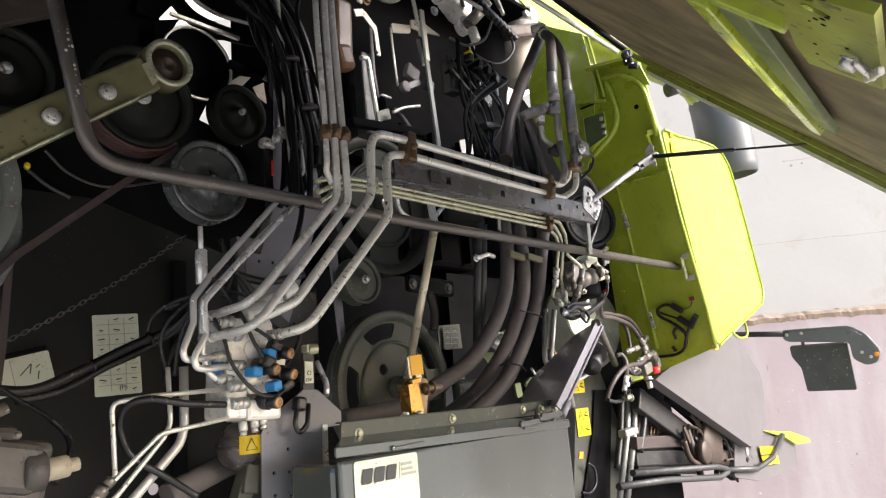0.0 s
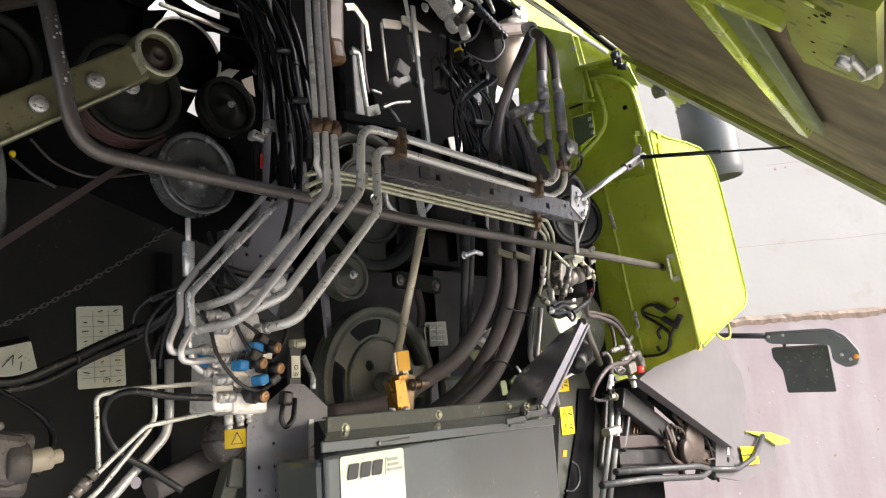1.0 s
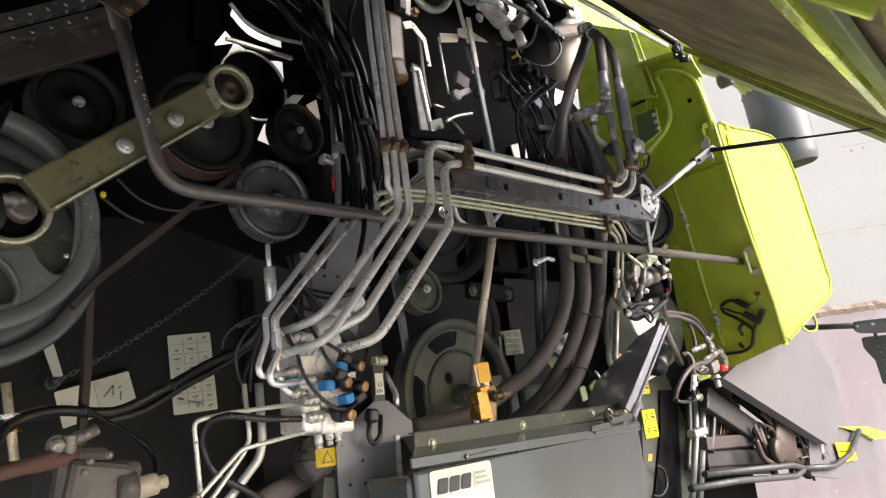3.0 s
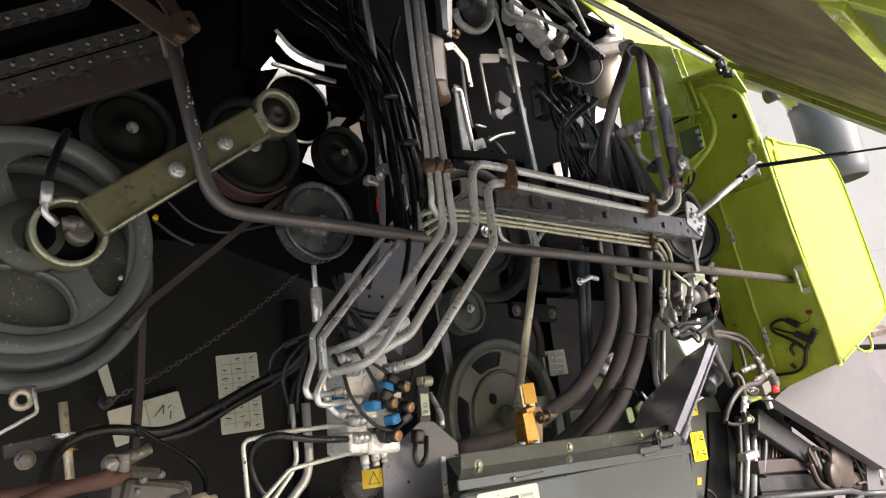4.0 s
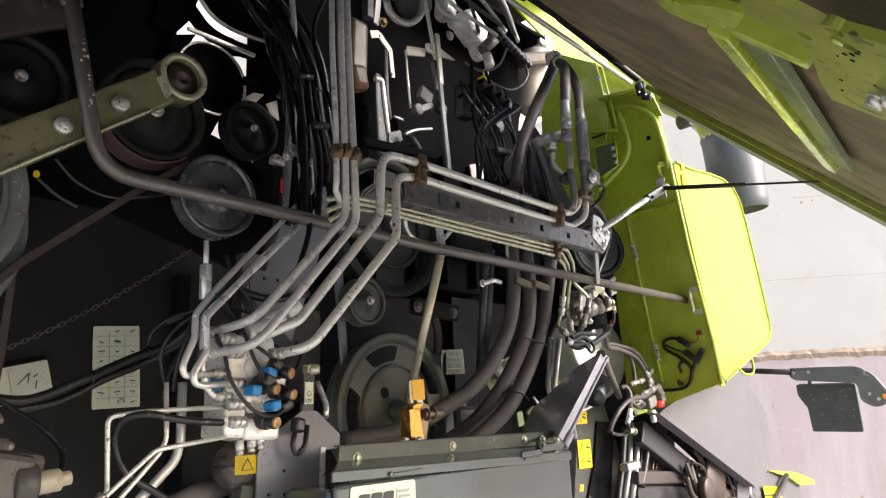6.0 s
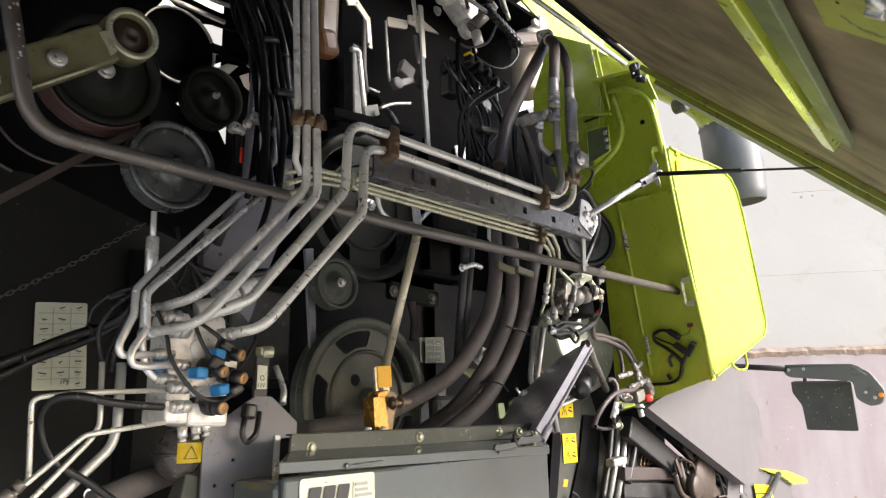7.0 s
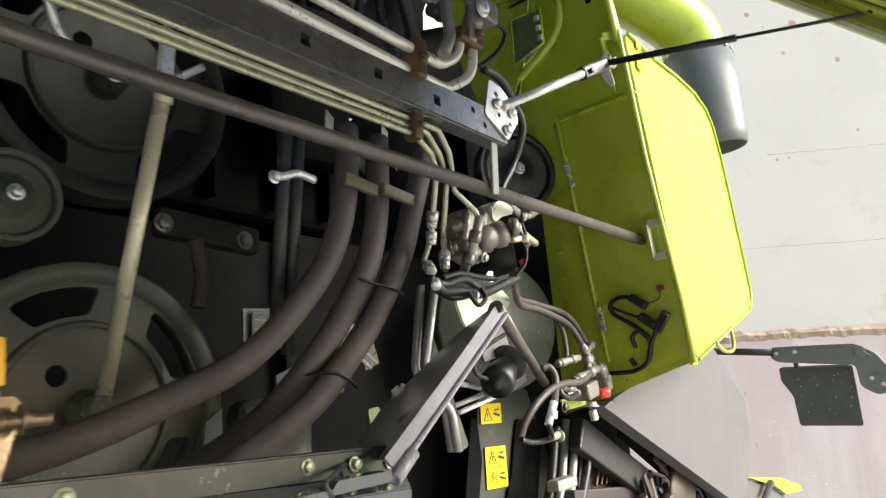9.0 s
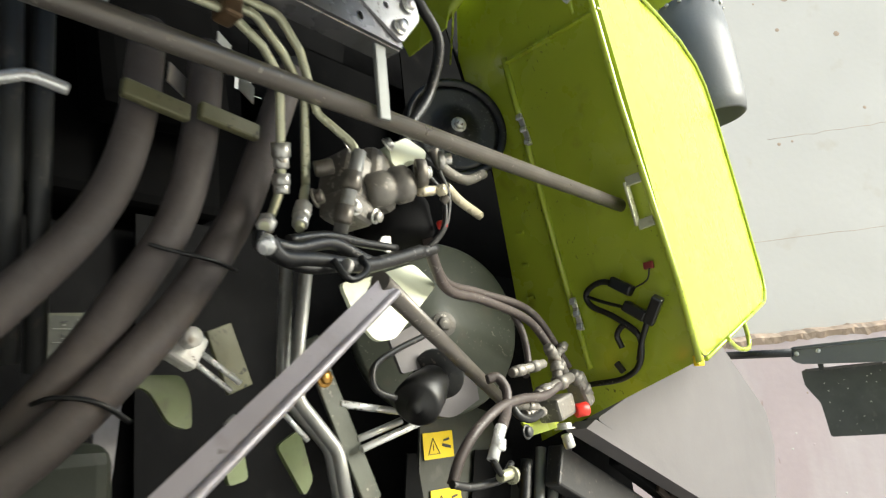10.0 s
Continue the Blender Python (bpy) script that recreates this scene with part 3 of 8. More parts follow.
# hook that takes the support tube
hook = part("hook", join(bar((2.604, 1.117, 2.082), (2.629, 1.119, 2.000), 0.006, 0.02, up=(0, 1, 0)), bar((2.604, 1.117, 2.082), (2.611, 1.080, 2.086), 0.006, 0.02, up=(1, 0, 0)), bar((2.629, 1.119, 2.000), (2.636, 1.082, 2.005), 0.006, 0.02, up=(1, 0, 0))), OLIVE, hood, "yellow-zinc hook")
for a, b in (((2.450, 1.112, 2.537), (2.545, 1.130, 2.409)), ((2.450, 1.112, 2.537), (2.490, 1.076, 2.552)), ((2.545, 1.130, 2.409), (2.556, 1.078, 2.414))):
    part("latch_frame", bar(a, b, 0.010, 0.022, up=(0, 1, 0), bevel=0.003), LIME, hood)
part("pivot_bracket", plate(rounded([(2.449, 1.103, 2.497), (2.454, 1.095, 2.480), (2.460, 1.106, 2.456), (2.472, 1.101, 2.416), (2.473, 1.112, 2.410), (2.463, 1.131, 2.446), (2.455, 1.129, 2.478)], 0.003), 0.005, away=(1, 0, 0)), ZINC, hood, "zinc pivot bracket of the strut")
part("bump_stop", drum((2.499, 1.036, 2.692), FRONT, 0.026, 0.05), DARK, hood, "grey bump stop")
part("top_plate", plate([(2.386, 1.140, 2.821), (2.382, 1.076, 2.794), (2.406, 1.052, 2.698), (2.409, 1.088, 2.712)], 0.006, away=(1, 0, 0)), LIME, hood)
part("warning_tag", plate(quad((2.572, 1.070, 2.497), (1, 0.155, 0), (0.1, 0, 1), 0.05, 0.045), 0.002, away=(0, 1, 0)), YELLOW, hood)
part("warning_tag", plate(quad((2.578, 1.071, 2.550), (1, 0.155, 0), (0.1, 0, 1), 0.04, 0.025), 0.002, away=(0, 1, 0)), YELLOW, hood)
part("corner_marker", block((2.724, 1.091, 1.741), (0.03, 0.012, 0.02)), YELLOW, hood)
part("grab_loop", cable([(3.057, 1.143, 1.804), (3.161, 1.159, 1.788), (3.302, 1.181, 1.794), (3.344, 1.187, 1.818), (3.332, 1.185, 1.863)], 0.006), LIME, hood, "lime wire loop")

# upper lime body beside the bay
single("upper_body_panel", plate([(2.369, 1.700, 3.555), (3.154, 1.700, 3.735), (3.836, 1.700, 3.583), (3.597, 1.700, 3.459), (3.229, 1.700, 3.446), (2.769, 1.700, 3.354), (2.641, 1.700, 3.407), (2.437, 1.700, 3.471)], 0.01, away=(0, 1, 0)), LIME, "lime-green upper body edge above the engine bay", "body panel")

# ---- raised side cover over the camera's way ----
cover = thing("side_cover", (0.8, 0.7, 2.4), "raised lime-green side cover with a dirty brown inner face", "cover")


def on_cover(x, y, low=0.0):
    return Vector((x, y, 1.7835 + 0.95 * y)) + Vector((0, 0.69, -0.72)) * low


CX, CY, CX_IN = 2.3, 0.985, 0.79
part("lining", plate([on_cover(-1.6, 0.03), on_cover(CX, 0.03), on_cover(CX, CY), on_cover(1.25, CX_IN), on_cover(-1.6, CX_IN)], 0.02, away=(0, -0.69, 0.72)), LINING, cover)
part("outer_panel", plate([on_cover(-1.6, 0.03, -0.05), on_cover(CX + 0.03, 0.03, -0.05), on_cover(CX + 0.03, CY, -0.05), on_cover(1.25, CX_IN, -0.05), on_cover(-1.6, CX_IN, -0.05)], 0.006, away=(0, -0.69, 0.72)), LIME, cover)
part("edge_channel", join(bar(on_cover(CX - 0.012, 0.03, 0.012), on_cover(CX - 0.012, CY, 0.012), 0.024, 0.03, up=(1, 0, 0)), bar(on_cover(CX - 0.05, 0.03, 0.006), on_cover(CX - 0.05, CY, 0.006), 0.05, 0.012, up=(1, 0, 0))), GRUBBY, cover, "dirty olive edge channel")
part("edge_lip", bar(on_cover(CX + 0.006, 0.03, 0.03), on_cover(CX + 0.006, CY, 0.03), 0.014, 0.014, up=(1, 0, 0)), PALE, cover, "pale worn lip")
part("outer_skin", bar(on_cover(CX + 0.02, 0.03, -0.02), on_cover(CX + 0.02, CY, -0.02), 0.05, 0.012, up=(1, 0, 0)), LIME, cover)
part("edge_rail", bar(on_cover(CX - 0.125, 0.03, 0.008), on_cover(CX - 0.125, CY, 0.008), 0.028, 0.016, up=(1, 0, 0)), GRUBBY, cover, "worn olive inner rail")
part("seal", pipe([on_cover(CX - 0.09, 0.03, 0.006), on_cover(CX - 0.09, CY, 0.006)], 0.008), RUBBER, cover)
for a, b, w in (((0.621, 0.208, 1.961), (1.497, 0.333, 2.080), 0.022), ((0.583, 0.184, 1.938), (0.593, 0.136, 1.893), 0.016)):
    part("brace", bar(a, b, w, 0.02, up=(1, 0, 0)), LIME, cover)
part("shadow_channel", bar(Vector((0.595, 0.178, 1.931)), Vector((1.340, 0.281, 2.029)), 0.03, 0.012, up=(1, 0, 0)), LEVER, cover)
GUS = [(0.396, 0.125, 1.857), (0.459, 0.141, 1.873), (0.480, 0.114, 1.847), (0.574, 0.132, 1.864), (0.631, 0.138, 1.870), (0.613, 0.090, 1.824), (0.408, 0.058, 1.794), (0.420, 0.094, 1.828)]
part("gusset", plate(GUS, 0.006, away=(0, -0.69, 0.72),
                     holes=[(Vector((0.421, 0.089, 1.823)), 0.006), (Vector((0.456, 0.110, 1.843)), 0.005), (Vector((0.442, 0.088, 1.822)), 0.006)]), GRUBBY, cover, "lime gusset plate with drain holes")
part("gusset_arm", plate([Vector(q) for q in ((0.477, 0.204, 1.933), (0.512, 0.206, 1.934), (0.473, 0.163, 1.894), (0.459, 0.141, 1.873), (0.509, 0.163, 1.893), (0.556, 0.202, 1.930), (0.557, 0.229, 1.956), (0.492, 0.219, 1.947))], 0.006, away=(0, -0.69, 0.72)), LIME, cover)
part("bolt", hexbolt(Vector((0.517, 0.090, 1.818)), (0, 0.69, -0.72), 0.005, 0.006), ZINC, cover)
part("bracket", join(bar(Vector((0.546, 0.102, 1.828)), Vector((0.543, 0.093, 1.820)), 0.005, 0.004), bar(Vector((0.511, 0.087, 1.814)), Vector((0.544, 0.084, 1.812)), 0.007, 0.004), bar(Vector((0.557, 0.090, 1.817)), Vector((0.508, 0.074, 1.802)), 0.006, 0.004)), ZINC, cover)
rnd = random.Random(21)
ga, gb, gc = Vector((0.437, 0.099, 1.832)), Vector((0.434, 0.071, 1.805)), Vector((0.579, 0.123, 1.855))
for k in range(11):
    q = ga + (gb - ga) * rnd.random() + (gc - ga) * rnd.random()
    part("drain_hole", drum(q, (0, 0.69, -0.72), rnd.uniform(0.0008, 0.0019), 0.0004, 10), BLACK, cover)
part("light_slot", drum(ga.lerp(gb, 0.3), (0, 0.69, -0.72), 0.004, 0.0008, 5), LIME, cover)
for k in range(9):
    part("channel_screw", drum(on_cover(CX - 0.055, 0.12 + 0.1 * k, 0.011), (0, 0.69, -0.72), 0.004, 0.003, 10), BLACK, cover)
# support bar along the cover's hinge side
rod = thing("cover_rod", (2.36, 1.10, 2.80), "bright steel rod with a black latch under the cover's hinge", "rod")
part("rod", pipe([(2.350, 1.133, 2.843), (1.960, 1.190, 2.916), (1.640, 1.236, 2.975)], 0.0085), STEEL, rod)
part("latch", join(block((2.350, 1.098, 2.806), (0.048, 0.034, 0.040), (0, 25, 20), 0.008), drum((2.349, 1.096, 2.772), (0.2, -1, -0.3), 0.012, 0.034), drum((2.282, 1.086, 2.784), (0.2, -1, 0.1), 0.012, 0.024)), PLASTIC, rod, "black latch")
for q in ((2.27, 1.070, 2.756), (2.322, 1.070, 2.764)):
    part("stud", drum(q, FRONT, 0.0035, 0.005, 10), ZINC, rod)
gut = thing("body_gutter", (2.389, 1.120, 2.881), "olive and lime gutter edge of the body above the bay", "body panel")
part("gutter", bar((2.088, 0.970, 2.709), (1.851, 1.100, 2.890), 0.03, 0.02, up=(0, 0, 1), bevel=0.004), ARM, gut)
# black bar stands for the dark gap between gutter and cover
part("lip", bar((2.051, 0.965, 2.686), (1.808, 1.095, 2.866), 0.010, 0.014, up=(0, 0, 1), bevel=0.003), BLACK, gut)

# gas strut and its thin rod
strut = thing("cover_strut", (1.99, 1.11, 2.21), "silver cover strut with a black gas spring", "strut")
part("tube", pipe([(1.985, 1.112, 2.207), (2.315, 1.062, 2.39)], 0.0095), CHROME, strut)
part("clevis", join(bar((2.245, 1.073, 2.351), (2.338, 1.058, 2.402), 0.030, 0.022, bevel=0.005), drum((2.262, 1.058, 2.360), (0, -1, 0), 0.006, 0.006, 12)), PLASTIC, strut, "black clevis")
part("cylinder", pipe([(2.346, 1.052, 2.408), (2.304, 0.76, 2.336)], 0.0075), PLASTIC, strut)
part("rod", pipe([(2.304, 0.76, 2.336), (2.266, 0.49, 2.269)], 0.0035), DARK, strut)
part("ball_end", join(drum((2.330, 1.060, 2.398), (0.9, 0.2, 0.4), 0.007, 0.13, 14), drum((2.350, 1.046, 2.408), (0, -1, 0), 0.009, 0.012, 14)), ZINC, strut)

# ---- pulleys, belts and chains of the drive side ----


def pulley(name, at, r, wide, material, label, grooves=2, web=0.55, spokes=0, hub_r=0.03, tilt=(0, -1, 0), group=""):
    """A belt pulley facing tilt: grooved rim, dished web (with cut-outs when spokes), hub and nut."""
    at = Vector(at)
    p = thing(name, at, label, "pulley", group)
    d = Vector(tilt).normalized()
    prof = [(r * 0.86, 0), (r * 0.985, 0), (r, wide * 0.04)]
    for g in range(grooves):
        h0 = wide * (g + 0.08) / grooves
        h1 = wide * (g + 0.92) / grooves
        prof += [(r, h0 + 0.001), (r * 0.90, (h0 * 0.65 + h1 * 0.35)), (r * 0.90, (h0 * 0.35 + h1 * 0.65)), (r, h1)]
    prof += [(r * 0.985, wide), (r * 0.86, wide)]
    part("rim", lathe(bmesh.new(), at - d * wide, d, prof, 64, closed=True), material, p)
    depth = -wide * (1 - web)
    if spokes:
        _, u, v = frame_of(d)

        def pol(rad, ang):
            return at + d * depth + rad * (math.cos(ang) * u + math.sin(ang) * v)
        cuts = []
        for k in range(spokes):
            a0, a1 = 2 * math.pi * (k + 0.20) / spokes, 2 * math.pi * (k + 0.80) / spokes
            outer = [pol(r * 0.83, a0 + (a1 - a0) * i / 6) for i in range(7)]
            inner = [pol(r * 0.63, a1 - (a1 - a0) * (0.12 + 0.76 * i / 4)) for i in range(5)]
            cuts.append(rounded(outer + inner, r * 0.05, 2))
        cuts.append([pol(r * 0.11, 0.9) + (pol(r * 0.32, 0.9) - at - d * depth) + 0 * d for _ in ()] or [pol(r * 0.30, 2.3) + r * 0.075 * (math.cos(i * math.pi / 5) * u + math.sin(i * math.pi / 5) * v) for i in range(10)])
        ring = [pol(r * 0.90, 2 * math.pi * i / 64) for i in range(64)]
        part("web", plate(ring, 0.008, holes=cuts, away=-d), material, p)
        part("web_ring", lathe(bmesh.new(), at + d * depth, d, [(r * 0.55, 0), (r * 0.55, 0.007), (r * 0.585, 0.007), (r * 0.60, 0)], 48), material, p)
    else:
        part("web", lathe(bmesh.new(), at + d * depth, d, [(hub_r, 0.012), (hub_r * 1.5, 0.002), (r * 0.55, -0.002), (r * 0.75, 0.006), (r * 0.87, 0.004), (r * 0.87, -0.004), (hub_r, -0.004)], 48), material, p)
    hub = part("hub", lathe(bmesh.new(), at + d * depth, d, [(0, 0.022), (hub_r * 0.55, 0.022), (hub_r * 0.6, 0.016), (hub_r, 0.014), (hub_r * 1.05, -0.02), (0, -0.02)], 28), material, p)
    part("nut", hexbolt(at + d * (depth + 0.02), d, hub_r * 0.42, 0.012), ZINC, hub, "bright nut")
    return p


# darkened copy of the olive cast iron, shade put into its colour
CAST_SHADE = mat("shaded_cast_iron", (0.013, 0.0145, 0.011), 0.6, size=10, dirt=(0.022, 0.02, 0.016), dirt_amount=0.4)
DISHM = mat("dark_glossy_wheel_enamel", (0.115, 0.125, 0.125), 0.24, 0.55, size=14, var=0.35, dirt=(0.06, 0.058, 0.052), dirt_amount=0.4, specks=(0.35, 0.35, 0.33), speck_size=150, speck_amount=0.4)
big = thing("spoked_pulley", (0.221, 1.236, 2.001), "large grey belt pulley with cast arms and open web", "pulley")
BC = Vector((0.221, 1.236, 2.003))
part("rim", lathe(bmesh.new(), BC, FRONT, [(0.152, -0.012), (0.152, 0.004), (0.156, 0.010), (0.178, 0.010), (0.181, 0.007), (0.181, -0.004), (0.166, -0.012), (0.176, -0.020), (0.176, -0.026), (0.150, -0.026)], 72, closed=True), WHEEL, big)


def web_at(r, a):
    return BC + Vector((math.cos(radians(a)) * r, -0.004, math.sin(radians(a)) * r))


CUTS = [rounded([(0.295, 1.232, 1.969), (0.314, 1.232, 1.929), (0.336, 1.232, 1.911), (0.353, 1.232, 1.922), (0.362, 1.232, 1.965), (0.365, 1.232, 2.014), (0.358, 1.232, 2.073), (0.336, 1.232, 2.118), (0.300, 1.232, 2.142), (0.258, 1.232, 2.150), (0.214, 1.232, 2.142), (0.180, 1.232, 2.113), (0.198, 1.232, 2.060), (0.254, 1.232, 2.031)], 0.014, 3),
        rounded([(0.146, 1.232, 1.945), (0.189, 1.232, 1.952), (0.222, 1.232, 1.946), (0.251, 1.232, 1.935), (0.272, 1.232, 1.915), (0.283, 1.232, 1.887), (0.275, 1.232, 1.867), (0.237, 1.232, 1.861), (0.193, 1.232, 1.866), (0.150, 1.232, 1.883)], 0.012, 3)]
part("web", plate([web_at(0.155, k * 5) for k in range(72)], 0.014, holes=CUTS, away=(0, 1, 0)), WHEEL, big)
part("web_rib", sweep(bmesh.new(), flow([(0.153, 1.230, 1.947), (0.188, 1.230, 1.954), (0.222, 1.230, 1.949), (0.252, 1.230, 1.939), (0.274, 1.230, 1.917), (0.285, 1.230, 1.887), (0.278, 1.230, 1.865)]), 0.0042, 8), WHEEL, big)
part("hub", lathe(bmesh.new(), BC, FRONT, [(0.03, 0), (0.06, 0.004), (0.056, 0.02), (0.03, 0.022)], 40), CAST, big)
part("pocket", plate([web_at(0.15, k * 10) + Vector((0, 0.03, 0)) for k in range(18, 36)], 0.006, holes=[((0.263, 1.266, 1.887), 0.007)], away=(0, 1, 0)), CAST, big)
part("rivet", drum(web_at(0.142, -24) + Vector((0, 0.004, 0)), FRONT, 0.004, 0.006, 12), ZINC, big)
back_big = pulley("belt_pulley", (0.234, 1.310, 1.973), 0.197, 0.04, WHEEL, "dark belt pulley behind the spoked one", 1, 0.4, 0, 0.05)
pulley("belt_pulley", (0.401, 1.333, 2.266), 0.082, 0.05, CAST_SHADE, "black idler pulley with a bright centre nut", 2, 0.5, 0, 0.02)
pulley("belt_pulley", (0.641, 1.320, 2.272), 0.107, 0.06, CAST_SHADE, "dark multi-groove pulley behind the tensioner arm", 4, 0.6, 0, 0.03)
pulley("belt_pulley", (0.870, 1.331, 2.298), 0.066, 0.04, CAST_SHADE, "dark small belt pulley with a pale rim", 2, 0.5, 0, 0.014)
pulley("dish_pulley", (0.768, 1.287, 2.108), 0.087, 0.04, DISHM, "grey dished pulley with dusty scratched face", 1, 0.7, 0, 0.018)
pulley("flywheel", (1.378, 1.414, 1.675), 0.206, 0.05, CAST, "olive cast-iron flywheel with oval cut-outs", 2, 0.85, 5, 0.028)
pulley("flywheel", (1.396, 1.440, 2.188), 0.205, 0.05, CAST_SHADE, "olive cast-iron wheel with a broad rim, above another", 2, 0.75, 4, 0.03)
pulley("idler_pulley", (1.255, 1.389, 1.951), 0.063, 0.04, CAST, "small dark idler pulley with a bright nut", 1, 0.7, 0, 0.02)


RIBBED = mat("red_brown_ribbed_rubber", (0.075, 0.035, 0.03), 0.55, size=18, dirt=(0.03, 0.022, 0.02), dirt_amount=0.4)


def belt(points, wide, thick, label, material=BELT):
    pts = bend(points, 0.1)
    bm = bmesh.new()
    rows = []
    for i, q in enumerate(pts):
        d = (pts[min(i + 1, len(pts) - 1)] - pts[max(i - 1, 0)]).normalized()
        nrm = Vector((0, 1, 0)).cross(d).normalized()
        rows.append([bm.verts.new(q + nrm * a * thick / 2 + Vector((0, b * wide / 2, 0))) for a, b in ((-0.7, -1), (0.9, -1), (0.9, 1), (-0.7, 1))])
    for a, b in zip(rows, rows[1:]):
        for k in range(4):
            bm.faces.new((a[k], a[(k + 1) % 4], b[(k + 1) % 4], b[k]))
    bm.faces.new(rows[0])
    bm.faces.new(rows[-1][::-1])
    return single("drive_belt", bm, material, label, "belt", at=points[0])


belt([(0.378, 1.300, 1.876), (0.415, 1.300, 1.919), (0.604, 1.310, 2.085), (0.710, 1.320, 2.171)], 0.02, 0.016, "worn brown V-belt running up to the multi-groove pulley")
belt([(0.416, 1.330, 1.910), (0.411, 1.330, 1.772), (0.401, 1.330, 1.642)], 0.02, 0.015, "worn brown V-belt hanging down past the decals")
rb_ = thing("ribbed_belt", (0.641, 1.35, 2.165), "reddish ribbed belt wrapped under the multi-groove pulley", "belt")
for k in range(5):
    ang = [radians(186 + 5.2 * i) for i in range(25)]
    part("rib", sweep(bmesh.new(), [(0.641 + 0.1105 * math.cos(a), 1.328 + 0.0105 * k, 2.272 + 0.1105 * math.sin(a)) for a in ang], 0.0042, 6), RIBBED, rb_)
wire = single("guard_wire", cable([(0.490, 1.400, 2.149), (0.535, 1.400, 2.111), (0.606, 1.400, 2.097), (0.723, 1.400, 2.129)], 0.0025), TUBE, "thin bent wire behind the pulleys", "wire")
single("grease_line", cable([(0.429, 1.300, 2.073), (0.464, 1.300, 2.048), (0.500, 1.300, 2.033)], 0.003), DARK, "thin dark grease line", "line")
single("grease_nipple", drum((0.425, 1.285, 2.071), (-0.3, -1, 0), 0.005, 0.012), YELLOW, "small yellow grease cap", "grease cap")

# tensioner arm
GRIMY = mat("grimy_zinc", (0.16, 0.145, 0.125), 0.4, 0.55, size=20, dirt=(0.08, 0.06, 0.045), dirt_amount=0.5)
arm = thing("tensioner_arm", (0.424, 1.190, 2.120), "olive painted tensioner arm with two round bolts and ring bearings", "lever")
A0, A1 = Vector((0.292, 1.190, 2.023)), Vector((0.588, 1.190, 2.252))
part("beam", bar(A0, A1, 0.066, 0.03, bevel=0.005), ARM, arm)
# the lip's light is put into a paler olive than the beam's
part("lower_lip", bar((0.316, 1.170, 2.003), (0.563, 1.170, 2.193), 0.005, 0.008), OLIVE, arm)
part("end_step", plate([(0.569, 1.172, 2.259), (0.583, 1.172, 2.270), (0.599, 1.172, 2.236), (0.590, 1.172, 2.225)], 0.02, away=(0, 1, 0)), OLIVE, arm)
for q in ((0.421, 1.172, 2.121), (0.507, 1.172, 2.186)):
    b = part("bolt", drum(q, FRONT, 0.014, 0.012, 20), ZINC, arm, "bright round bolt")
    part("bolt_hex", hexbolt(Vector(q) + Vector((0, -0.012, 0)), FRONT, 0.008, 0.004, False), ZINC, b)


def ring(at, r0, r1, depth, material, parent, name="ring"):
    return part(name, lathe(bmesh.new(), at, FRONT, [(r0, 0), (r0, depth), (r0 + 0.002, depth + 0.002), (r1 - 0.002, depth + 0.002), (r1, depth), (r1, 0)], 40, closed=True), material, parent)


ring(Vector((0.627, 1.186, 2.285)) + Vector((0, 0.04, 0)), 0.034, 0.0465, 0.04, ARM, arm)
part("ring_face", lathe(bmesh.new(), (0.627, 1.184, 2.285), FRONT, [(0.035, 0), (0.035, 0.0015), (0.046, 0.0015), (0.046, 0)], 40, closed=True), OLIVE, arm)
part("bushing", lathe(bmesh.new(), Vector((0.629, 1.186, 2.285)) + Vector((0, 0.032, 0)), FRONT, [(0, 0.022), (0.008, 0.022), (0.009, 0.028), (0.016, 0.028), (0.018, 0.022), (0.033, 0.02), (0.033, 0)], 28), BROWN, arm, "rusty rubber bushing")
ring(Vector((0.265, 1.190, 2.004)) + Vector((0, 0.045, 0)), 0.046, 0.056, 0.045, ARM, arm)
part("ring_face", lathe(bmesh.new(), (0.264, 1.188, 2.003), FRONT, [(0.047, 0), (0.047, 0.0015), (0.0555, 0.0015), (0.0555, 0)], 40, closed=True), OLIVE, arm)
part("bearing_seat", lathe(bmesh.new(), Vector((0.265, 1.190, 2.004)) + Vector((0, 0.045, 0)), FRONT, [(0, 0.02), (0.046, 0.02), (0.046, 0)], 28), BLACK, arm)
fit_ = thing("hose_fitting", (0.252, 1.150, 1.989), "zinc banjo fitting with a grease hose on the bearing", "fitting")
part("banjo", join(pipe([(0.249, 1.170, 2.008), (0.270, 1.165, 2.011), (0.285, 1.190, 2.008)], 0.010, 0.012), hexbolt((0.257, 1.168, 2.009), (1, 0, 0), 0.013, 0.012, False), drum((0.274, 1.195, 1.999), (0.2, -1, 0.2), 0.02, 0.02)), GRIMY, fit_)
part("ferrule", pipe([(0.235, 1.140, 1.997), (0.216, 1.130, 2.009), (0.218, 1.130, 2.026)], 0.005, 0.012), CHROME, fit_)
part("sleeve", pipe([(0.218, 1.130, 2.023), (0.220, 1.130, 2.055)], 0.0085), ZINC, fit_)
part("hose", cable([(0.220, 1.130, 2.052), (0.227, 1.140, 2.088), (0.244, 1.170, 2.137), (0.259, 1.200, 2.173)], 0.0065), RUBBER, fit_)

# support tube of the cover
prop = thing("support_tube", (0.47, 1.145, 2.05), "bent grey steel support tube, paint worn bright at the bend", "tube")
T_TOP, T_BEND = Vector((0.397, 1.128, 2.345)), Vector((0.474, 1.148, 2.052))
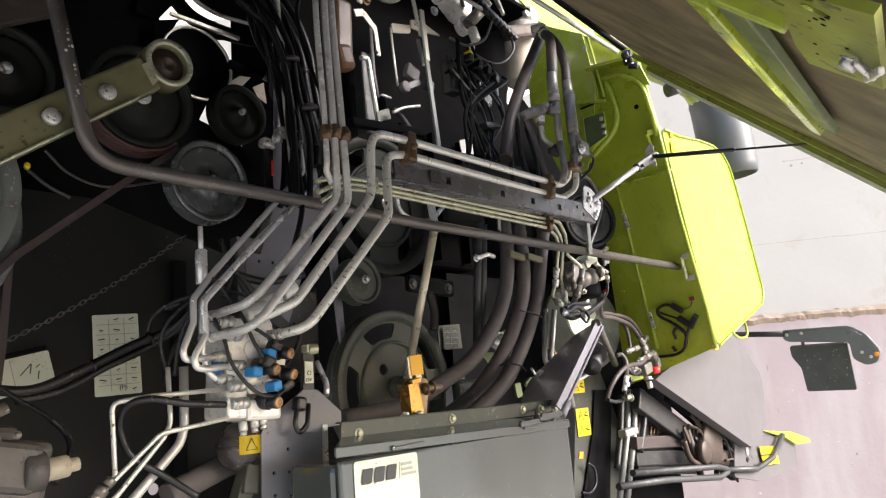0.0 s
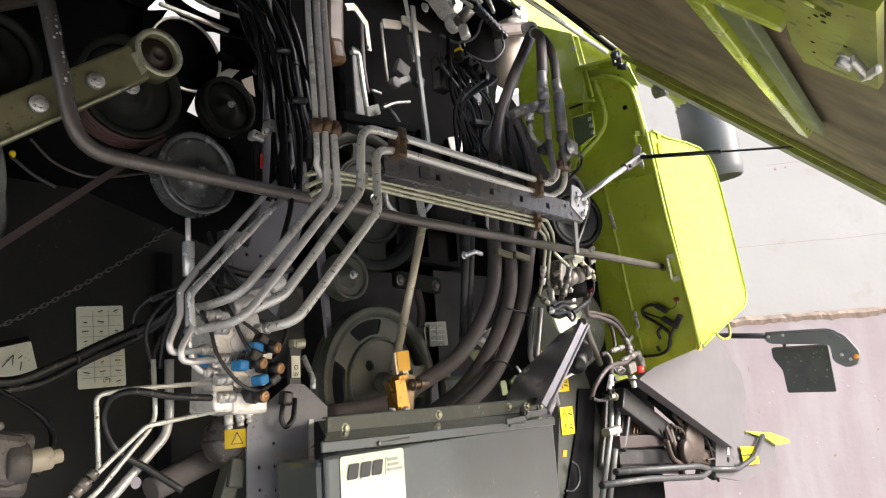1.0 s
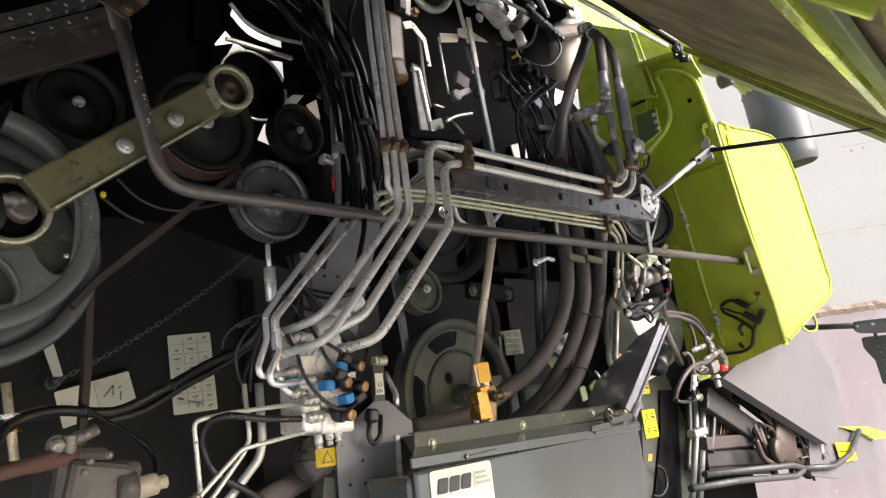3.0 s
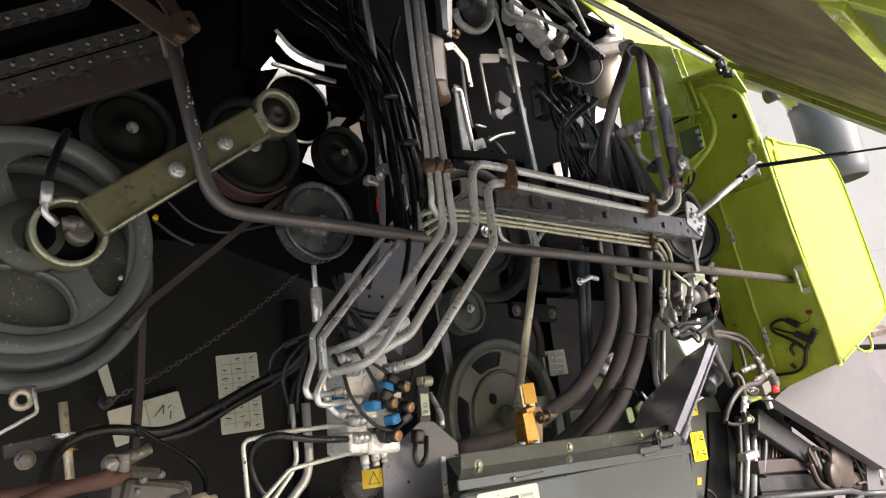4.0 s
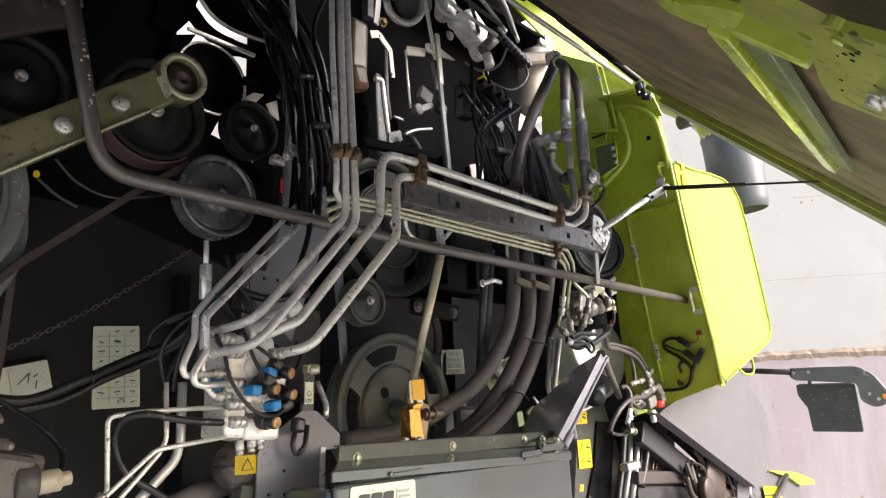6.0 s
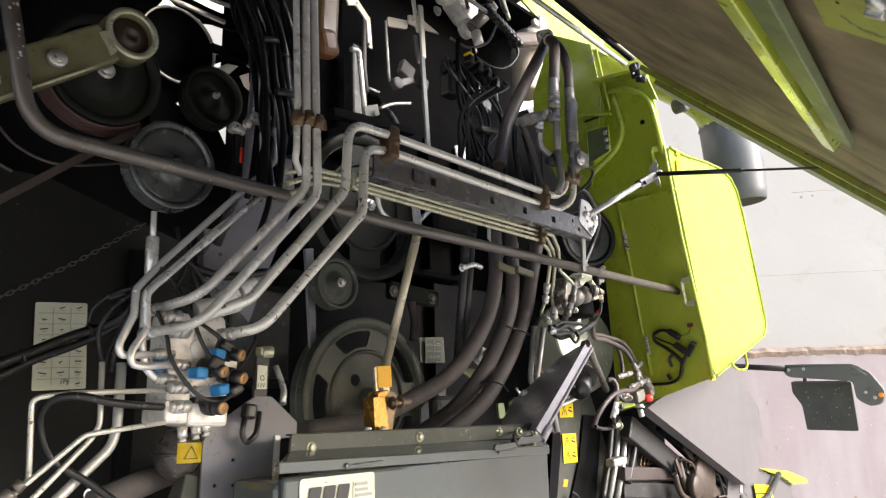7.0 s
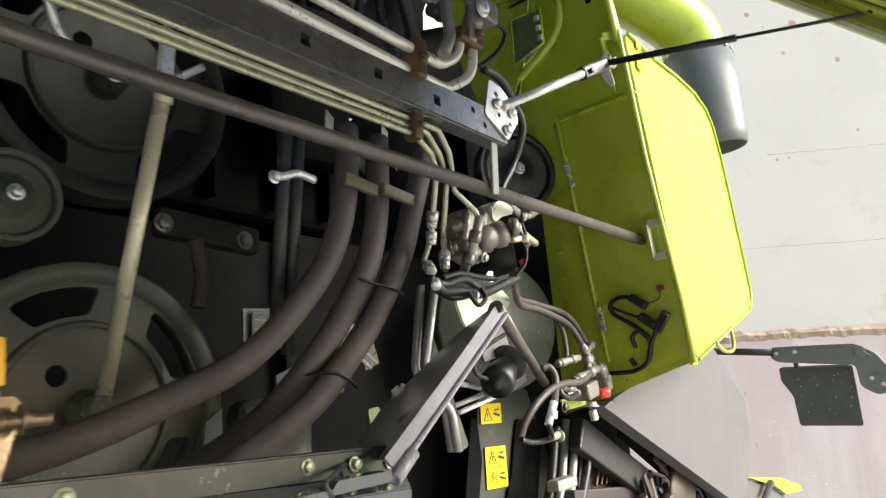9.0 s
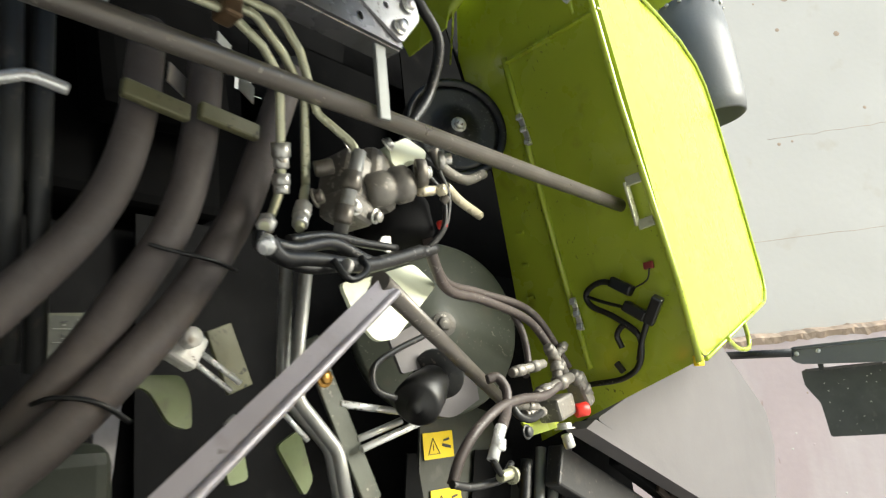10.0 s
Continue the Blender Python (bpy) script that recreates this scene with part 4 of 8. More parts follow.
part("tube", pipe([T_TOP, T_BEND, (1.25, 1.153, 2.046), (2.662, 1.152, 2.053)], 0.0128, 0.075, 16), TUBE, prop)
part("flat_end", bar(T_TOP + Vector((-0.003, 0, 0.012)), T_TOP.lerp(T_BEND, 0.12), 0.034, 0.012, up=(1, 0, 0), bevel=0.004), TUBE, prop)
rnd = random.Random(3)
for k in range(14):
    q = T_TOP.lerp(T_BEND, rnd.uniform(0.3, 0.72)) + Vector((rnd.uniform(-0.006, 0.006), -0.0122, 0))
    part("wear_fleck", drum(q, FRONT, rnd.uniform(0.001, 0.0026), 0.001, 7), WHITE, prop)
mount = thing("tube_mount", (0.402, 1.100, 2.338), "brown flat-bar bracket holding the support tube", "bracket")
part("flat_bar", bar((0.276, 1.100, 2.400), (0.409, 1.100, 2.330), 0.04, 0.006), BROWN, mount)
part("flat_bar", bar((0.367, 1.115, 2.433), (0.427, 1.115, 2.352), 0.03, 0.006), BROWN, mount)
part("lug", plate(rounded([(0.391, 1.095, 2.375), (0.424, 1.095, 2.389), (0.441, 1.095, 2.359), (0.414, 1.095, 2.327), (0.390, 1.095, 2.321)], 0.008), 0.006, holes=[rounded([(0.412, 1.095, 2.371), (0.421, 1.095, 2.377), (0.429, 1.095, 2.357), (0.419, 1.095, 2.352)], 0.003)], away=(0, 1, 0)), BROWN, mount)
for q in ((0.401, 1.090, 2.326), (0.425, 1.090, 2.353)):
    part("bolt", hexbolt(q, FRONT, 0.008, 0.008), CLAMP, mount)

# roller drive chains under their guard
def roller_chain(a, b, n, label):
    a, b = Vector(a), Vector(b)
    ch = thing("roller_chain", a, label, "chain", "drive chains")
    step = (b - a) / n
    link = roll = None
    for k in range(n):
        c = a + step * (k + 0.5)
        if link is None:
            link = part("chain_link", join(*(plate([c + Vector((0, y, 0)) + step.normalized() * (sx * step.length * 0.42 + math.cos(t) * 0.0115) + Vector((0, 0, 1)) * math.sin(t) * 0.0115
                        for sx, ts in ((1, (-1.57, -0.8, 0, 0.8, 1.57)), (-1, (1.57, 2.4, 3.14, 3.9, 4.7))) for t in ts], 0.002, away=(0, 1, 0)) for y in (-0.010, 0.008))), CHAINM, ch)
            roll = part("chain_roller", lathe(bmesh.new(), c - step / 2 + Vector((0, -0.012, 0)), (0, 1, 0), [(0, 0), (0.004, 0), (0.0045, 0.004), (0.0098, 0.004), (0.0098, 0.020), (0, 0.020)], 12), CHAINM, ch)
            continue
        for src in (link, roll):
            o = new(src.name.split(".")[0], src.data)
            o.parent = ch
            o.location = step * k
    return ch


CHAINM = mat("oily_chain_steel", (0.12, 0.115, 0.105), 0.4, 0.6, dirt=(0.05, 0.045, 0.04), size=30)
roller_chain((0.127, 1.220, 2.242), (0.397, 1.220, 2.414), 10, "oily steel roller chain, upper strand")
roller_chain((0.131, 1.240, 2.217), (0.410, 1.240, 2.396), 10, "oily steel roller chain, lower strand")
roller_chain((0.123, 1.220, 2.324), (0.290, 1.220, 2.437), 7, "oily steel roller chain under the guard")
cg = thing("chain_guard", (0.121, 1.260, 2.192), "brown dusty guard rail below the drive chains", "guard")
part("rail", bar((0.121, 1.260, 2.192), (0.440, 1.260, 2.386), 0.075, 0.02, bevel=0.004), mat("brown_guard_paint", (0.045, 0.036, 0.03), 0.6, dirt=(0.08, 0.065, 0.05)), cg)
part("upper_lip", bar((0.118, 1.245, 2.209), (0.430, 1.245, 2.402), 0.006, 0.02, bevel=0.002), BROWN, cg)
for q in ((0.200, 1.248, 2.248), (0.300, 1.248, 2.307), (0.400, 1.248, 2.367)):
    part("bolt", hexbolt(q, FRONT, 0.006, 0.006), BROWN, cg)
single("chain_guard", bar((0.115, 1.270, 2.310), (0.312, 1.270, 2.446), 0.03, 0.02, bevel=0.004), BLACK, "dark guard strip between the drive chains", "guard")

# light safety chain across the side sheet
sc = thing("safety_chain", (0.391, 1.420, 1.767), "thin steel safety chain hanging across the black sheet", "chain")
C0, C1 = Vector((0.395, 1.430, 1.767)), Vector((0.785, 1.430, 2.025))
NL = 40
link_me = {}
cd = (C1 - C0) / NL
for k in range(NL):
    sag = -0.018 * 4 * (k / NL) * (1 - k / NL)
    kind_ = k % 2
    if kind_ not in link_me:
        u, v = cd.normalized(), (Vector((0, 1, 0)) if kind_ else cd.cross(Vector((0, 1, 0))).normalized())
        pts = [u * (0.0082 * math.cos(t)) + v * (0.0036 * math.sin(t)) for t in (i * 2 * math.pi / 12 for i in range(12))]
        bm = sweep(bmesh.new(), pts, 0.0010, 6, closed=True)
        me = bpy.data.meshes.new("link")
        bm.to_mesh(me)
        bm.free()
        me.materials.append(TUBE)
        link_me[kind_] = me
    o = new("link", link_me[kind_])
    o.parent = sc
    o.location = C0 + cd * (k + 0.5) + Vector((0, 0, sag)) - BASE[sc]
part("hook", hexbolt(C0 + Vector((0, 0.05, 0)), FRONT, 0.009, 0.05), DARK, sc)

# decals on the black side sheet
def write(text, at, size, parent):
    """Short lettering facing the yard, as a thin mesh."""
    tx = bpy.data.curves.new("writing", "FONT")
    tx.body, tx.size, tx.align_x, tx.align_y, tx.extrude = text, size, "CENTER", "CENTER", 0.0003
    to = new("writing", tx)
    to.matrix_world = Matrix.Translation(Vector(at)) @ pose(0, 0, 0, 90, 0, 0)
    bpy.context.view_layer.update()
    tm = bpy.data.meshes.new_from_object(to.evaluated_get(bpy.context.evaluated_depsgraph_get()))
    tm.transform(to.matrix_world)
    bpy.data.objects.remove(to)
    tb = bmesh.new()
    tb.from_mesh(tm)
    return part("writing", tb, INK, parent)


def decal(name, corners, label, rows, cols, mark=True, sheet=None):
    cs = [Vector(q) for q in corners]
    d = thing(name, cs[0], label, "label")
    part("sheet", plate(rounded(cs, 0.004), 0.0015, away=(0, 1, 0)), sheet or CREAM, d)

    def uv(a, b):
        return cs[0].lerp(cs[1], a).lerp(cs[3].lerp(cs[2], a), b) + Vector((0, -0.002, 0))
    for r in range(1, rows):
        part("rule", bar(uv(0.06, r / rows), uv(0.94, r / rows), 0.0012, 0.0008, bevel=0), FADED, d)
    for c in range(1, cols):
        part("rule", bar(uv(c / cols, 0.06), uv(c / cols, 0.94), 0.0012, 0.0008, up=(1, 0, 0), bevel=0), FADED, d)
    rnd = random.Random(len(label))
    if mark:
        for r in range(rows):
            for c in range(cols):
                if rnd.random() < 0.75:
                    a, b = (c + 0.5) / cols, (r + 0.5) / rows
                    w = rnd.uniform(0.08, 0.22) / cols
                    part("mark", bar(uv(a - w, b + rnd.uniform(-0.1, 0.1) / rows), uv(a + w, b + rnd.uniform(-0.12, 0.12) / rows), 0.0022, 0.0008, bevel=0), INK, d)
                    part("mark", bar(uv(a - w * 0.4, b + 0.22 / rows), uv(a + w * 0.6, b + 0.2 / rows), 0.0014, 0.0008, bevel=0), FADED, d)
    return d


table = decal("decal", [(0.619, 1.495, 1.854), (0.712, 1.495, 1.861), (0.723, 1.495, 1.696), (0.628, 1.495, 1.691)], "cream pictogram table decal on the black sheet", 8, 3)
write("(P)", (0.682, 1.4925, 1.7085), 0.013, table)
dd = decal("decal", [(0.405, 1.495, 1.752), (0.539, 1.495, 1.785), (0.555, 1.495, 1.723), (0.421, 1.495, 1.685)], "cream decal with a line sketch of a lever, askew", 1, 2, False)
for a, b in (((0.437, 1.491, 1.715), (0.463, 1.491, 1.732)), ((0.491, 1.491, 1.737), (0.509, 1.491, 1.759)), ((0.509, 1.491, 1.759), (0.508, 1.491, 1.740)), ((0.517, 1.491, 1.752), (0.524, 1.491, 1.758)), ((0.522, 1.491, 1.730), (0.523, 1.491, 1.746))):
    part("line", bar(a, b, 0.0018, 0.0008, bevel=0), INK, dd)
part("dark_edge", bar((0.408, 1.490, 1.760), (0.533, 1.490, 1.790), 0.008, 0.003, bevel=0), BLACK, dd)
single("decal_strip", plate([(0.375, 1.460, 1.839), (0.392, 1.460, 1.847), (0.411, 1.460, 1.778), (0.400, 1.460, 1.764)], 0.004, away=(0, 1, 0)), CREAM, "pale olive strap under the large pulley", "strap")
# sheet in a darkened cream, the bay's shade put into its colour
decal("decal", [(1.766, 1.590, 1.864), (1.841, 1.590, 1.866), (1.833, 1.590, 1.792), (1.764, 1.590, 1.789)], "grimy cream pictogram decal deep in the engine bay", 4, 2, True, mat("shaded_decal", (0.066, 0.069, 0.053), 0.5, size=20, dirt=(0.07, 0.065, 0.05)))

# thick cable bundle along the sheet
bundle = thing("cable_bundle", (0.474, 1.330, 1.696), "black corrugated cable bundle tied along the side sheet", "cable")
part("cable", cable([(0.251, 1.250, 1.617), (0.264, 1.270, 1.663), (0.294, 1.290, 1.694), (0.354, 1.300, 1.708), (0.448, 1.310, 1.700), (0.528, 1.310, 1.730), (0.616, 1.310, 1.772), (0.684, 1.280, 1.804), (0.709, 1.220, 1.855)], 0.009), RUBBER, bundle)
part("cable", cable([(0.433, 1.320, 1.685), (0.501, 1.320, 1.698), (0.575, 1.320, 1.736), (0.650, 1.310, 1.771), (0.710, 1.260, 1.817)], 0.007), RUBBER, bundle)
part("cable", cable([(0.394, 1.300, 1.714), (0.424, 1.290, 1.688), (0.464, 1.270, 1.656), (0.491, 1.260, 1.621), (0.497, 1.260, 1.576)], 0.0035), RUBBER, bundle)
part("cable", cable([(0.642, 1.300, 1.797), (0.645, 1.290, 1.822), (0.663, 1.260, 1.844), (0.696, 1.220, 1.857)], 0.004), RUBBER, bundle)
part("connector", bar((0.656, 1.265, 1.837), (0.679, 1.250, 1.848), 0.014, 0.014, bevel=0.004), PLASTIC, bundle)
for q in ((0.398, 1.305, 1.704), (0.549, 1.310, 1.736), (0.646, 1.300, 1.783)):
    part("tie", drum(Vector(q) + Vector((-0.003, 0, 0)), (1, 0, 0.4), 0.0125, 0.005, 14), PLASTIC, bundle)

BRAID = mat("red_brown_braided_hose", (0.085, 0.045, 0.035), 0.6, size=20, dirt=(0.12, 0.08, 0.06), dirt_amount=0.4, bump=0.6)
GRIME = mat("grimy_casting", (0.06, 0.054, 0.048), 0.55, 0.2, size=14, dirt=(0.10, 0.09, 0.08), dirt_amount=0.45, bump=0.5, specks=(0.02, 0.018, 0.016), speck_size=110, speck_amount=0.5)
# hydraulic motor with its hoses, low beside the wheel
motor = thing("hydraulic_motor", (0.377, 1.200, 1.592), "dusty grey hydraulic motor with zinc hose fittings", "motor")
part("body", join(block((0.368, 1.200, 1.582), (0.12, 0.12, 0.09), (0, 8, 0), 0.012), block((0.357, 1.190, 1.622), (0.06, 0.08, 0.05), (0, 8, 0), 0.01), drum((0.390, 1.150, 1.579), (1, 0, 0), 0.03, 0.03)), GRIME, motor)
part("fitting", join(pipe([(0.323, 1.160, 1.648), (0.373, 1.160, 1.670)], 0.0085), hexbolt((0.321, 1.160, 1.650), (1, 0, 0.5), 0.0125, 0.012, False), hexbolt((0.338, 1.160, 1.656), (1, 0, 0.5), 0.011, 0.016, False)), PUMP, motor)
part("fitting", join(drum((0.405, 1.140, 1.577), (1, 0, 0.12), 0.016, 0.045), drum((0.434, 1.140, 1.580), (1, 0, 0.12), 0.010, 0.03)), mat("dirty_cream_plastic", (0.34, 0.30, 0.22), 0.5, size=20, dirt=(0.16, 0.12, 0.08), dirt_amount=0.5), motor, "dirty cream plastic hose end")
part("fitting", join(hexbolt((0.317, 1.150, 1.652), (-0.3, -1, 0), 0.011, 0.014), drum((0.331, 1.150, 1.636), (0, -0.2, 1), 0.010, 0.03)), PUMP, motor)
part("hose", cable([(0.328, 1.160, 1.643), (0.287, 1.130, 1.632), (0.235, 1.110, 1.624), (0.190, 1.100, 1.611)], 0.0105, 10), BRAID, motor, "reddish braided hose")
part("hose", cable([(0.341, 1.150, 1.635), (0.290, 1.140, 1.629), (0.230, 1.150, 1.628), (0.180, 1.160, 1.625)], 0.010, 10), BRAID, motor)
part("gear_case", join(block((0.367, 1.170, 1.590), (0.09, 0.08, 0.07), (0, 12, 0), 0.01), drum((0.337, 1.170, 1.639), (0.3, -0.6, 0.5), 0.010, 0.02)), GRIME, motor)
for q in ((0.352, 1.125, 1.627), (0.377, 1.125, 1.631), (0.345, 1.130, 1.612)):
    part("screw", hexbolt(q, FRONT, 0.0042, 0.005), GRIMY, motor)
part("hose", cable([(0.460, 1.240, 1.651), (0.479, 1.230, 1.626), (0.473, 1.200, 1.596), (0.445, 1.180, 1.558)], 0.005), RUBBER, motor)
rods = thing("brake_linkage", (0.292, 1.300, 1.703), "zinc adjusting rod with yellow nuts under the wheel", "linkage")
part("rod", pipe([(0.285, 1.300, 1.756), (0.301, 1.300, 1.618)], 0.007), ROD, rods)
part("nut", hexbolt((0.289, 1.300, 1.708), (0, 0, -1), 0.013, 0.008), CHROME, rods)
part("nut", hexbolt((0.292, 1.300, 1.681), (0, 0, 1), 0.012, 0.01), GOLD, rods)
part("lever", bar((0.211, 1.330, 1.688), (0.350, 1.330, 1.710), 0.022, 0.014), DARK, rods)
part("bolt", hexbolt((0.236, 1.300, 1.673), FRONT, 0.011, 0.012), PUMP, rods)
part("eye", lathe(bmesh.new(), (0.227, 1.300, 1.762), FRONT, [(0.008, 0), (0.008, 0.012), (0.017, 0.012), (0.017, 0)], 20, closed=True), ROD, rods)
part("pipe", pipe([(0.239, 1.280, 1.782), (0.247, 1.280, 1.741), (0.194, 1.280, 1.711)], 0.003, 0.01), STEEL, rods)

# ---- steel pipes ----


def run(points, r, label, material=STEEL, radius=0.035, name="hydraulic_pipe", group="", nuts=()):
    p = thing(name, points[0], label, "pipe", group)
    part("pipe", pipe(points, r, radius, 14), material, p)
    for i, sgn in nuts:
        a, b = (Vector(points[0]), Vector(points[1])) if i == 0 else (Vector(points[-1]), Vector(points[-2]))
        d = (b - a).normalized()
        part("union_nut", join(hexbolt(a - d * 0.006, d, r * 1.4, r * 1.6, False), drum(a + d * r * 1.4, d, r * 1.2, r * 0.8, 16)), ZINC, p)
    return p


R1 = 0.0092
R2 = 0.0078
# two pipes from the valve block up through the triple clamp
run([(0.684, 1.166, 1.807), (0.713, 1.066, 1.820), (0.894, 1.041, 2.030), (0.880, 1.026, 2.155), (0.879, 1.035, 2.387), (0.891, 1.050, 2.759)], R2, "pale bent steel pipe with flaking paint, rising from the valve block", FLAKY, 0.05, nuts=[(0, 1)])
run([(0.667, 1.144, 1.766), (0.706, 1.048, 1.775), (0.914, 1.033, 2.021), (0.901, 1.026, 2.165), (0.898, 1.035, 2.393), (0.902, 1.050, 2.765)], R2, "pale bent steel pipe with flaking paint, rising from the valve block", FLAKY, 0.05, nuts=[(0, 1)])
run([(0.885, 1.045, 2.056), (0.866, 1.038, 2.077), (0.863, 1.030, 2.090), (0.862, 1.030, 2.198), (0.858, 1.035, 2.368), (0.866, 1.050, 2.746)], 0.006, "thin steel pipe beside the two risers", FLAKY, 0.02)
# two pipes from the block along the rail
run([(0.741, 1.097, 1.794), (0.807, 1.070, 1.826), (0.998, 1.059, 2.052), (1.000, 1.051, 2.192), (1.126, 1.054, 2.197), (1.80, 1.106, 2.224), (1.837, 1.095, 2.25), (1.832, 1.085, 2.30)], R1, "bright steel pipe bent up and along the rail", radius=0.045)
run([(0.792, 1.125, 1.770), (0.829, 1.064, 1.780), (1.026, 1.040, 2.011), (1.049, 1.061, 2.153), (1.115, 1.064, 2.167), (1.82, 1.116, 2.190), (1.872, 1.095, 2.222), (1.862, 1.078, 2.31)], R1, "bright steel pipe bent up and along the rail", radius=0.045, nuts=[(0, 1)])
# slim olive pipes under the rail, falling to the pump at their far end
for pts in ([(0.905, 1.12, 2.085), (0.98, 1.135, 2.112), (1.09, 1.140, 2.120), (1.82, 1.137, 2.121), (1.852, 1.141, 2.088), (1.895, 1.168, 2.034), (1.940, 1.152, 1.996), (1.928, 1.157, 1.942), (1.937, 1.195, 1.888)],
            [(0.915, 1.13, 2.065), (0.99, 1.145, 2.105), (1.09, 1.150, 2.112), (1.79, 1.138, 2.108), (1.832, 1.147, 2.082), (1.880, 1.172, 2.052), (1.905, 1.208, 1.962), (1.862, 1.172, 1.885)],
            [(0.93, 1.14, 2.05), (1.0, 1.160, 2.096), (1.097, 1.162, 2.107), (1.755, 1.134, 2.094), (1.80, 1.140, 2.074), (1.832, 1.155, 2.055), (1.866, 1.205, 1.947), (1.855, 1.215, 1.907), (1.80, 1.150, 1.872)]):
    run(pts, 0.0052, "slim olive zinc pipe under the rail", OLIVE, 0.02, group="slim olive pipes")
cl = thing("pipe_clip", (1.085, 1.15, 2.113), "olive clip holding the slim pipes", "clip")
part("clip", block((1.085, 1.150, 2.113), (0.013, 0.036, 0.034), bevel=0.003), OLIVE, cl)
cl = thing("pipe_clip", (1.755, 1.135, 2.108), "rusty clip holding the slim pipes", "clip")
part("clip", block((1.755, 1.135, 2.108), (0.022, 0.028, 0.048), (0, 4, 0), bevel=0.004), CLAMP, cl)
part("bolt", hexbolt((1.755, 1.121, 2.108), FRONT, 0.006, 0.008), CLAMP, cl)

# clamps
cl = thing("pipe_clamp", (0.878, 1.02, 2.155), "rusty triple clamp on the riser pipes", "clamp")
for q in ((0.863, 1.030, 2.151), (0.883, 1.026, 2.156), (0.905, 1.026, 2.155)):
    h = part("half", join(block(q, (0.019, 0.024, 0.022), (0, 4, 0), 0.006, 3), drum(Vector(q) + Vector((0, 0, -0.014)), (0, 0, 1), 0.0105, 0.028, 16)), CLAMP, cl)
    part("bolt", hexbolt(Vector(q) + Vector((0, -0.012, 0)), FRONT, 0.0045, 0.005), CLAMP, h)
part("strap", bar((0.862, 1.045, 2.153), (0.939, 1.045, 2.166), 0.022, 0.006), CLAMP, cl)
for x, y, z, h in ((1.116, 1.060, 2.181, 0.070), (1.728, 1.104, 2.204, 0.070)):
    cl = thing("pipe_clamp", (x, y, z), "rusty twin clamp on the rail pipes", "clamp", "twin rail clamps")
    part("half", block((x, y, z), (0.026, 0.040, h), (0, 2, 0), 0.006), CLAMP, cl)
    part("bolt", hexbolt((x, y - 0.02, z), FRONT, 0.007, 0.008), CLAMP, cl)
cl = thing("pipe_clamp", (1.848, 1.07, 2.282), "rusty twin clamp under the hoses", "clamp")
part("half", block((1.848, 1.086, 2.282), (0.062, 0.036, 0.026), (0, 4, 0), 0.006), CLAMP, cl)
part("bolt", hexbolt((1.848, 1.058, 2.282), FRONT, 0.007, 0.008), CLAMP, cl)

# perforated rail, running slightly away from the yard side towards its far end
rail = thing("rail", (1.5, 1.10, 2.14), "grey perforated steel rail under the pipes", "rail")


def on_rail(x, up, back=0.0):
    return Vector((x, 1.070 + 0.047 * (x - 1.02) + back, 2.108 + 0.029 * (x - 1.02) + up))


RH = 0.056
part("web", plate([on_rail(1.085, 0), on_rail(2.0, 0), on_rail(2.0, RH), on_rail(1.085, RH)], 0.005,
                  holes=[quad(on_rail(x, 0.024), (1, 0.047, 0), (0, 0, 1), 0.018, 0.018) for x in (1.271, 1.495, 1.64, 1.784)] + [(on_rail(1.89, 0.038), 0.006), (on_rail(1.925, 0.018), 0.006)], away=(0, 1, 0)), RAIL, rail)
for up in (0.0, RH):
    part("flange", bar(on_rail(1.085, up, 0.022), on_rail(2.0, up, 0.022), 0.004, 0.034, bevel=0.001), RAIL, rail)
part("tab", plate(rounded([on_rail(1.20, 0.01, -0.006), on_rail(1.235, 0.01, -0.006), on_rail(1.235, 0.04, -0.006), on_rail(1.20, 0.04, -0.006)], 0.006), 0.004, away=(0, 1, 0)), DARK, rail)
for x in (1.271, 1.495, 1.64, 1.784):
    part("clip_nut", block(on_rail(x + 0.003, 0.020, 0.008), (0.012, 0.012, 0.012), (0, 8, 0), 0.002), BLACK, rail)
GALV = mat("dull_galvanised_plate", (0.36, 0.36, 0.37), 0.36, 0.5, size=14, dirt=(0.2, 0.19, 0.18), dirt_amount=0.4, specks=(0.08, 0.07, 0.06), speck_size=170, speck_amount=0.5)
endp = thing("end_plate", (1.965, 1.11, 2.2), "zinc end plate with bolt holes on the rail", "bracket")
EP = [(1.925, 1.11, 2.175), (1.995, 1.11, 2.14), (2.035, 1.11, 2.19), (2.03, 1.11, 2.215), (1.985, 1.11, 2.245), (1.945, 1.11, 2.25)]
part("plate", plate(rounded(EP, 0.008), 0.005, holes=[((1.965, 1.11, 2.225), 0.006), ((1.97, 1.11, 2.185), 0.005), ((2.005, 1.11, 2.175), 0.005)], away=(0, 1, 0)), GALV, endp)
for q in ((1.962, 1.108, 2.205), (2.01, 1.108, 2.2), (1.99, 1.108, 2.16)):
    part("bolt", hexbolt(q, FRONT, 0.008, 0.009), CHROME, endp)
single("hanger_bar", bar((1.964, 1.122, 2.195), (1.976, 1.136, 2.036), 0.02, 0.006, up=(1, 0, 0)), DISH, "bright flat hanger bar under the rail end", "bar")

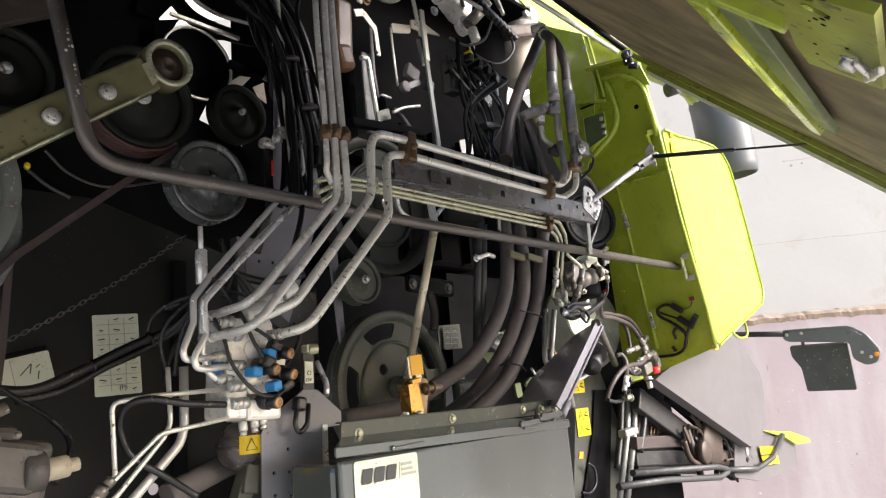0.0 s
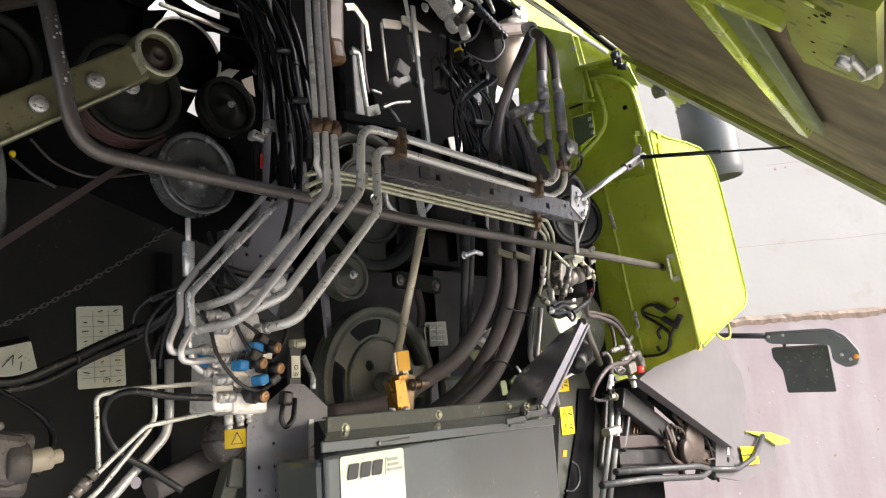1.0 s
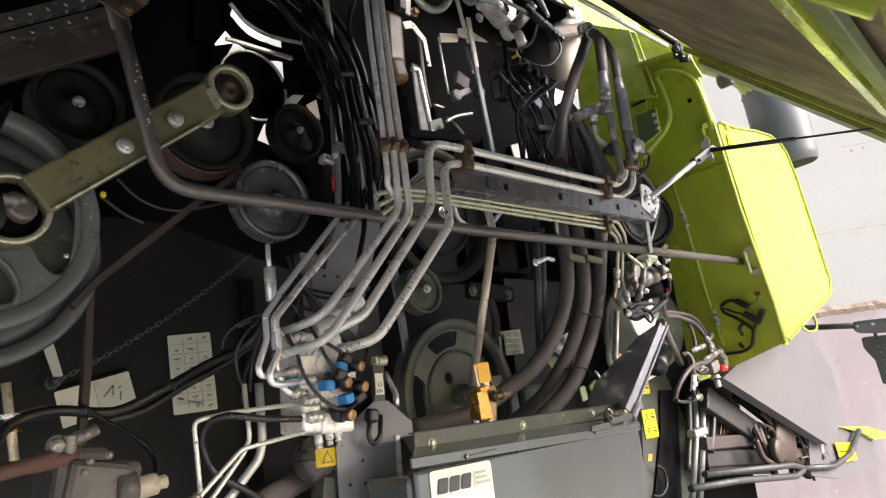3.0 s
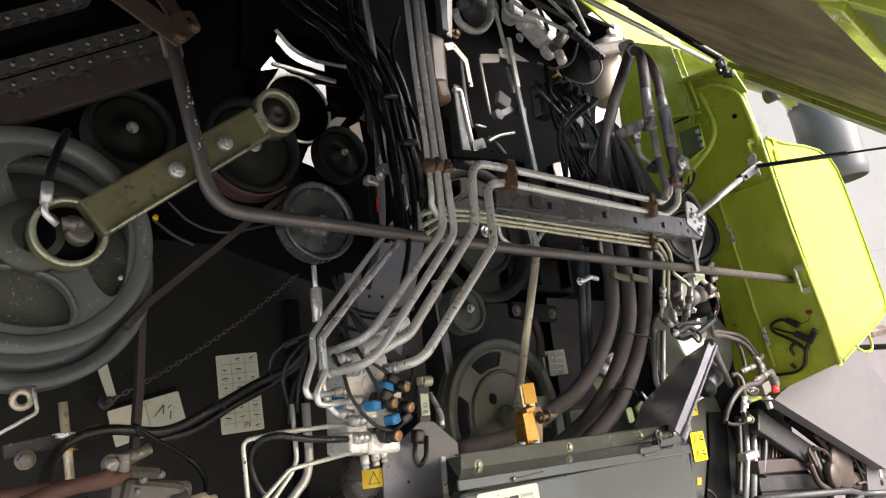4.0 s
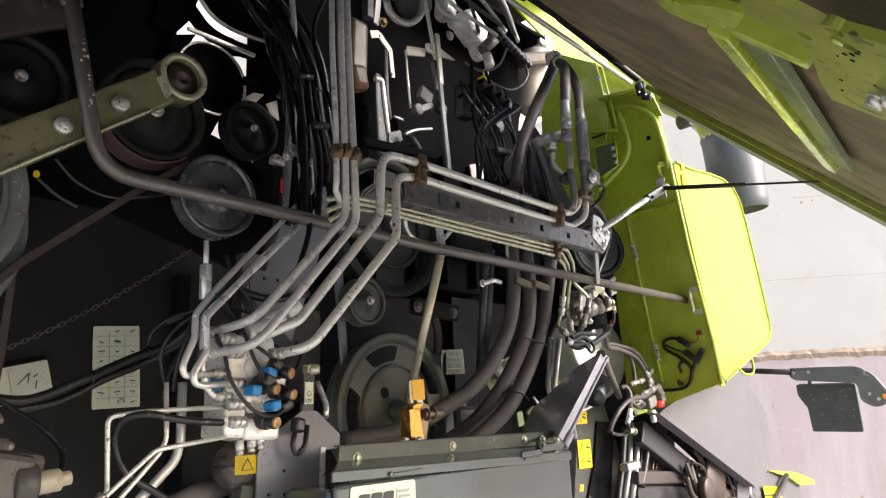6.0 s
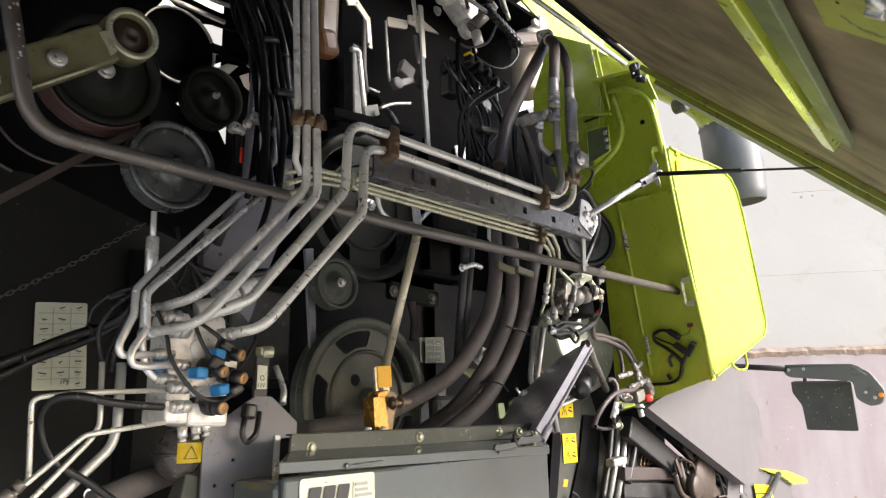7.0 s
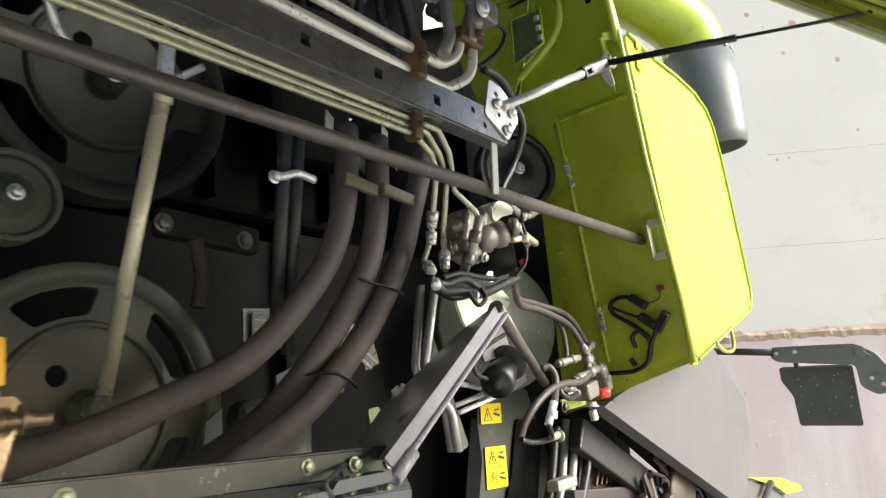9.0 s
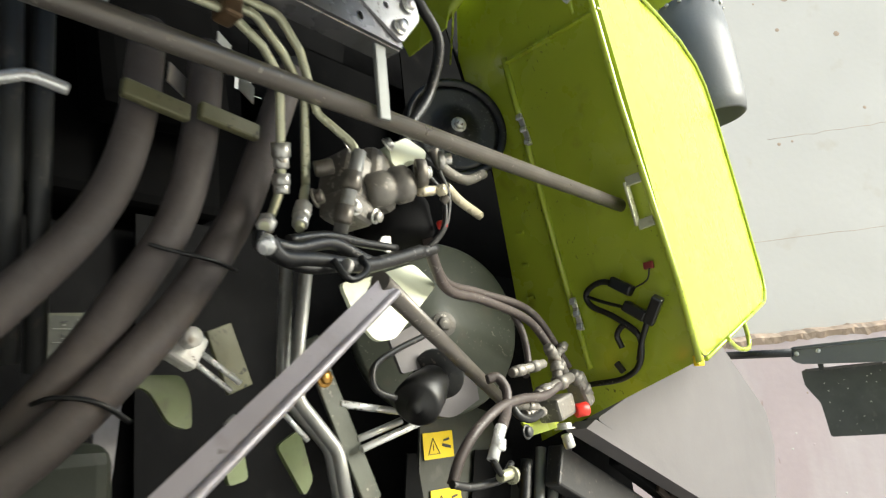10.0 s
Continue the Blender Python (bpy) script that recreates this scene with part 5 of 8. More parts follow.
# small pipes left of the valve block
for pts in ([(0.920, 1.190, 2.198), (0.927, 1.190, 2.129), (0.889, 1.190, 2.087), (0.700, 1.165, 1.890), (0.651, 1.150, 1.836), (0.647, 1.142, 1.794), (0.626, 1.140, 1.746), (0.630, 1.140, 1.731), (0.648, 1.140, 1.731), (0.694, 1.150, 1.736)],
            [(0.969, 1.180, 2.119), (0.888, 1.172, 2.045), (0.793, 1.165, 1.960), (0.714, 1.145, 1.880), (0.660, 1.132, 1.828), (0.664, 1.130, 1.772), (0.641, 1.128, 1.736), (0.642, 1.128, 1.717), (0.660, 1.130, 1.714), (0.714, 1.137, 1.719)],
            [(0.896, 1.160, 2.060), (0.792, 1.155, 1.955), (0.715, 1.150, 1.882), (0.666, 1.150, 1.832), (0.667, 1.150, 1.748), (0.676, 1.150, 1.712), (0.690, 1.150, 1.699), (0.700, 1.152, 1.697)]):
    run(pts, 0.0060, "bright slim pipe bent into the valve block", CHROME, 0.02, group="slim pipes at the valve block")
run([(0.886, 1.220, 2.659), (0.907, 1.220, 2.401), (0.906, 1.210, 2.218), (0.919, 1.190, 2.187)], 0.007, "grey riser pipe with a clamp", STEEL, 0.02)
cl = thing("pipe_clamp", (0.885, 1.200, 2.201), "zinc clamp with two ears on a riser", "clamp")
part("half", block((0.897, 1.205, 2.207), (0.05, 0.03, 0.022), (0, 14, 0), 0.005), ZINC, cl)
part("ear", block((0.849, 1.205, 2.179), (0.03, 0.024, 0.02), (0, 10, 0), 0.005), ZINC, cl)
for q in ((0.857, 1.185, 2.186), (0.901, 1.185, 2.211)):
    part("bolt", hexbolt(q, FRONT, 0.007, 0.009), ZINC, cl)
single("spring_line", cable([(0.857, 1.200, 2.142), (0.857, 1.200, 2.111)], 0.003), RED, "red spiral sleeve on a line", "line")
single("dark_riser", pipe([(0.854, 1.210, 2.171), (0.855, 1.210, 2.045), (0.826, 1.220, 1.949)], 0.009, 0.05), RUBBER, "black hose below the zinc clamp", "hose")
single("grease_cylinder", join(drum((0.700, 1.210, 1.940), (0.02, 0, -1), 0.011, 0.065), drum((0.699, 1.210, 1.985), (0.02, 0, -1), 0.005, 0.05)), CHROME, "bright small cylinder below the dished pulley", "cylinder")

# pipe stubs at the lower left of the block
run([(0.716, 1.150, 1.680), (0.579, 1.160, 1.675), (0.523, 1.170, 1.668), (0.530, 1.170, 1.555), (0.498, 1.170, 1.527)], 0.0040, "slim bright pipe bent round below the decals", STEEL, 0.015)
run([(0.703, 1.130, 1.630), (0.589, 1.140, 1.615), (0.502, 1.150, 1.537), (0.478, 1.150, 1.519)], 0.0038, "slim bright pipe falling away below the decals", STEEL, 0.025)
run([(0.620, 1.180, 1.723), (0.625, 1.180, 1.629), (0.613, 1.180, 1.607), (0.536, 1.180, 1.525), (0.514, 1.180, 1.507)], 0.0042, "slim steel pipe falling away below the decals", STEEL, 0.03)
run([(0.659, 1.200, 1.724), (0.660, 1.200, 1.627), (0.653, 1.200, 1.595), (0.567, 1.200, 1.511), (0.540, 1.200, 1.490)], 0.0078, "flaking steel pipe falling away below the decals", FLAKY, 0.04)
single("black_hose", cable([(0.709, 1.140, 1.653), (0.627, 1.130, 1.659), (0.570, 1.140, 1.670), (0.545, 1.170, 1.659), (0.545, 1.190, 1.627), (0.566, 1.190, 1.581), (0.613, 1.180, 1.547), (0.662, 1.160, 1.507)], 0.006), RUBBER, "black hose looped below the valve block", "hose")
single("pipe_union", join(hexbolt((0.491, 1.140, 1.534), (0.7, 0, 0.7), 0.0105, 0.014, False), drum((0.482, 1.140, 1.525), (0.7, 0, 0.7), 0.0085, 0.016, 16), hexbolt((0.504, 1.140, 1.547), (0.7, 0, 0.7), 0.0090, 0.012, False)), GRIMY, "zinc union on the slim pipes", "fitting")
single("steering_hose", cable([(0.648, 1.240, 1.507), (0.722, 1.250, 1.530), (0.810, 1.280, 1.549), (0.907, 1.330, 1.555)], 0.022, 12), HOSE, "thick dusty hose behind the accumulator", "hose")

# ---- valve block ----
vb = thing("valve_block", (0.765, 1.185, 1.626), "cast alloy hydraulic valve block with blue solenoids", "valve block")
part("body", block((0.733, 1.185, 1.730), (0.042, 0.075, 0.150), (0, 1, 0), 0.005), ALLOY, vb)
part("side_body", join(plate(rounded([(0.752, 1.150, 1.772), (0.806, 1.150, 1.778), (0.838, 1.150, 1.735), (0.830, 1.150, 1.672), (0.752, 1.150, 1.668)], 0.014), 0.07, away=(0, 1, 0)),
                       drum((0.762, 1.152, 1.748), FRONT, 0.016, 0.008), drum((0.790, 1.152, 1.715), FRONT, 0.024, 0.006)), ALLOY, vb)
part("base_body", join(block((0.722, 1.172, 1.646), (0.040, 0.08, 0.036), (0, 2, 0), 0.005), block((0.778, 1.175, 1.640), (0.072, 0.085, 0.036), (0, 2, 0), 0.007)), ALLOY, vb)
part("upper_body", join(block((0.788, 1.188, 1.787), (0.060, 0.07, 0.038), (0, -6, 0), 0.012, 3), drum((0.765, 1.17, 1.815), (1, -0.2, 0.25), 0.017, 0.045), block((0.835, 1.200, 1.838), (0.055, 0.05, 0.045), (0, -18, 0), 0.012, 3), drum((0.862, 1.185, 1.862), (0.8, -0.3, 0.5), 0.014, 0.03)), ALLOY, vb)
for q in ((0.742, 1.146, 1.690), (0.742, 1.146, 1.775), (0.765, 1.148, 1.680), (0.826, 1.148, 1.690)):
    part("socket_screw", lathe(bmesh.new(), q, FRONT, [(0, 0.001), (0.0025, 0.001), (0.0025, 0.004), (0.0048, 0.004), (0.0048, 0)], 14), ZINC, vb)
for q, r in (((0.692, 1.150, 1.736), 0.0105), ((0.712, 1.135, 1.719), 0.0105), ((0.697, 1.150, 1.697), 0.011), ((0.714, 1.135, 1.683), 0.0115), ((0.715, 1.130, 1.653), 0.012), ((0.700, 1.150, 1.797), 0.014), ((0.712, 1.145, 1.774), 0.014)):
    part("port_nut", join(hexbolt(q, (1, 0.15, 0.05), r, 0.013, False), drum(Vector(q) + Vector((0.013, 0.002, 0)), (1, 0.15, 0.05), r * 0.86, 0.016, 16), drum(Vector(q) - Vector((0.006, 0, 0)), (1, 0.15, 0.05), r * 0.75, 0.008, 14)), ZINC, vb)
for root, cap, blue, turn in (((0.792, 1.148, 1.746), (0.815, 1.098, 1.735), (0.778, 1.120, 1.737), 8), ((0.762, 1.148, 1.720), (0.784, 1.098, 1.707), (0.748, 1.120, 1.706), 4), ((0.800, 1.148, 1.708), (0.818, 1.098, 1.698), (0.787, 1.118, 1.680), -14), ((0.772, 1.148, 1.656), (0.781, 1.096, 1.650), None, 0)):
    root, cap = Vector(root), Vector(cap)
    d = (cap - root).normalized()
    coil = part("coil", join(drum(root + d * 0.006, d, 0.0145, 0.026, 20), drum(root + d * 0.032, d, 0.0115, 0.020, 20)), PLASTIC, vb, "black solenoid coil")
    part("end_cap", join(drum(root + d * 0.050, d, 0.0095, 0.006, 18), drum(root + d * 0.055, d, 0.004, 0.003, 10)), CAP, coil, "brown brass end cap")
    if blue:
        part("solenoid", block(blue, (0.022, 0.026, 0.018), (0, turn, 12), 0.004), BLUE, vb, "blue solenoid plug")
for q in ((0.706, 1.165, 1.728), (0.700, 1.165, 1.709)):
    part("solenoid", block(q, (0.018, 0.024, 0.013), (0, 6, 0), 0.004), BLUE, vb, "blue solenoid plug")
for q, size, turn in (((0.792, 1.118, 1.752), (0.024, 0.024, 0.018), 26), ((0.772, 1.112, 1.722), (0.026, 0.022, 0.022), 22), ((0.812, 1.115, 1.680), (0.026, 0.022, 0.018), -30)):
    part("connector", block(q, size, (0, turn, 0), 0.005), PLASTIC, vb)
for pts in ([(0.676, 1.125, 1.800), (0.687, 1.112, 1.762), (0.693, 1.106, 1.728), (0.714, 1.102, 1.694), (0.745, 1.102, 1.668), (0.780, 1.104, 1.661), (0.808, 1.110, 1.674)], [(0.718, 1.145, 1.845), (0.733, 1.122, 1.797), (0.746, 1.115, 1.760), (0.762, 1.110, 1.731), (0.772, 1.110, 1.722)], [(0.742, 1.135, 1.796), (0.768, 1.120, 1.775), (0.798, 1.114, 1.753)],
            [(0.690, 1.160, 1.880), (0.712, 1.148, 1.850), (0.735, 1.150, 1.815)]):
    part("wire", cable(pts, 0.0034), RUBBER, vb)
for x, z in ((0.742, 1.610), (0.765, 1.614), (0.783, 1.618)):
    part("drain_plug", join(drum((x, 1.150, z + 0.012), (0, -0.2, -1), 0.008, 0.016, 12), hexbolt((x, 1.148, z - 0.004), (0, -0.2, -1), 0.0065, 0.008, False)), ZINC, vb)

# wires behind the block
loom = thing("wire_loom", (0.672, 1.235, 1.814), "black wires and thin lines gathered beside the valve block", "cable")
for pts in ([(0.644, 1.235, 1.722), (0.630, 1.225, 1.772), (0.643, 1.215, 1.811), (0.687, 1.205, 1.852), (0.737, 1.215, 1.870), (0.821, 1.225, 1.857)], [(0.655, 1.225, 1.710), (0.659, 1.215, 1.770), (0.680, 1.205, 1.831), (0.726, 1.205, 1.896), (0.772, 1.225, 1.918)],
            [(0.706, 1.185, 1.859), (0.746, 1.185, 1.904), (0.794, 1.185, 1.850), (0.781, 1.165, 1.782)], [(0.762, 1.205, 1.942), (0.769, 1.185, 1.871), (0.809, 1.165, 1.803), (0.847, 1.155, 1.779)], [(0.744, 1.215, 1.966), (0.758, 1.205, 1.897), (0.742, 1.205, 1.852)],
            [(0.648, 1.245, 1.692), (0.655, 1.235, 1.752), (0.690, 1.225, 1.812)], [(0.878, 1.175, 1.803), (0.881, 1.165, 1.769), (0.840, 1.155, 1.715)]):
    part("wire", cable(pts, 0.004), RUBBER, loom)
part("sleeve", cable([(0.778, 1.215, 1.899), (0.845, 1.215, 1.890), (0.942, 1.225, 1.913)], 0.008), RUBBER, loom)

# round accumulator under the block
ACCU = mat("brown_black_enamel", (0.035, 0.03, 0.028), 0.3, 0.1, size=12, dirt=(0.11, 0.09, 0.075), dirt_amount=0.45)
acc = thing("accumulator", (0.764, 1.195, 1.584), "black round accumulator with a yellow warning label", "accumulator")
AC = Vector((0.766, 1.200, 1.579))
sp = bmesh.new()
bmesh.ops.create_uvsphere(sp, u_segments=28, v_segments=18, radius=0.041, matrix=Matrix.Translation(AC) @ Matrix.Diagonal((1, 1, 1.05, 1)))
part("vessel", smooth(sp, 60), mat("brown_black_paint", (0.05, 0.043, 0.04), 0.32, 0.1, size=14, var=0.3, dirt=(0.13, 0.11, 0.095), dirt_amount=0.45, specks=(0.25, 0.22, 0.2), speck_size=160, speck_amount=0.6), acc)
part("weld_band", lathe(bmesh.new(), AC + Vector((0, 0, -0.003)), (0, 0, 1), [(0.040, 0), (0.0422, 0.001), (0.0422, 0.005), (0.040, 0.006)], 32), ACCU, acc)
part("neck", drum(AC + Vector((0, 0, 0.042)), (0, 0, 1), 0.014, 0.02), ZINC, acc)
lab = bmesh.new()
vs = []
for i in range(9):
    a = radians(-122 + i * 7)
    vs.append([lab.verts.new(AC + Vector((0.0440 * math.cos(a), 0.0440 * math.sin(a), z))) for z in (-0.014, 0.018)])
for a, b in zip(vs, vs[1:]):
    lab.faces.new((a[0], b[0], b[1], a[1]))
bmesh.ops.solidify(lab, geom=list(lab.faces), thickness=0.001)
wl = part("warning_label", lab, YELLOW, acc)
tri_c = AC + Vector((0.0450 * math.cos(radians(-94)), 0.0450 * math.sin(radians(-94)), 0.002))
tu = Vector((math.sin(radians(94)), -math.cos(radians(94)), 0))
part("triangle", sweep(bmesh.new(), [tri_c - tu * 0.012 + Vector((0, 0, -0.009)), tri_c + tu * 0.012 + Vector((0, 0, -0.009)), tri_c + Vector((0, 0, 0.011))], 0.0011, 5, closed=True), INK, wl)

# small socket post with its label
post = thing("socket_post", (0.863, 1.120, 1.660), "narrow dark post with a small 12 V socket label", "bracket")
part("post", plate([(0.862, 1.128, 1.744), (0.888, 1.128, 1.742), (0.884, 1.128, 1.670), (0.859, 1.128, 1.671)], 0.008, away=(0, 1, 0)), DARK, post)
part("cap", join(drum((0.864, 1.115, 1.745), (1, -0.3, 0), 0.010, 0.018), block((0.868, 1.120, 1.746), (0.02, 0.02, 0.016))), OLIVE, post)
pl = part("label_plate", plate([(0.862, 1.124, 1.723), (0.881, 1.124, 1.722), (0.881, 1.124, 1.682), (0.861, 1.124, 1.682)], 0.0015, away=(0, 1, 0)), CREAM, post, "cream socket label")
part("ring_mark", lathe(bmesh.new(), (0.870, 1.122, 1.701), FRONT, [(0.0035, 0), (0.0045, 0), (0.0045, 0.0006), (0.0035, 0.0006)], 16, closed=True), INK, pl)
write("12V", (0.868, 1.122, 1.688), 0.0095, pl)

# ---- grey mounting plate with holes ----
mp = thing("mounting_plate", (0.871, 1.185, 1.496), "blue-grey steel mounting plate with rows of small holes", "panel")
MPO = [(0.786, 1.160, 1.596), (0.796, 1.160, 1.617), (0.887, 1.160, 1.674), (0.917, 1.160, 1.670), (0.973, 1.160, 1.625), (0.972, 1.160, 1.599), (0.938, 1.160, 1.597), (0.925, 1.160, 1.578), (0.927, 1.160, 1.200), (0.783, 1.160, 1.241)]
part("plate", plate(MPO, 0.004, holes=[(q, 0.0035) for q in ((0.843, 1.160, 1.565), (0.811, 1.160, 1.526), (0.845, 1.160, 1.524), (0.883, 1.160, 1.521), (0.812, 1.160, 1.487), (0.847, 1.160, 1.482), (0.885, 1.160, 1.478))], away=(0, 1, 0)), PLUM, mp)
part("fold", plate([(0.923, 1.155, 1.603), (0.934, 1.155, 1.602), (0.923, 1.155, 1.201), (0.910, 1.155, 1.205)], 0.004, away=(0, 1, 0)), ZINC, mp)
part("washer", drum((0.913, 1.160, 1.484), FRONT, 0.016, 0.004), ZINC, mp)
part("bolt", hexbolt((0.910, 1.156, 1.484), FRONT, 0.009, 0.008), CLAMP, mp)
part("side_bracket", join(block((0.774, 1.185, 1.521), (0.03, 0.03, 0.05), (0, 10, 0), 0.003), block((0.768, 1.195, 1.502), (0.03, 0.03, 0.06), (0, 20, 0), 0.003)), CAST, mp)
part("plug", join(block((0.854, 1.135, 1.645), (0.022, 0.022, 0.026), (0, 10, 0), 0.005), pipe([(0.844, 1.130, 1.635), (0.839, 1.130, 1.608), (0.848, 1.130, 1.591), (0.867, 1.130, 1.606), (0.875, 1.135, 1.644)], 0.005, 0.02)), PLASTIC, mp, "black plug and lead")
part("pipe", pipe([(0.967, 1.225, 1.731), (0.975, 1.215, 1.700), (0.967, 1.195, 1.682), (0.958, 1.185, 1.659)], 0.006, 0.02), CHROME, mp, "bright pipe stub")

# ---- grey equipment box ----
cb = thing("equipment_box", (1.22, 1.2, 1.1), "glossy grey equipment box with a latched lid and maker's decal", "cabinet")
BF = [Vector((0.831, 0.997, 1.554)), Vector((1.626, 1.061, 1.539))]
BD = Vector((BF[1].x - BF[0].x, BF[1].y - BF[0].y, 0)).normalized()
BN = Vector((BD.y, -BD.x, 0))
BL, ZT = (BF[1] - BF[0]).length, (BF[0].z + BF[1].z) / 2


def on_box(u, z, out=0.0):
    """A place on the box's front: u along it, out towards the yard."""
    return Vector((BF[0].x, BF[0].y, z)) + BD * u + BN * out


BT = math.degrees(math.atan2(BD.y, BD.x))
part("body", block(on_box(BL / 2, ZT - 0.26, -0.075), (BL - 0.004, 0.12, 0.5), (0, 0, BT), 0.012), BOX, cb)
door = part("door", block(on_box(BL / 2, ZT - 0.235, -0.005), (BL, 0.016, 0.465), (0, 0, BT), 0.010, 3), BOX, cb)
LA, LB = Vector((0.816, 0.996, 1.568)), Vector((1.624, 1.060, 1.555))
FA, FB_ = Vector((0.881, 1.051, 1.578)), Vector((1.678, 1.115, 1.574))
part("lid_shelf", plate([LA + BN * 0.006, LB + BN * 0.006, FB_, FA], 0.005, away=(0, 0, -1)), BOX, cb)
part("lid_lip", bar(LA + Vector((0, 0, -0.009)) + BN * 0.006, LB + Vector((0, 0, -0.009)) + BN * 0.006, 0.018, 0.006), BOX, cb)
part("back_flange", plate([FA, FB_, (1.685, 1.115, 1.604), (0.883, 1.051, 1.604)], 0.005, away=(0, 1, 0)), CAST, cb, "olive-grey back flange")
part("flange_top", bar(Vector((0.883, 1.051, 1.605)) + Vector((0, 0.008, 0)), Vector((1.685, 1.115, 1.606)) + Vector((0, 0.008, 0)), 0.003, 0.018), CAST, cb)
for q in ((0.926, 1.055, 1.583), (1.210, 1.077, 1.590), (1.496, 1.100, 1.592)):
    part("bolt", hexbolt(q, -Vector((-0.08, 1, 0)), 0.0075, 0.007), OLIVE, cb)
part("latch", join(bar((1.388, 1.030, 1.561), (1.478, 1.037, 1.565), 0.012, 0.008), bar((1.401, 1.031, 1.552), (1.466, 1.036, 1.551), 0.006, 0.008)), BOX, cb)
part("latch", join(bar((0.951, 0.997, 1.552), (1.042, 1.004, 1.555), 0.006, 0.006), drum((0.955, 0.999, 1.553), BN, 0.005, 0.006, 12)), BOX, cb)
part("corner_cap", plate(rounded([(1.474, 1.035, 1.563), (1.580, 1.043, 1.568), (1.581, 1.043, 1.581), (1.486, 1.035, 1.578)], 0.005), 0.02, away=(0, 1, 0)), BOX, cb)
part("corner_seam", pipe([(1.556, 1.099, 1.590), (1.464, 1.032, 1.577), (1.476, 1.033, 1.562)], 0.003, 0.005), DARK, cb)
DU = [(Vector((0.859, 0.999, 1.536)) - BF[0]).dot(BD), (Vector((1.027, 1.013, 1.533)) - BF[0]).dot(BD)]
DT = Vector((0.867, 1.000, 1.539)).z
DCL = part("decal", plate(rounded([on_box(DU[0], DT, 0.005), on_box(DU[1], DT, 0.005), on_box(DU[1], DT - 0.12, 0.005), on_box(DU[0], DT - 0.12, 0.005)], 0.008), 0.001, away=(0, 1, 0)), CREAM, cb, "cream maker's decal")
DW = DU[1] - DU[0]
# maker's mark as plain slanted blocks
for k in range(3):
    u = DU[0] + DW * (0.08 + 0.185 * k)
    part("mark", plate(rounded([on_box(u, DT - 0.040, 0.008), on_box(u + DW * 0.15, DT - 0.040, 0.008), on_box(u + DW * 0.185, DT - 0.014, 0.008), on_box(u + DW * 0.035, DT - 0.014, 0.008)], 0.004), 0.001, away=(0, 1, 0)), INK, DCL)
part("rule", bar(on_box(DU[0] + DW * 0.68, DT - 0.012, 0.007), on_box(DU[0] + DW * 0.67, DT - 0.042, 0.007), 0.0008, 0.001, up=(1, 0, 0), bevel=0), FADED, DCL)
for k, w in enumerate((0.17, 0.18, 0.24)):
    part("small_mark", bar(on_box(DU[0] + DW * 0.71, DT - 0.017 - k * 0.009, 0.007), on_box(DU[0] + DW * (0.71 + w), DT - 0.017 - k * 0.009, 0.007), 0.005, 0.001, bevel=0), FADED, DCL)

# gold lever block and its long rod
TARNISH = mat("tarnished_brown_zinc", (0.20, 0.145, 0.09), 0.34, 0.55, size=16, dirt=(0.12, 0.08, 0.05), dirt_amount=0.4)
gl = thing("lever_block", (1.139, 1.110, 1.604), "gold-zinc lever block with an amber tag, bolted to the box", "lever")
part("block", plate([(1.108, 1.100, 1.667), (1.137, 1.100, 1.672), (1.149, 1.100, 1.605), (1.112, 1.100, 1.605)], 0.03, away=(0, 1, 0)), GOLD, gl)
part("block_top", bar((1.120, 1.115, 1.671), (1.148, 1.115, 1.677), 0.03, 0.012, up=(0, 1, 0)), GOLD, gl)
part("side_plate", plate(rounded([(1.148, 1.115, 1.679), (1.180, 1.118, 1.680), (1.187, 1.118, 1.672), (1.180, 1.115, 1.640), (1.171, 1.115, 1.600), (1.152, 1.115, 1.602)], 0.004), 0.006, away=(0, 1, 0)), TARNISH, gl, "tarnished side plate")
part("base_foot", bar((1.104, 1.100, 1.601), (1.175, 1.100, 1.603), 0.04, 0.005, up=(0, 1, 0)), OLIVE, gl)
part("stem", bar((1.158, 1.118, 1.677), (1.156, 1.118, 1.694), 0.018, 0.005, up=(1, 0, 0)), ROD, gl)
part("tag", plate(rounded([(1.129, 1.112, 1.729), (1.166, 1.112, 1.732), (1.169, 1.112, 1.689), (1.132, 1.112, 1.687)], 0.003), 0.006, away=(0, 1, 0)), mat("amber_tag", (0.80, 0.42, 0.01), 0.4, var=0.1), gl, "amber plastic tag")
part("tag_edge", plate([(1.123, 1.114, 1.725), (1.131, 1.114, 1.730), (1.134, 1.114, 1.681), (1.127, 1.114, 1.681)], 0.005, away=(0, 1, 0)), ROD, gl)
part("pin", join(drum((1.153, 1.100, 1.657), (1, -0.1, 0.05), 0.0065, 0.05), hexbolt((1.158, 1.100, 1.657), (1, -0.1, 0.05), 0.010, 0.008), hexbolt((1.178, 1.100, 1.659), (1, -0.1, 0.05), 0.010, 0.01)), TARNISH, gl, "tarnished clevis pin")
for q in ((1.093, 1.100, 1.604), (1.124, 1.090, 1.603)):
    part("bolt", hexbolt(q, (0, -0.3, 1), 0.008, 0.009), CHROME, gl)
lr = thing("control_rod", (1.345, 1.22, 2.05), "tarnished round control rod leaning down to the flywheel hub", "rod")
part("rod", pipe([(1.366, 1.222, 2.078), (1.384, 1.388, 1.682)], 0.0108), ROD, lr)
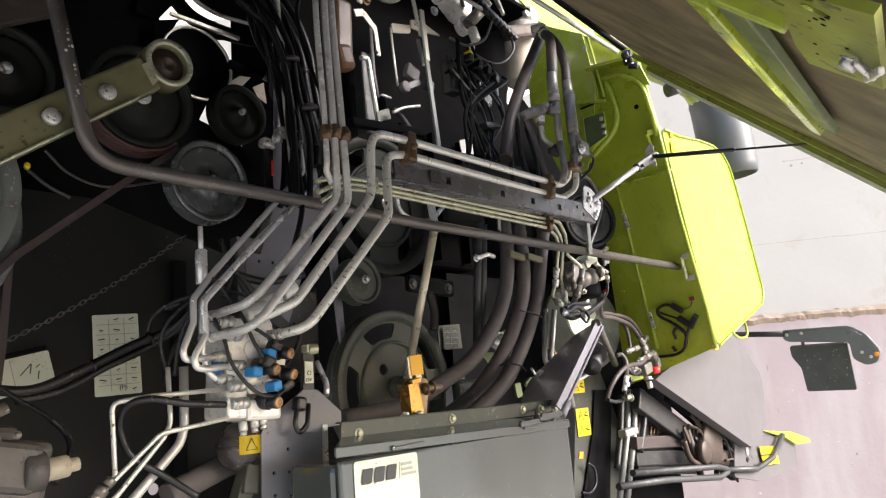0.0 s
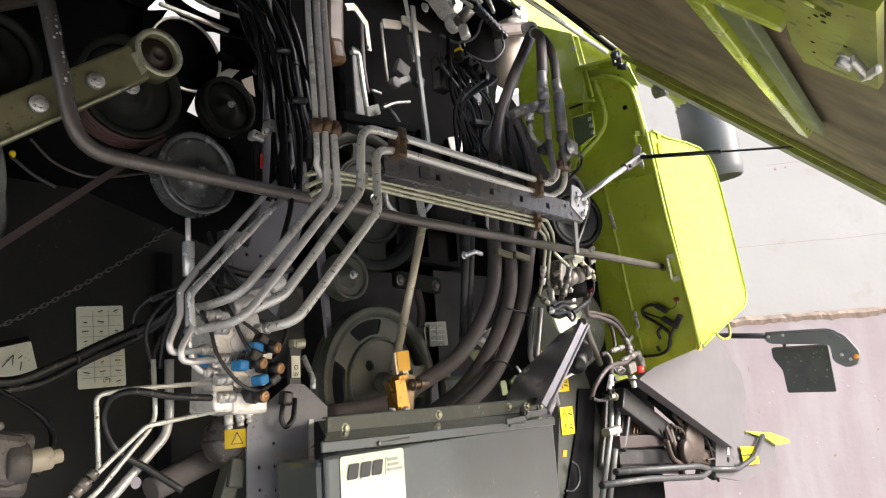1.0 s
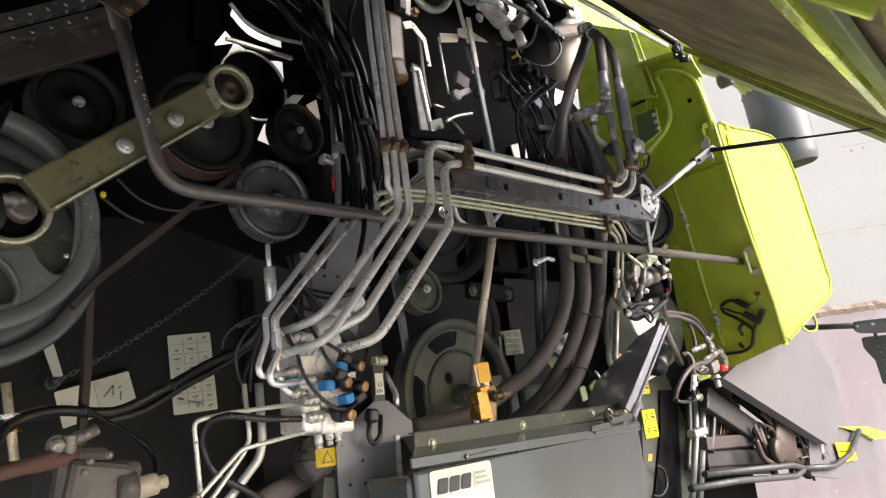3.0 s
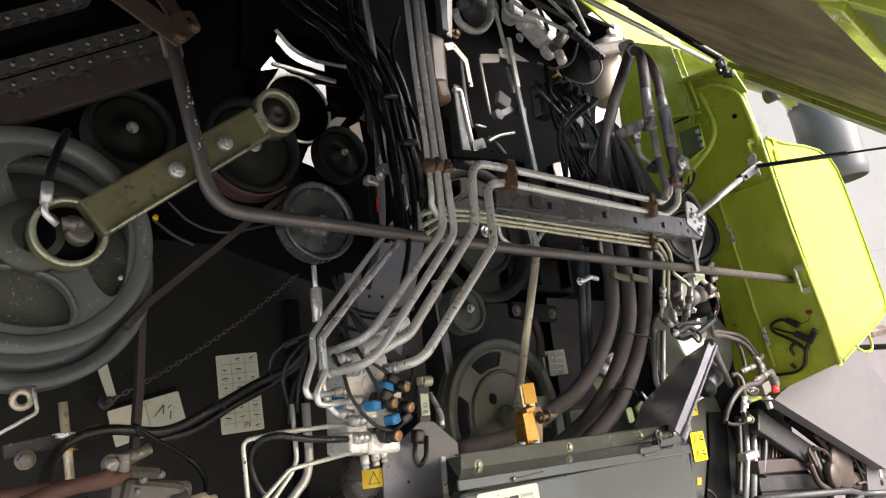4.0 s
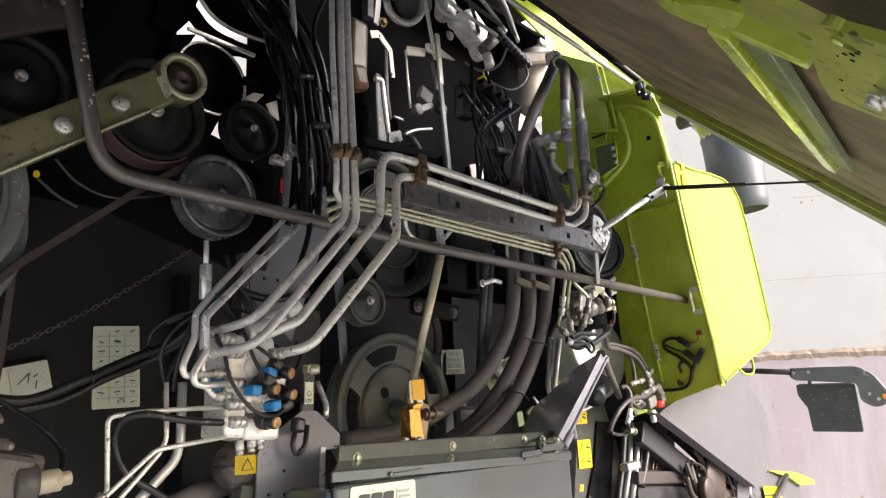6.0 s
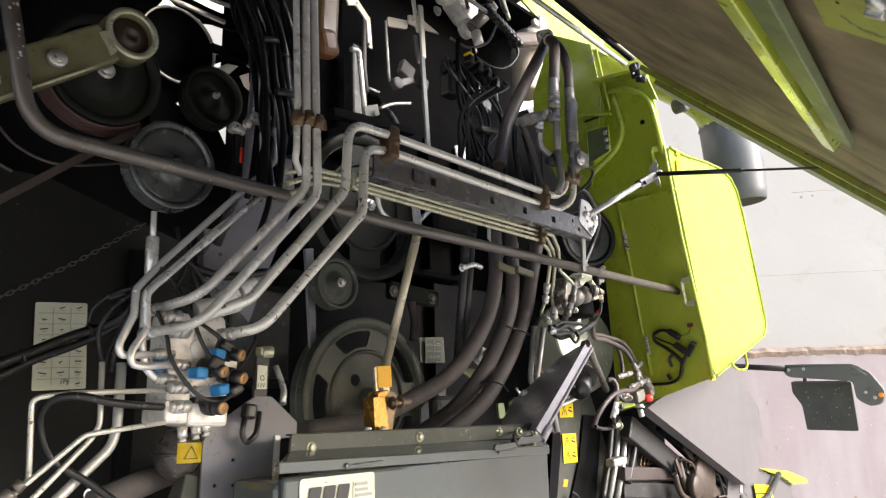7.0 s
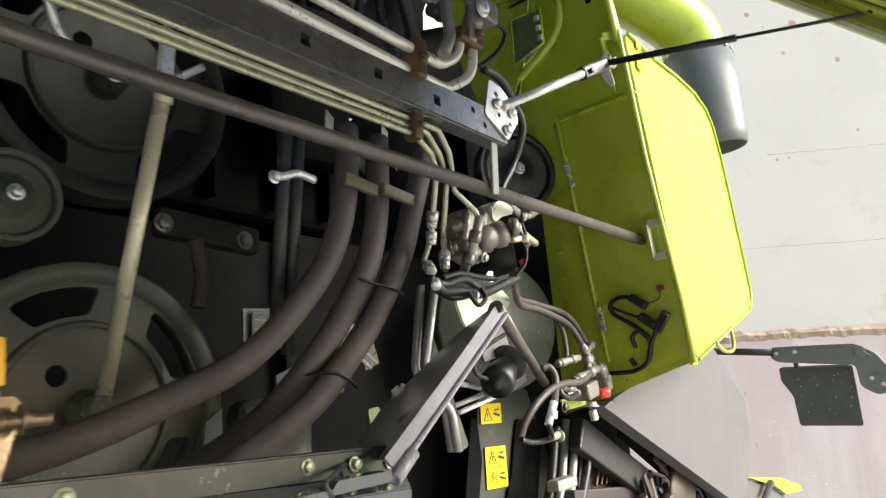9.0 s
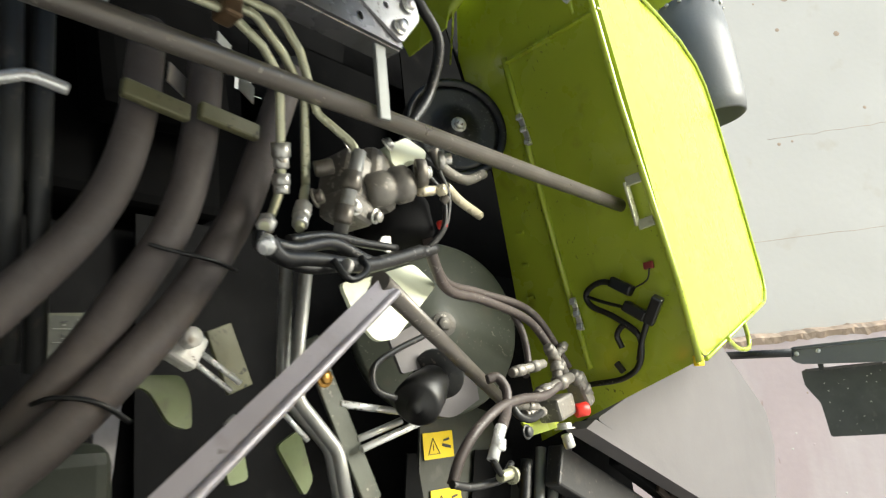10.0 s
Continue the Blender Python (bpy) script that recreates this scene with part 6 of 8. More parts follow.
part("joint", join(drum((1.384, 1.385, 1.690), (0, 0.4, -1), 0.016, 0.03), drum((1.380, 1.372, 1.676), (0, 1, 0), 0.018, 0.06)), PUMP, lr)
part("upper_link", bar((1.366, 1.224, 2.072), (1.390, 1.260, 2.186), 0.02, 0.012, up=(1, 0, 0)), STEEL, lr)
part("collar", drum((1.365, 1.218, 2.076), (0, 0.4, -1), 0.0135, 0.02), OLIVE, lr)
single("half_ring", cable([(1.207, 1.200, 2.133), (1.239, 1.220, 2.096), (1.297, 1.230, 2.081), (1.372, 1.240, 2.095), (1.437, 1.250, 2.143)], 0.006), CHROME, "bright bent hose clip ring", "clip")

# ---- big rubber hoses ----
def hose(points, r, label, group="dusty rubber hoses"):
    h = thing("rubber_hose", points[0], label, "hose", group)
    part("hose", cable(points, r, 14, 7), HOSE, h)
    return h


h1 = hose([(1.748, 1.288, 2.150), (1.727, 1.273, 2.020), (1.690, 1.268, 1.914), (1.618, 1.266, 1.818), (1.528, 1.276, 1.732), (1.404, 1.284, 1.673), (1.265, 1.303, 1.623), (1.120, 1.335, 1.606)], 0.021, "dusty brown-black rubber hose curving past the flywheel")
h2 = hose([(1.826, 1.290, 2.150), (1.798, 1.268, 2.008), (1.765, 1.262, 1.903), (1.706, 1.266, 1.806), (1.648, 1.286, 1.720), (1.584, 1.322, 1.643), (1.50, 1.375, 1.580), (1.40, 1.43, 1.525)], 0.021, "dusty brown-black rubber hose tied to its neighbour")
h3 = hose([(1.944, 1.275, 2.150), (1.887, 1.266, 2.019), (1.840, 1.258, 1.918), (1.766, 1.252, 1.810), (1.688, 1.246, 1.726), (1.620, 1.245, 1.665), (1.540, 1.262, 1.610), (1.45, 1.29, 1.558), (1.34, 1.32, 1.52)], 0.021, "dusty brown-black rubber hose tied to its neighbour")
part("cable_tie", cable([(1.725, 1.243, 1.868), (1.745, 1.236, 1.862), (1.79, 1.230, 1.855), (1.826, 1.240, 1.850)], 0.0025), PLASTIC, h2)
part("cable_tie", cable([(1.628, 1.262, 1.712), (1.640, 1.240, 1.715), (1.668, 1.222, 1.708), (1.700, 1.226, 1.690)], 0.0025), PLASTIC, h2)
part("clamp_bar", bar((1.694, 1.240, 2.034), (1.772, 1.243, 2.026), 0.021, 0.012, bevel=0.003), ARM, h1, "olive flat clamp bar")
part("clamp_bar", bar((1.783, 1.240, 2.034), (1.862, 1.241, 2.026), 0.021, 0.012, bevel=0.003), ARM, h2, "olive flat clamp bar")
part("end_sleeve", drum((1.949, 1.280, 2.139), (0, 0, 1), 0.026, 0.03), DARK, h3)
for a, b in (((1.594, 1.262, 2.120), (1.637, 1.349, 1.761)), ((1.628, 1.272, 2.120), (1.662, 1.349, 1.752))):
    single("coolant_pipe", pipe([a, b], 0.011), DARK, "dark grey straight coolant pipe", "pipe", "coolant pipes")
cc = thing("bolt_clamp", (1.610, 1.262, 2.020), "bright steel saddle clamp on the coolant pipes", "clamp")
part("saddle", cable([(1.572, 1.272, 2.014), (1.590, 1.262, 2.018), (1.612, 1.258, 2.026), (1.648, 1.260, 2.024)], 0.007), CHROME, cc)
part("bolt", hexbolt((1.574, 1.268, 2.014), FRONT, 0.008, 0.012), CHROME, cc)
tb = thing("tension_bar", (1.485, 1.460, 1.970), "dark tension lever behind the control rod", "lever")
part("bar", bar((1.485, 1.460, 1.970), (1.680, 1.460, 1.962), 0.05, 0.03, bevel=0.01), CAST_SHADE, tb)
for q in ((1.493, 1.445, 1.965), (1.645, 1.445, 1.959)):
    part("bolt", hexbolt(q, FRONT, 0.012, 0.01), GRIMY, tb)
single("drain_hose", cable([(1.534, 1.420, 1.937), (1.548, 1.420, 1.883), (1.542, 1.420, 1.829)], 0.012), BELT, "dark brown short belt behind the hoses", "belt")
cbx = thing("cover_box", (1.165, 1.66, 1.84), "black box housing behind the idler", "housing")
part("body", block((1.165, 1.66, 1.84), (0.2, 0.14, 0.26), bevel=0.012), SHEET, cbx)
part("lid", block((1.165, 1.585, 1.84), (0.17, 0.012, 0.22), bevel=0.004), DARK, cbx)
single("upright", plate([(1.199, 1.450, 2.039), (1.223, 1.450, 2.044), (1.242, 1.450, 1.740), (1.226, 1.450, 1.739)], 0.01, away=(0, 1, 0)), PLUM, "grey upright beside the idler", "frame")
single("hose_bracket", plate([(1.548, 1.400, 1.651), (1.576, 1.400, 1.671), (1.580, 1.400, 1.540), (1.542, 1.400, 1.543)], 0.006, away=(0, 1, 0)), PLUM, "grey bracket plate under the hoses", "bracket")

# ---- braces at the box's far end ----
br = thing("triangle_brace", (1.62, 1.1, 1.58), "grey folded sheet-steel brace rising from the box", "brace")
NB = Vector((-0.555, 0.380, 0.740)).normalized()
AP, LO = Vector((1.926, 1.112, 1.823)), Vector((1.586, 1.060, 1.595))
part("web", plate([AP, LO, (1.70, 1.215, 1.589), (1.785, 1.322, 1.611), (1.885, 1.355, 1.668), (1.955, 1.215, 1.792)], 0.004, away=-NB), BRACE, br)
part("front_flange", plate([AP, LO, LO - NB * 0.024, AP - NB * 0.022], 0.004, away=(0.12, 0.84, -0.53)), BRACE, br)
part("edge_fold", bar(LO - NB * 0.024, AP - NB * 0.022, 0.010, 0.008, up=(0.2, 0.84, -0.53), bevel=0.003), BRACE, br, "pale folded edge")
part("rolled_end", lathe(bmesh.new(), LO - NB * 0.026, (LO - AP), [(0.005, -0.04), (0.009, -0.04), (0.010, 0.012), (0.006, 0.012)], 20, closed=True), BRACE, br)
part("foot", plate(rounded([(1.552, 1.101, 1.587), (1.690, 1.112, 1.616), (1.701, 1.113, 1.580), (1.670, 1.110, 1.566), (1.555, 1.101, 1.563)], 0.008), 0.006, holes=[((1.654, 1.109, 1.604), 0.005)], away=(0, 1, 0)), CAST, br)
for q in ((1.572, 1.100, 1.589), (1.642, 1.106, 1.587)):
    part("bolt", hexbolt(q, FRONT, 0.0075, 0.009), OLIVE, br)
part("bolt", join(drum((1.846, 1.279, 1.684), NB, 0.013, 0.004, 20), hexbolt(Vector((1.846, 1.279, 1.684)) + NB * 0.004, NB, 0.009, 0.008)), CHROME, br)
part("apex_roll", pipe([(1.920, 1.122, 1.805), (1.940, 1.130, 1.822)], 0.010), FENDER, br)
st = thing("brace_strut", (1.96, 1.14, 1.82), "brown-grey round strut falling from the brace's tip", "strut")
part("strut", pipe([(1.918, 1.110, 1.818), (2.50, 1.392, 1.709)], 0.0115), TUBE, st)

# ---- hydraulic pump with its pipes beside the hood ----
pu = thing("hydraulic_pump", (2.04, 1.22, 1.98), "dusty grey cast hydraulic pump with pipes and leads", "pump")
part("housing", join(block((2.030, 1.235, 1.990), (0.075, 0.08, 0.085), (0, 12, 14), 0.016, 3), block((1.985, 1.225, 1.985), (0.050, 0.06, 0.075), (0, 16, 0), 0.012, 3), block((1.975, 1.215, 1.940), (0.060, 0.05, 0.035), (0, 10, 10), 0.010, 3)), PUMP, pu)
part("barrel", lathe(bmesh.new(), (2.000, 1.205, 1.965), (0.85, -0.45, 0.28), [(0, 0), (0.020, 0), (0.025, 0.006), (0.025, 0.030), (0.022, 0.034), (0.022, 0.040), (0.026, 0.044), (0.026, 0.060), (0.020, 0.066), (0, 0.066)], 26), PUMP, pu)
part("top_block", plate(rounded([(2.040, 1.192, 2.040), (2.076, 1.192, 2.060), (2.116, 1.192, 2.050), (2.113, 1.192, 2.036), (2.073, 1.192, 2.024), (2.056, 1.192, 2.010), (2.042, 1.192, 2.013)], 0.006), 0.045, away=(0, 1, 0)), PALE, pu, "pale cast top block")
part("port_ring", lathe(bmesh.new(), (2.053, 1.160, 1.990), (0.75, -0.65, 0.05), [(0.010, 0), (0.010, 0.012), (0.018, 0.014), (0.0195, 0.006), (0.0195, 0)], 22, closed=True), GRIMY, pu)
part("port", join(drum((2.055, 1.158, 1.990), (0.75, -0.65, 0.05), 0.0105, 0.014, 16), hexbolt((2.064, 1.150, 1.991), (0.75, -0.65, 0.05), 0.008, 0.006, False)), ZINC, pu, "bright zinc plug")
part("lug", join(block((2.078, 1.165, 1.972), (0.034, 0.016, 0.012), (0, -14, 0), 0.004), drum((2.094, 1.160, 1.974), (0.4, -0.9, 0), 0.008, 0.012, 14)), ROD, pu, "tan cable lug")
part("side_plug", join(drum((2.128, 1.180, 2.035), (0.7, -0.7, 0), 0.014, 0.008, 18), drum((2.131, 1.176, 2.035), (0.7, -0.7, 0), 0.008, 0.014, 14)), ZINC, pu)
for q, d in (((1.956, 1.185, 2.013), (0.4, -0.9, 0.3)), ((2.022, 1.180, 2.030), (0.3, -0.9, 0.4)), ((1.965, 1.190, 1.935), (-0.2, -0.9, -0.2)), ((2.000, 1.190, 1.930), (0.2, -0.9, -0.4))):
    part("flange_bolt", hexbolt(q, d, 0.0075, 0.009), ZINC, pu)
for q in ((1.931, 1.170, 1.925), (1.931, 1.152, 1.962)):
    part("union_nut", hexbolt(q, (-0.1, 0.25, -1), 0.0130, 0.022, False), GRIMY, pu)
part("hose_end", pipe([(1.942, 1.150, 1.990), (1.930, 1.156, 1.945), (1.936, 1.190, 1.892)], 0.0088, 0.03), DULL, pu)
part("banjo", join(drum((1.905, 1.190, 1.972), (0.7, -0.5, 0.2), 0.010, 0.022, 14), hexbolt((1.896, 1.185, 1.932), (0.5, -0.8, 0.2), 0.009, 0.012)), GRIMY, pu)
part("lower_cup", lathe(bmesh.new(), (2.085, 1.245, 1.975), (0.05, -0.1, -1), [(0, 0), (0.052, 0), (0.056, 0.008), (0.056, 0.05), (0.050, 0.058), (0, 0.058)], 30), BLACK, pu)
for pts in ([(2.085, 1.165, 1.995), (2.110, 1.165, 1.972), (2.112, 1.170, 1.930), (2.090, 1.185, 1.898)], [(2.128, 1.182, 2.020), (2.148, 1.185, 1.985), (2.140, 1.190, 1.940), (2.110, 1.195, 1.905)]):
    part("lead", cable(pts, 0.0036), RUBBER, pu)
part("lead_clip", join(drum((2.108, 1.166, 1.962), (0.3, -0.6, 0.5), 0.006, 0.012, 10), block((2.112, 1.168, 1.975), (0.012, 0.008, 0.006), (0, 30, 0), 0.002)), GRIMY, pu)
part("red_ring", drum((2.118, 1.180, 1.940), (0.2, -0.1, -1), 0.0075, 0.010), RED, pu)
part("white_piece", plate(rounded([(1.992, 1.185, 1.886), (2.006, 1.185, 1.903), (2.020, 1.185, 1.905), (2.018, 1.185, 1.882)], 0.003), 0.003, away=(0, 1, 0)), WHITE, pu, "crumpled white tag")
single("pump_hose", cable([(1.985, 1.150, 2.300), (2.050, 1.155, 2.300), (2.114, 1.169, 2.276), (2.160, 1.180, 2.235), (2.158, 1.210, 2.160), (2.110, 1.212, 2.095), (2.090, 1.215, 2.050)], 0.0085, 10), RUBBER, "black hose looping down behind the rail's end plate", "hose")
# four small white sheets set among the hoses
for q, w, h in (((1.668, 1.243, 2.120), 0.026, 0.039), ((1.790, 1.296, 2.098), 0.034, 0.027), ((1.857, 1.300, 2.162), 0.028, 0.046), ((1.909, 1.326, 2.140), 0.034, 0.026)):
    single("white_piece", plate(quad(q, (0.9, 0.35, -0.25), (0.1, 0, 1), w, h), 0.002, away=(0, 1, 0)), WHITE, "small white sheet among the hoses", "tag", "white tags", at=q)
# slim pipe fittings where the olive pipes end
pf = thing("pipe_fittings", (1.810, 1.140, 1.915), "olive and zinc unions at the end of the slim pipes", "fitting")
for a, b in (((1.853, 1.186, 1.992), (1.861, 1.197, 1.966)), ((1.862, 1.199, 1.960), (1.866, 1.205, 1.938)), ((1.825, 1.180, 1.890), (1.803, 1.153, 1.874)), ((1.884, 1.190, 1.922), (1.866, 1.176, 1.892))):
    a, b = Vector(a), Vector(b)
    part("union", join(hexbolt(a, b - a, 0.011, (b - a).length * 0.6, False), drum(a.lerp(b, 0.55), b - a, 0.009, (b - a).length * 0.45, 14)), ZINC, pf)
part("bleed_cap", drum((1.793, 1.140, 1.854), (-0.3, -0.5, -0.6), 0.009, 0.016), CHROME, pf)
# pipes falling beside the brace
for pts in ([(1.941, 1.300, 1.888), (1.950, 1.328, 1.757), (1.948, 1.330, 1.725), (1.998, 1.303, 1.650), (2.008, 1.300, 1.575)], [(1.957, 1.278, 1.883), (1.951, 1.305, 1.745), (1.953, 1.305, 1.712), (1.995, 1.284, 1.646), (2.002, 1.280, 1.575)]):
    run(pts, 0.0085, "dull grey steel pipe falling behind the brace", DULL, 0.04)
# loom under the pump
lm = thing("wire_loom", (1.943, 1.180, 1.877), "tangle of black sleeved wires under the pump", "cable")
for pts, r in (([(1.804, 1.150, 1.856), (1.836, 1.150, 1.854), (1.899, 1.160, 1.871), (1.969, 1.170, 1.860), (2.041, 1.180, 1.879), (2.111, 1.190, 1.902)], 0.008),
               ([(1.797, 1.140, 1.855), (1.813, 1.140, 1.839), (1.865, 1.150, 1.845), (1.941, 1.160, 1.850), (1.999, 1.170, 1.866), (2.070, 1.180, 1.890)], 0.009),
               ([(1.837, 1.160, 1.866), (1.901, 1.170, 1.883), (1.963, 1.180, 1.886), (2.032, 1.190, 1.891)], 0.006),
               ([(1.787, 1.140, 1.862), (1.789, 1.140, 1.845), (1.849, 1.150, 1.834), (1.923, 1.160, 1.848)], 0.006),
               ([(1.880, 1.140, 1.845), (1.894, 1.130, 1.822), (1.929, 1.140, 1.838), (1.932, 1.150, 1.857)], 0.004)):
    part("wire", cable(pts, r), RUBBER, lm)
part("marker", drum((1.896, 1.140, 1.840), (1, 0, -0.2), 0.009, 0.006), WHITE, lm)

# ---- blower: discs, pale vane plate and dark motor ----
pulley("belt_pulley", (2.50, 1.42, 2.285), 0.115, 0.04, RUBBER, "black pulley beside the lime hood, bright bolt in its middle", 1, 0.7, 0, 0.03, tilt=(-0.5, -0.85, 0))
ring_t = thing("hose_clip", (2.392, 1.350, 2.139), "bent bright pipe clip below the black pulley", "clip")
part("clip", cable([(2.300, 1.330, 2.150), (2.330, 1.335, 2.122), (2.405, 1.345, 2.118), (2.480, 1.355, 2.150)], 0.010), PUMP, ring_t)
part("lever", cable([(2.300, 1.310, 2.072), (2.355, 1.325, 2.060), (2.430, 1.340, 2.050)], 0.009, 10), ROD, ring_t, "tan bent lever")
bl = thing("blower", (2.45, 1.5, 1.8), "grey blower disc with a pale vane plate and black motor", "blower")
part("disc", lathe(bmesh.new(), (2.43, 1.47, 1.86), (-0.45, -0.9, 0), [(0, 0.012), (0.04, 0.012), (0.05, 0.004), (0.165, 0.0), (0.172, -0.01), (0.172, -0.03), (0, -0.03)], 48), CAST, bl)
part("hub", join(hexbolt((2.415, 1.445, 1.86), (-0.45, -0.9, 0), 0.014, 0.012), drum((2.42, 1.45, 1.86), (-0.45, -0.9, 0), 0.024, 0.008)), PUMP, bl)
part("vane_plate", plate(rounded([(1.996, 1.260, 1.858), (2.034, 1.260, 1.866), (2.150, 1.270, 1.904), (2.200, 1.270, 1.876), (2.090, 1.260, 1.787), (2.052, 1.260, 1.782), (2.017, 1.260, 1.814)], 0.012), 0.006, away=(0, 1, 0)), PALE, bl, "pale cream vane plate")
part("inner_plate", plate(rounded([(2.148, 1.330, 1.802), (2.257, 1.340, 1.845), (2.288, 1.340, 1.771), (2.170, 1.330, 1.749)], 0.006), 0.005, away=(0, 1, 0)), FENDER, bl)
part("motor", lathe(bmesh.new(), (2.222, 1.310, 1.741), (-0.8, -0.25, -0.45), [(0, 0), (0.02, 0), (0.025, 0.008), (0.034, 0.05), (0.036, 0.085), (0.031, 0.09), (0.012, 0.092), (0.010, 0.102), (0, 0.102)], 28), RUBBER, bl, "black rubber motor cap")
part("motor_flange", drum((2.239, 1.315, 1.749), (-0.8, -0.25, -0.45), 0.042, 0.008), DARK, bl)
part("wire", cable([(2.196, 1.290, 1.805), (2.098, 1.270, 1.773), (2.045, 1.260, 1.748), (2.045, 1.260, 1.719), (2.080, 1.260, 1.707)], 0.0045), RUBBER, bl)
for a, b in (((2.068, 1.360, 1.711), (2.186, 1.360, 1.696)), ((2.097, 1.360, 1.660), (2.169, 1.340, 1.681)), ((2.086, 1.340, 1.646), (2.211, 1.320, 1.681))):
    part("stay", pipe([a, b], 0.0055), CHROME, bl, "bright stay rod")
part("lower_guard", plate(rounded([(2.300, 1.420, 1.735), (2.488, 1.440, 1.767), (2.511, 1.440, 1.723), (2.394, 1.430, 1.682), (2.316, 1.420, 1.696)], 0.03), 0.006, away=(0, 1, 0)), FENDER, bl)

# guard plate with warning labels
gp = thing("guard_plate", (2.5, 1.58, 1.2), "dusty grey guard plate with yellow warning labels", "panel")
part("plate", plate([(2.474, 1.585, 1.677), (2.515, 1.585, 1.752), (2.708, 1.585, 1.699), (2.864, 1.585, 1.354), (2.711, 1.585, 1.082), (2.379, 1.585, 1.082)], 0.005, away=(0, 1, 0)), mat("dusty_guard_sheet", (0.034, 0.037, 0.029), 0.5, size=6, dirt=(0.075, 0.075, 0.062), dirt_amount=0.4), gp)
# two black sheets stand for the dark gaps beside the guard plate
part("gap_shade", plate([(2.406, 1.560, 1.630), (2.430, 1.560, 1.629), (2.442, 1.560, 1.522), (2.373, 1.560, 1.238), (2.326, 1.560, 1.245)], 0.004, away=(0, 1, 0)), BLACK, gp)
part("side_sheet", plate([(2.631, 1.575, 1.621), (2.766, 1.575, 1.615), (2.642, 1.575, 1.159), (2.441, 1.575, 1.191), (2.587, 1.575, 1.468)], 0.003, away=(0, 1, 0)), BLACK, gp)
part("wire_loop", cable([(2.477, 1.550, 1.351), (2.520, 1.550, 1.325), (2.520, 1.550, 1.273), (2.473, 1.550, 1.244), (2.415, 1.550, 1.252)], 0.005), RUBBER, gp)
part("tab", plate([(2.439, 1.555, 1.396), (2.466, 1.555, 1.394), (2.457, 1.555, 1.370), (2.430, 1.555, 1.373)], 0.004, away=(0, 1, 0)), ORANGE, gp, "small orange tab")
part("edge_bar", bar((2.019, 1.360, 1.802), (2.119, 1.360, 1.572), 0.034, 0.006, up=(1, 0, 0)), CAST, gp, "olive edge bar")
part("bolt", hexbolt((2.034, 1.350, 1.746), FRONT, 0.010, 0.010), GOLD, gp)


def warning(corners, label, n=1):
    cs = [Vector(q) for q in corners]
    w = thing("warning_label", cs[0], label, "label", "yellow warning labels")
    part("sheet", plate(rounded(cs, 0.002), 0.0012, away=(0, 1, 0)), YELLOW, w)
    for k in range(n):
        a, b = k / n, (k + 1) / n

        def uv(u, v):
            v = a + (b - a) * v
            return cs[0].lerp(cs[1], u).lerp(cs[3].lerp(cs[2], u), v) + Vector((0, -0.002, 0))
        part("triangle", sweep(bmesh.new(), [uv(0.12, 0.82), uv(0.5, 0.82), uv(0.30, 0.22)], 0.0012, 5, closed=True), INK, w)
        part("mark", bar(uv(0.30, 0.45), uv(0.30, 0.68), 0.002, 0.0008, up=(1, 0, 0), bevel=0), INK, w)
        part("mark", bar(uv(0.6, 0.5), uv(0.88, 0.62), 0.006, 0.0008, bevel=0), INK, w)
        part("mark", bar(uv(0.65, 0.35), uv(0.85, 0.3), 0.004, 0.0008, bevel=0), INK, w)
    if n > 1:
        part("rule", bar(cs[0].lerp(cs[3], 0.5) + Vector((0, -0.002, 0)), cs[1].lerp(cs[2], 0.5) + Vector((0, -0.002, 0)), 0.0015, 0.0008, bevel=0), INK, w)


warning([(2.475, 1.580, 1.665), (2.567, 1.580, 1.667), (2.566, 1.580, 1.614), (2.474, 1.580, 1.613)], "small yellow warning label on the guard plate")
warning([(2.483, 1.580, 1.554), (2.575, 1.580, 1.554), (2.577, 1.580, 1.448), (2.483, 1.580, 1.448)], "tall yellow double warning label on the guard plate", 2)

# hose valve cluster under the hood
hv = thing("coupling_block", (2.58, 1.3, 1.66), "zinc hose couplings with a red cap under the lime hood", "coupling")
part("block", join(block((2.540, 1.300, 1.683), (0.06, 0.05, 0.04), (0, -14, 0), 0.006), block((2.631, 1.300, 1.715), (0.03, 0.04, 0.07), (0, -28, 0), 0.008)), PUMP, hv)
part("bracket", plate([(2.469, 1.330, 1.663), (2.587, 1.330, 1.679), (2.589, 1.330, 1.649), (2.490, 1.330, 1.638)], 0.005, away=(0, 1, 0)), LIME, hv, "lime bracket")
for a, b, r in (((2.522, 1.290, 1.796), (2.572, 1.290, 1.746), 0.011), ((2.383, 1.280, 1.744), (2.486, 1.280, 1.761), 0.010), ((2.531, 1.280, 1.765), (2.523, 1.280, 1.714), 0.012), ((2.596, 1.290, 1.746), (2.647, 1.290, 1.702), 0.014), ((2.435, 1.270, 1.704), (2.556, 1.270, 1.735), 0.012), ((2.350, 1.270, 1.695), (2.430, 1.270, 1.684), 0.011), ((2.604, 1.300, 1.803), (2.544, 1.300, 1.769), 0.009), ((2.393, 1.270, 1.673), (2.449, 1.270, 1.677), 0.010)):
    a, b = Vector(a), Vector(b)
    f = part("coupling", join(drum(a, b - a, r * 0.82, (b - a).length, 16), hexbolt(a.lerp(b, 0.1), b - a, r * 1.1, (b - a).length * 0.25, False), hexbolt(a.lerp(b, 0.6), b - a, r * 1.15, (b - a).length * 0.2, False)), PUMP, hv)
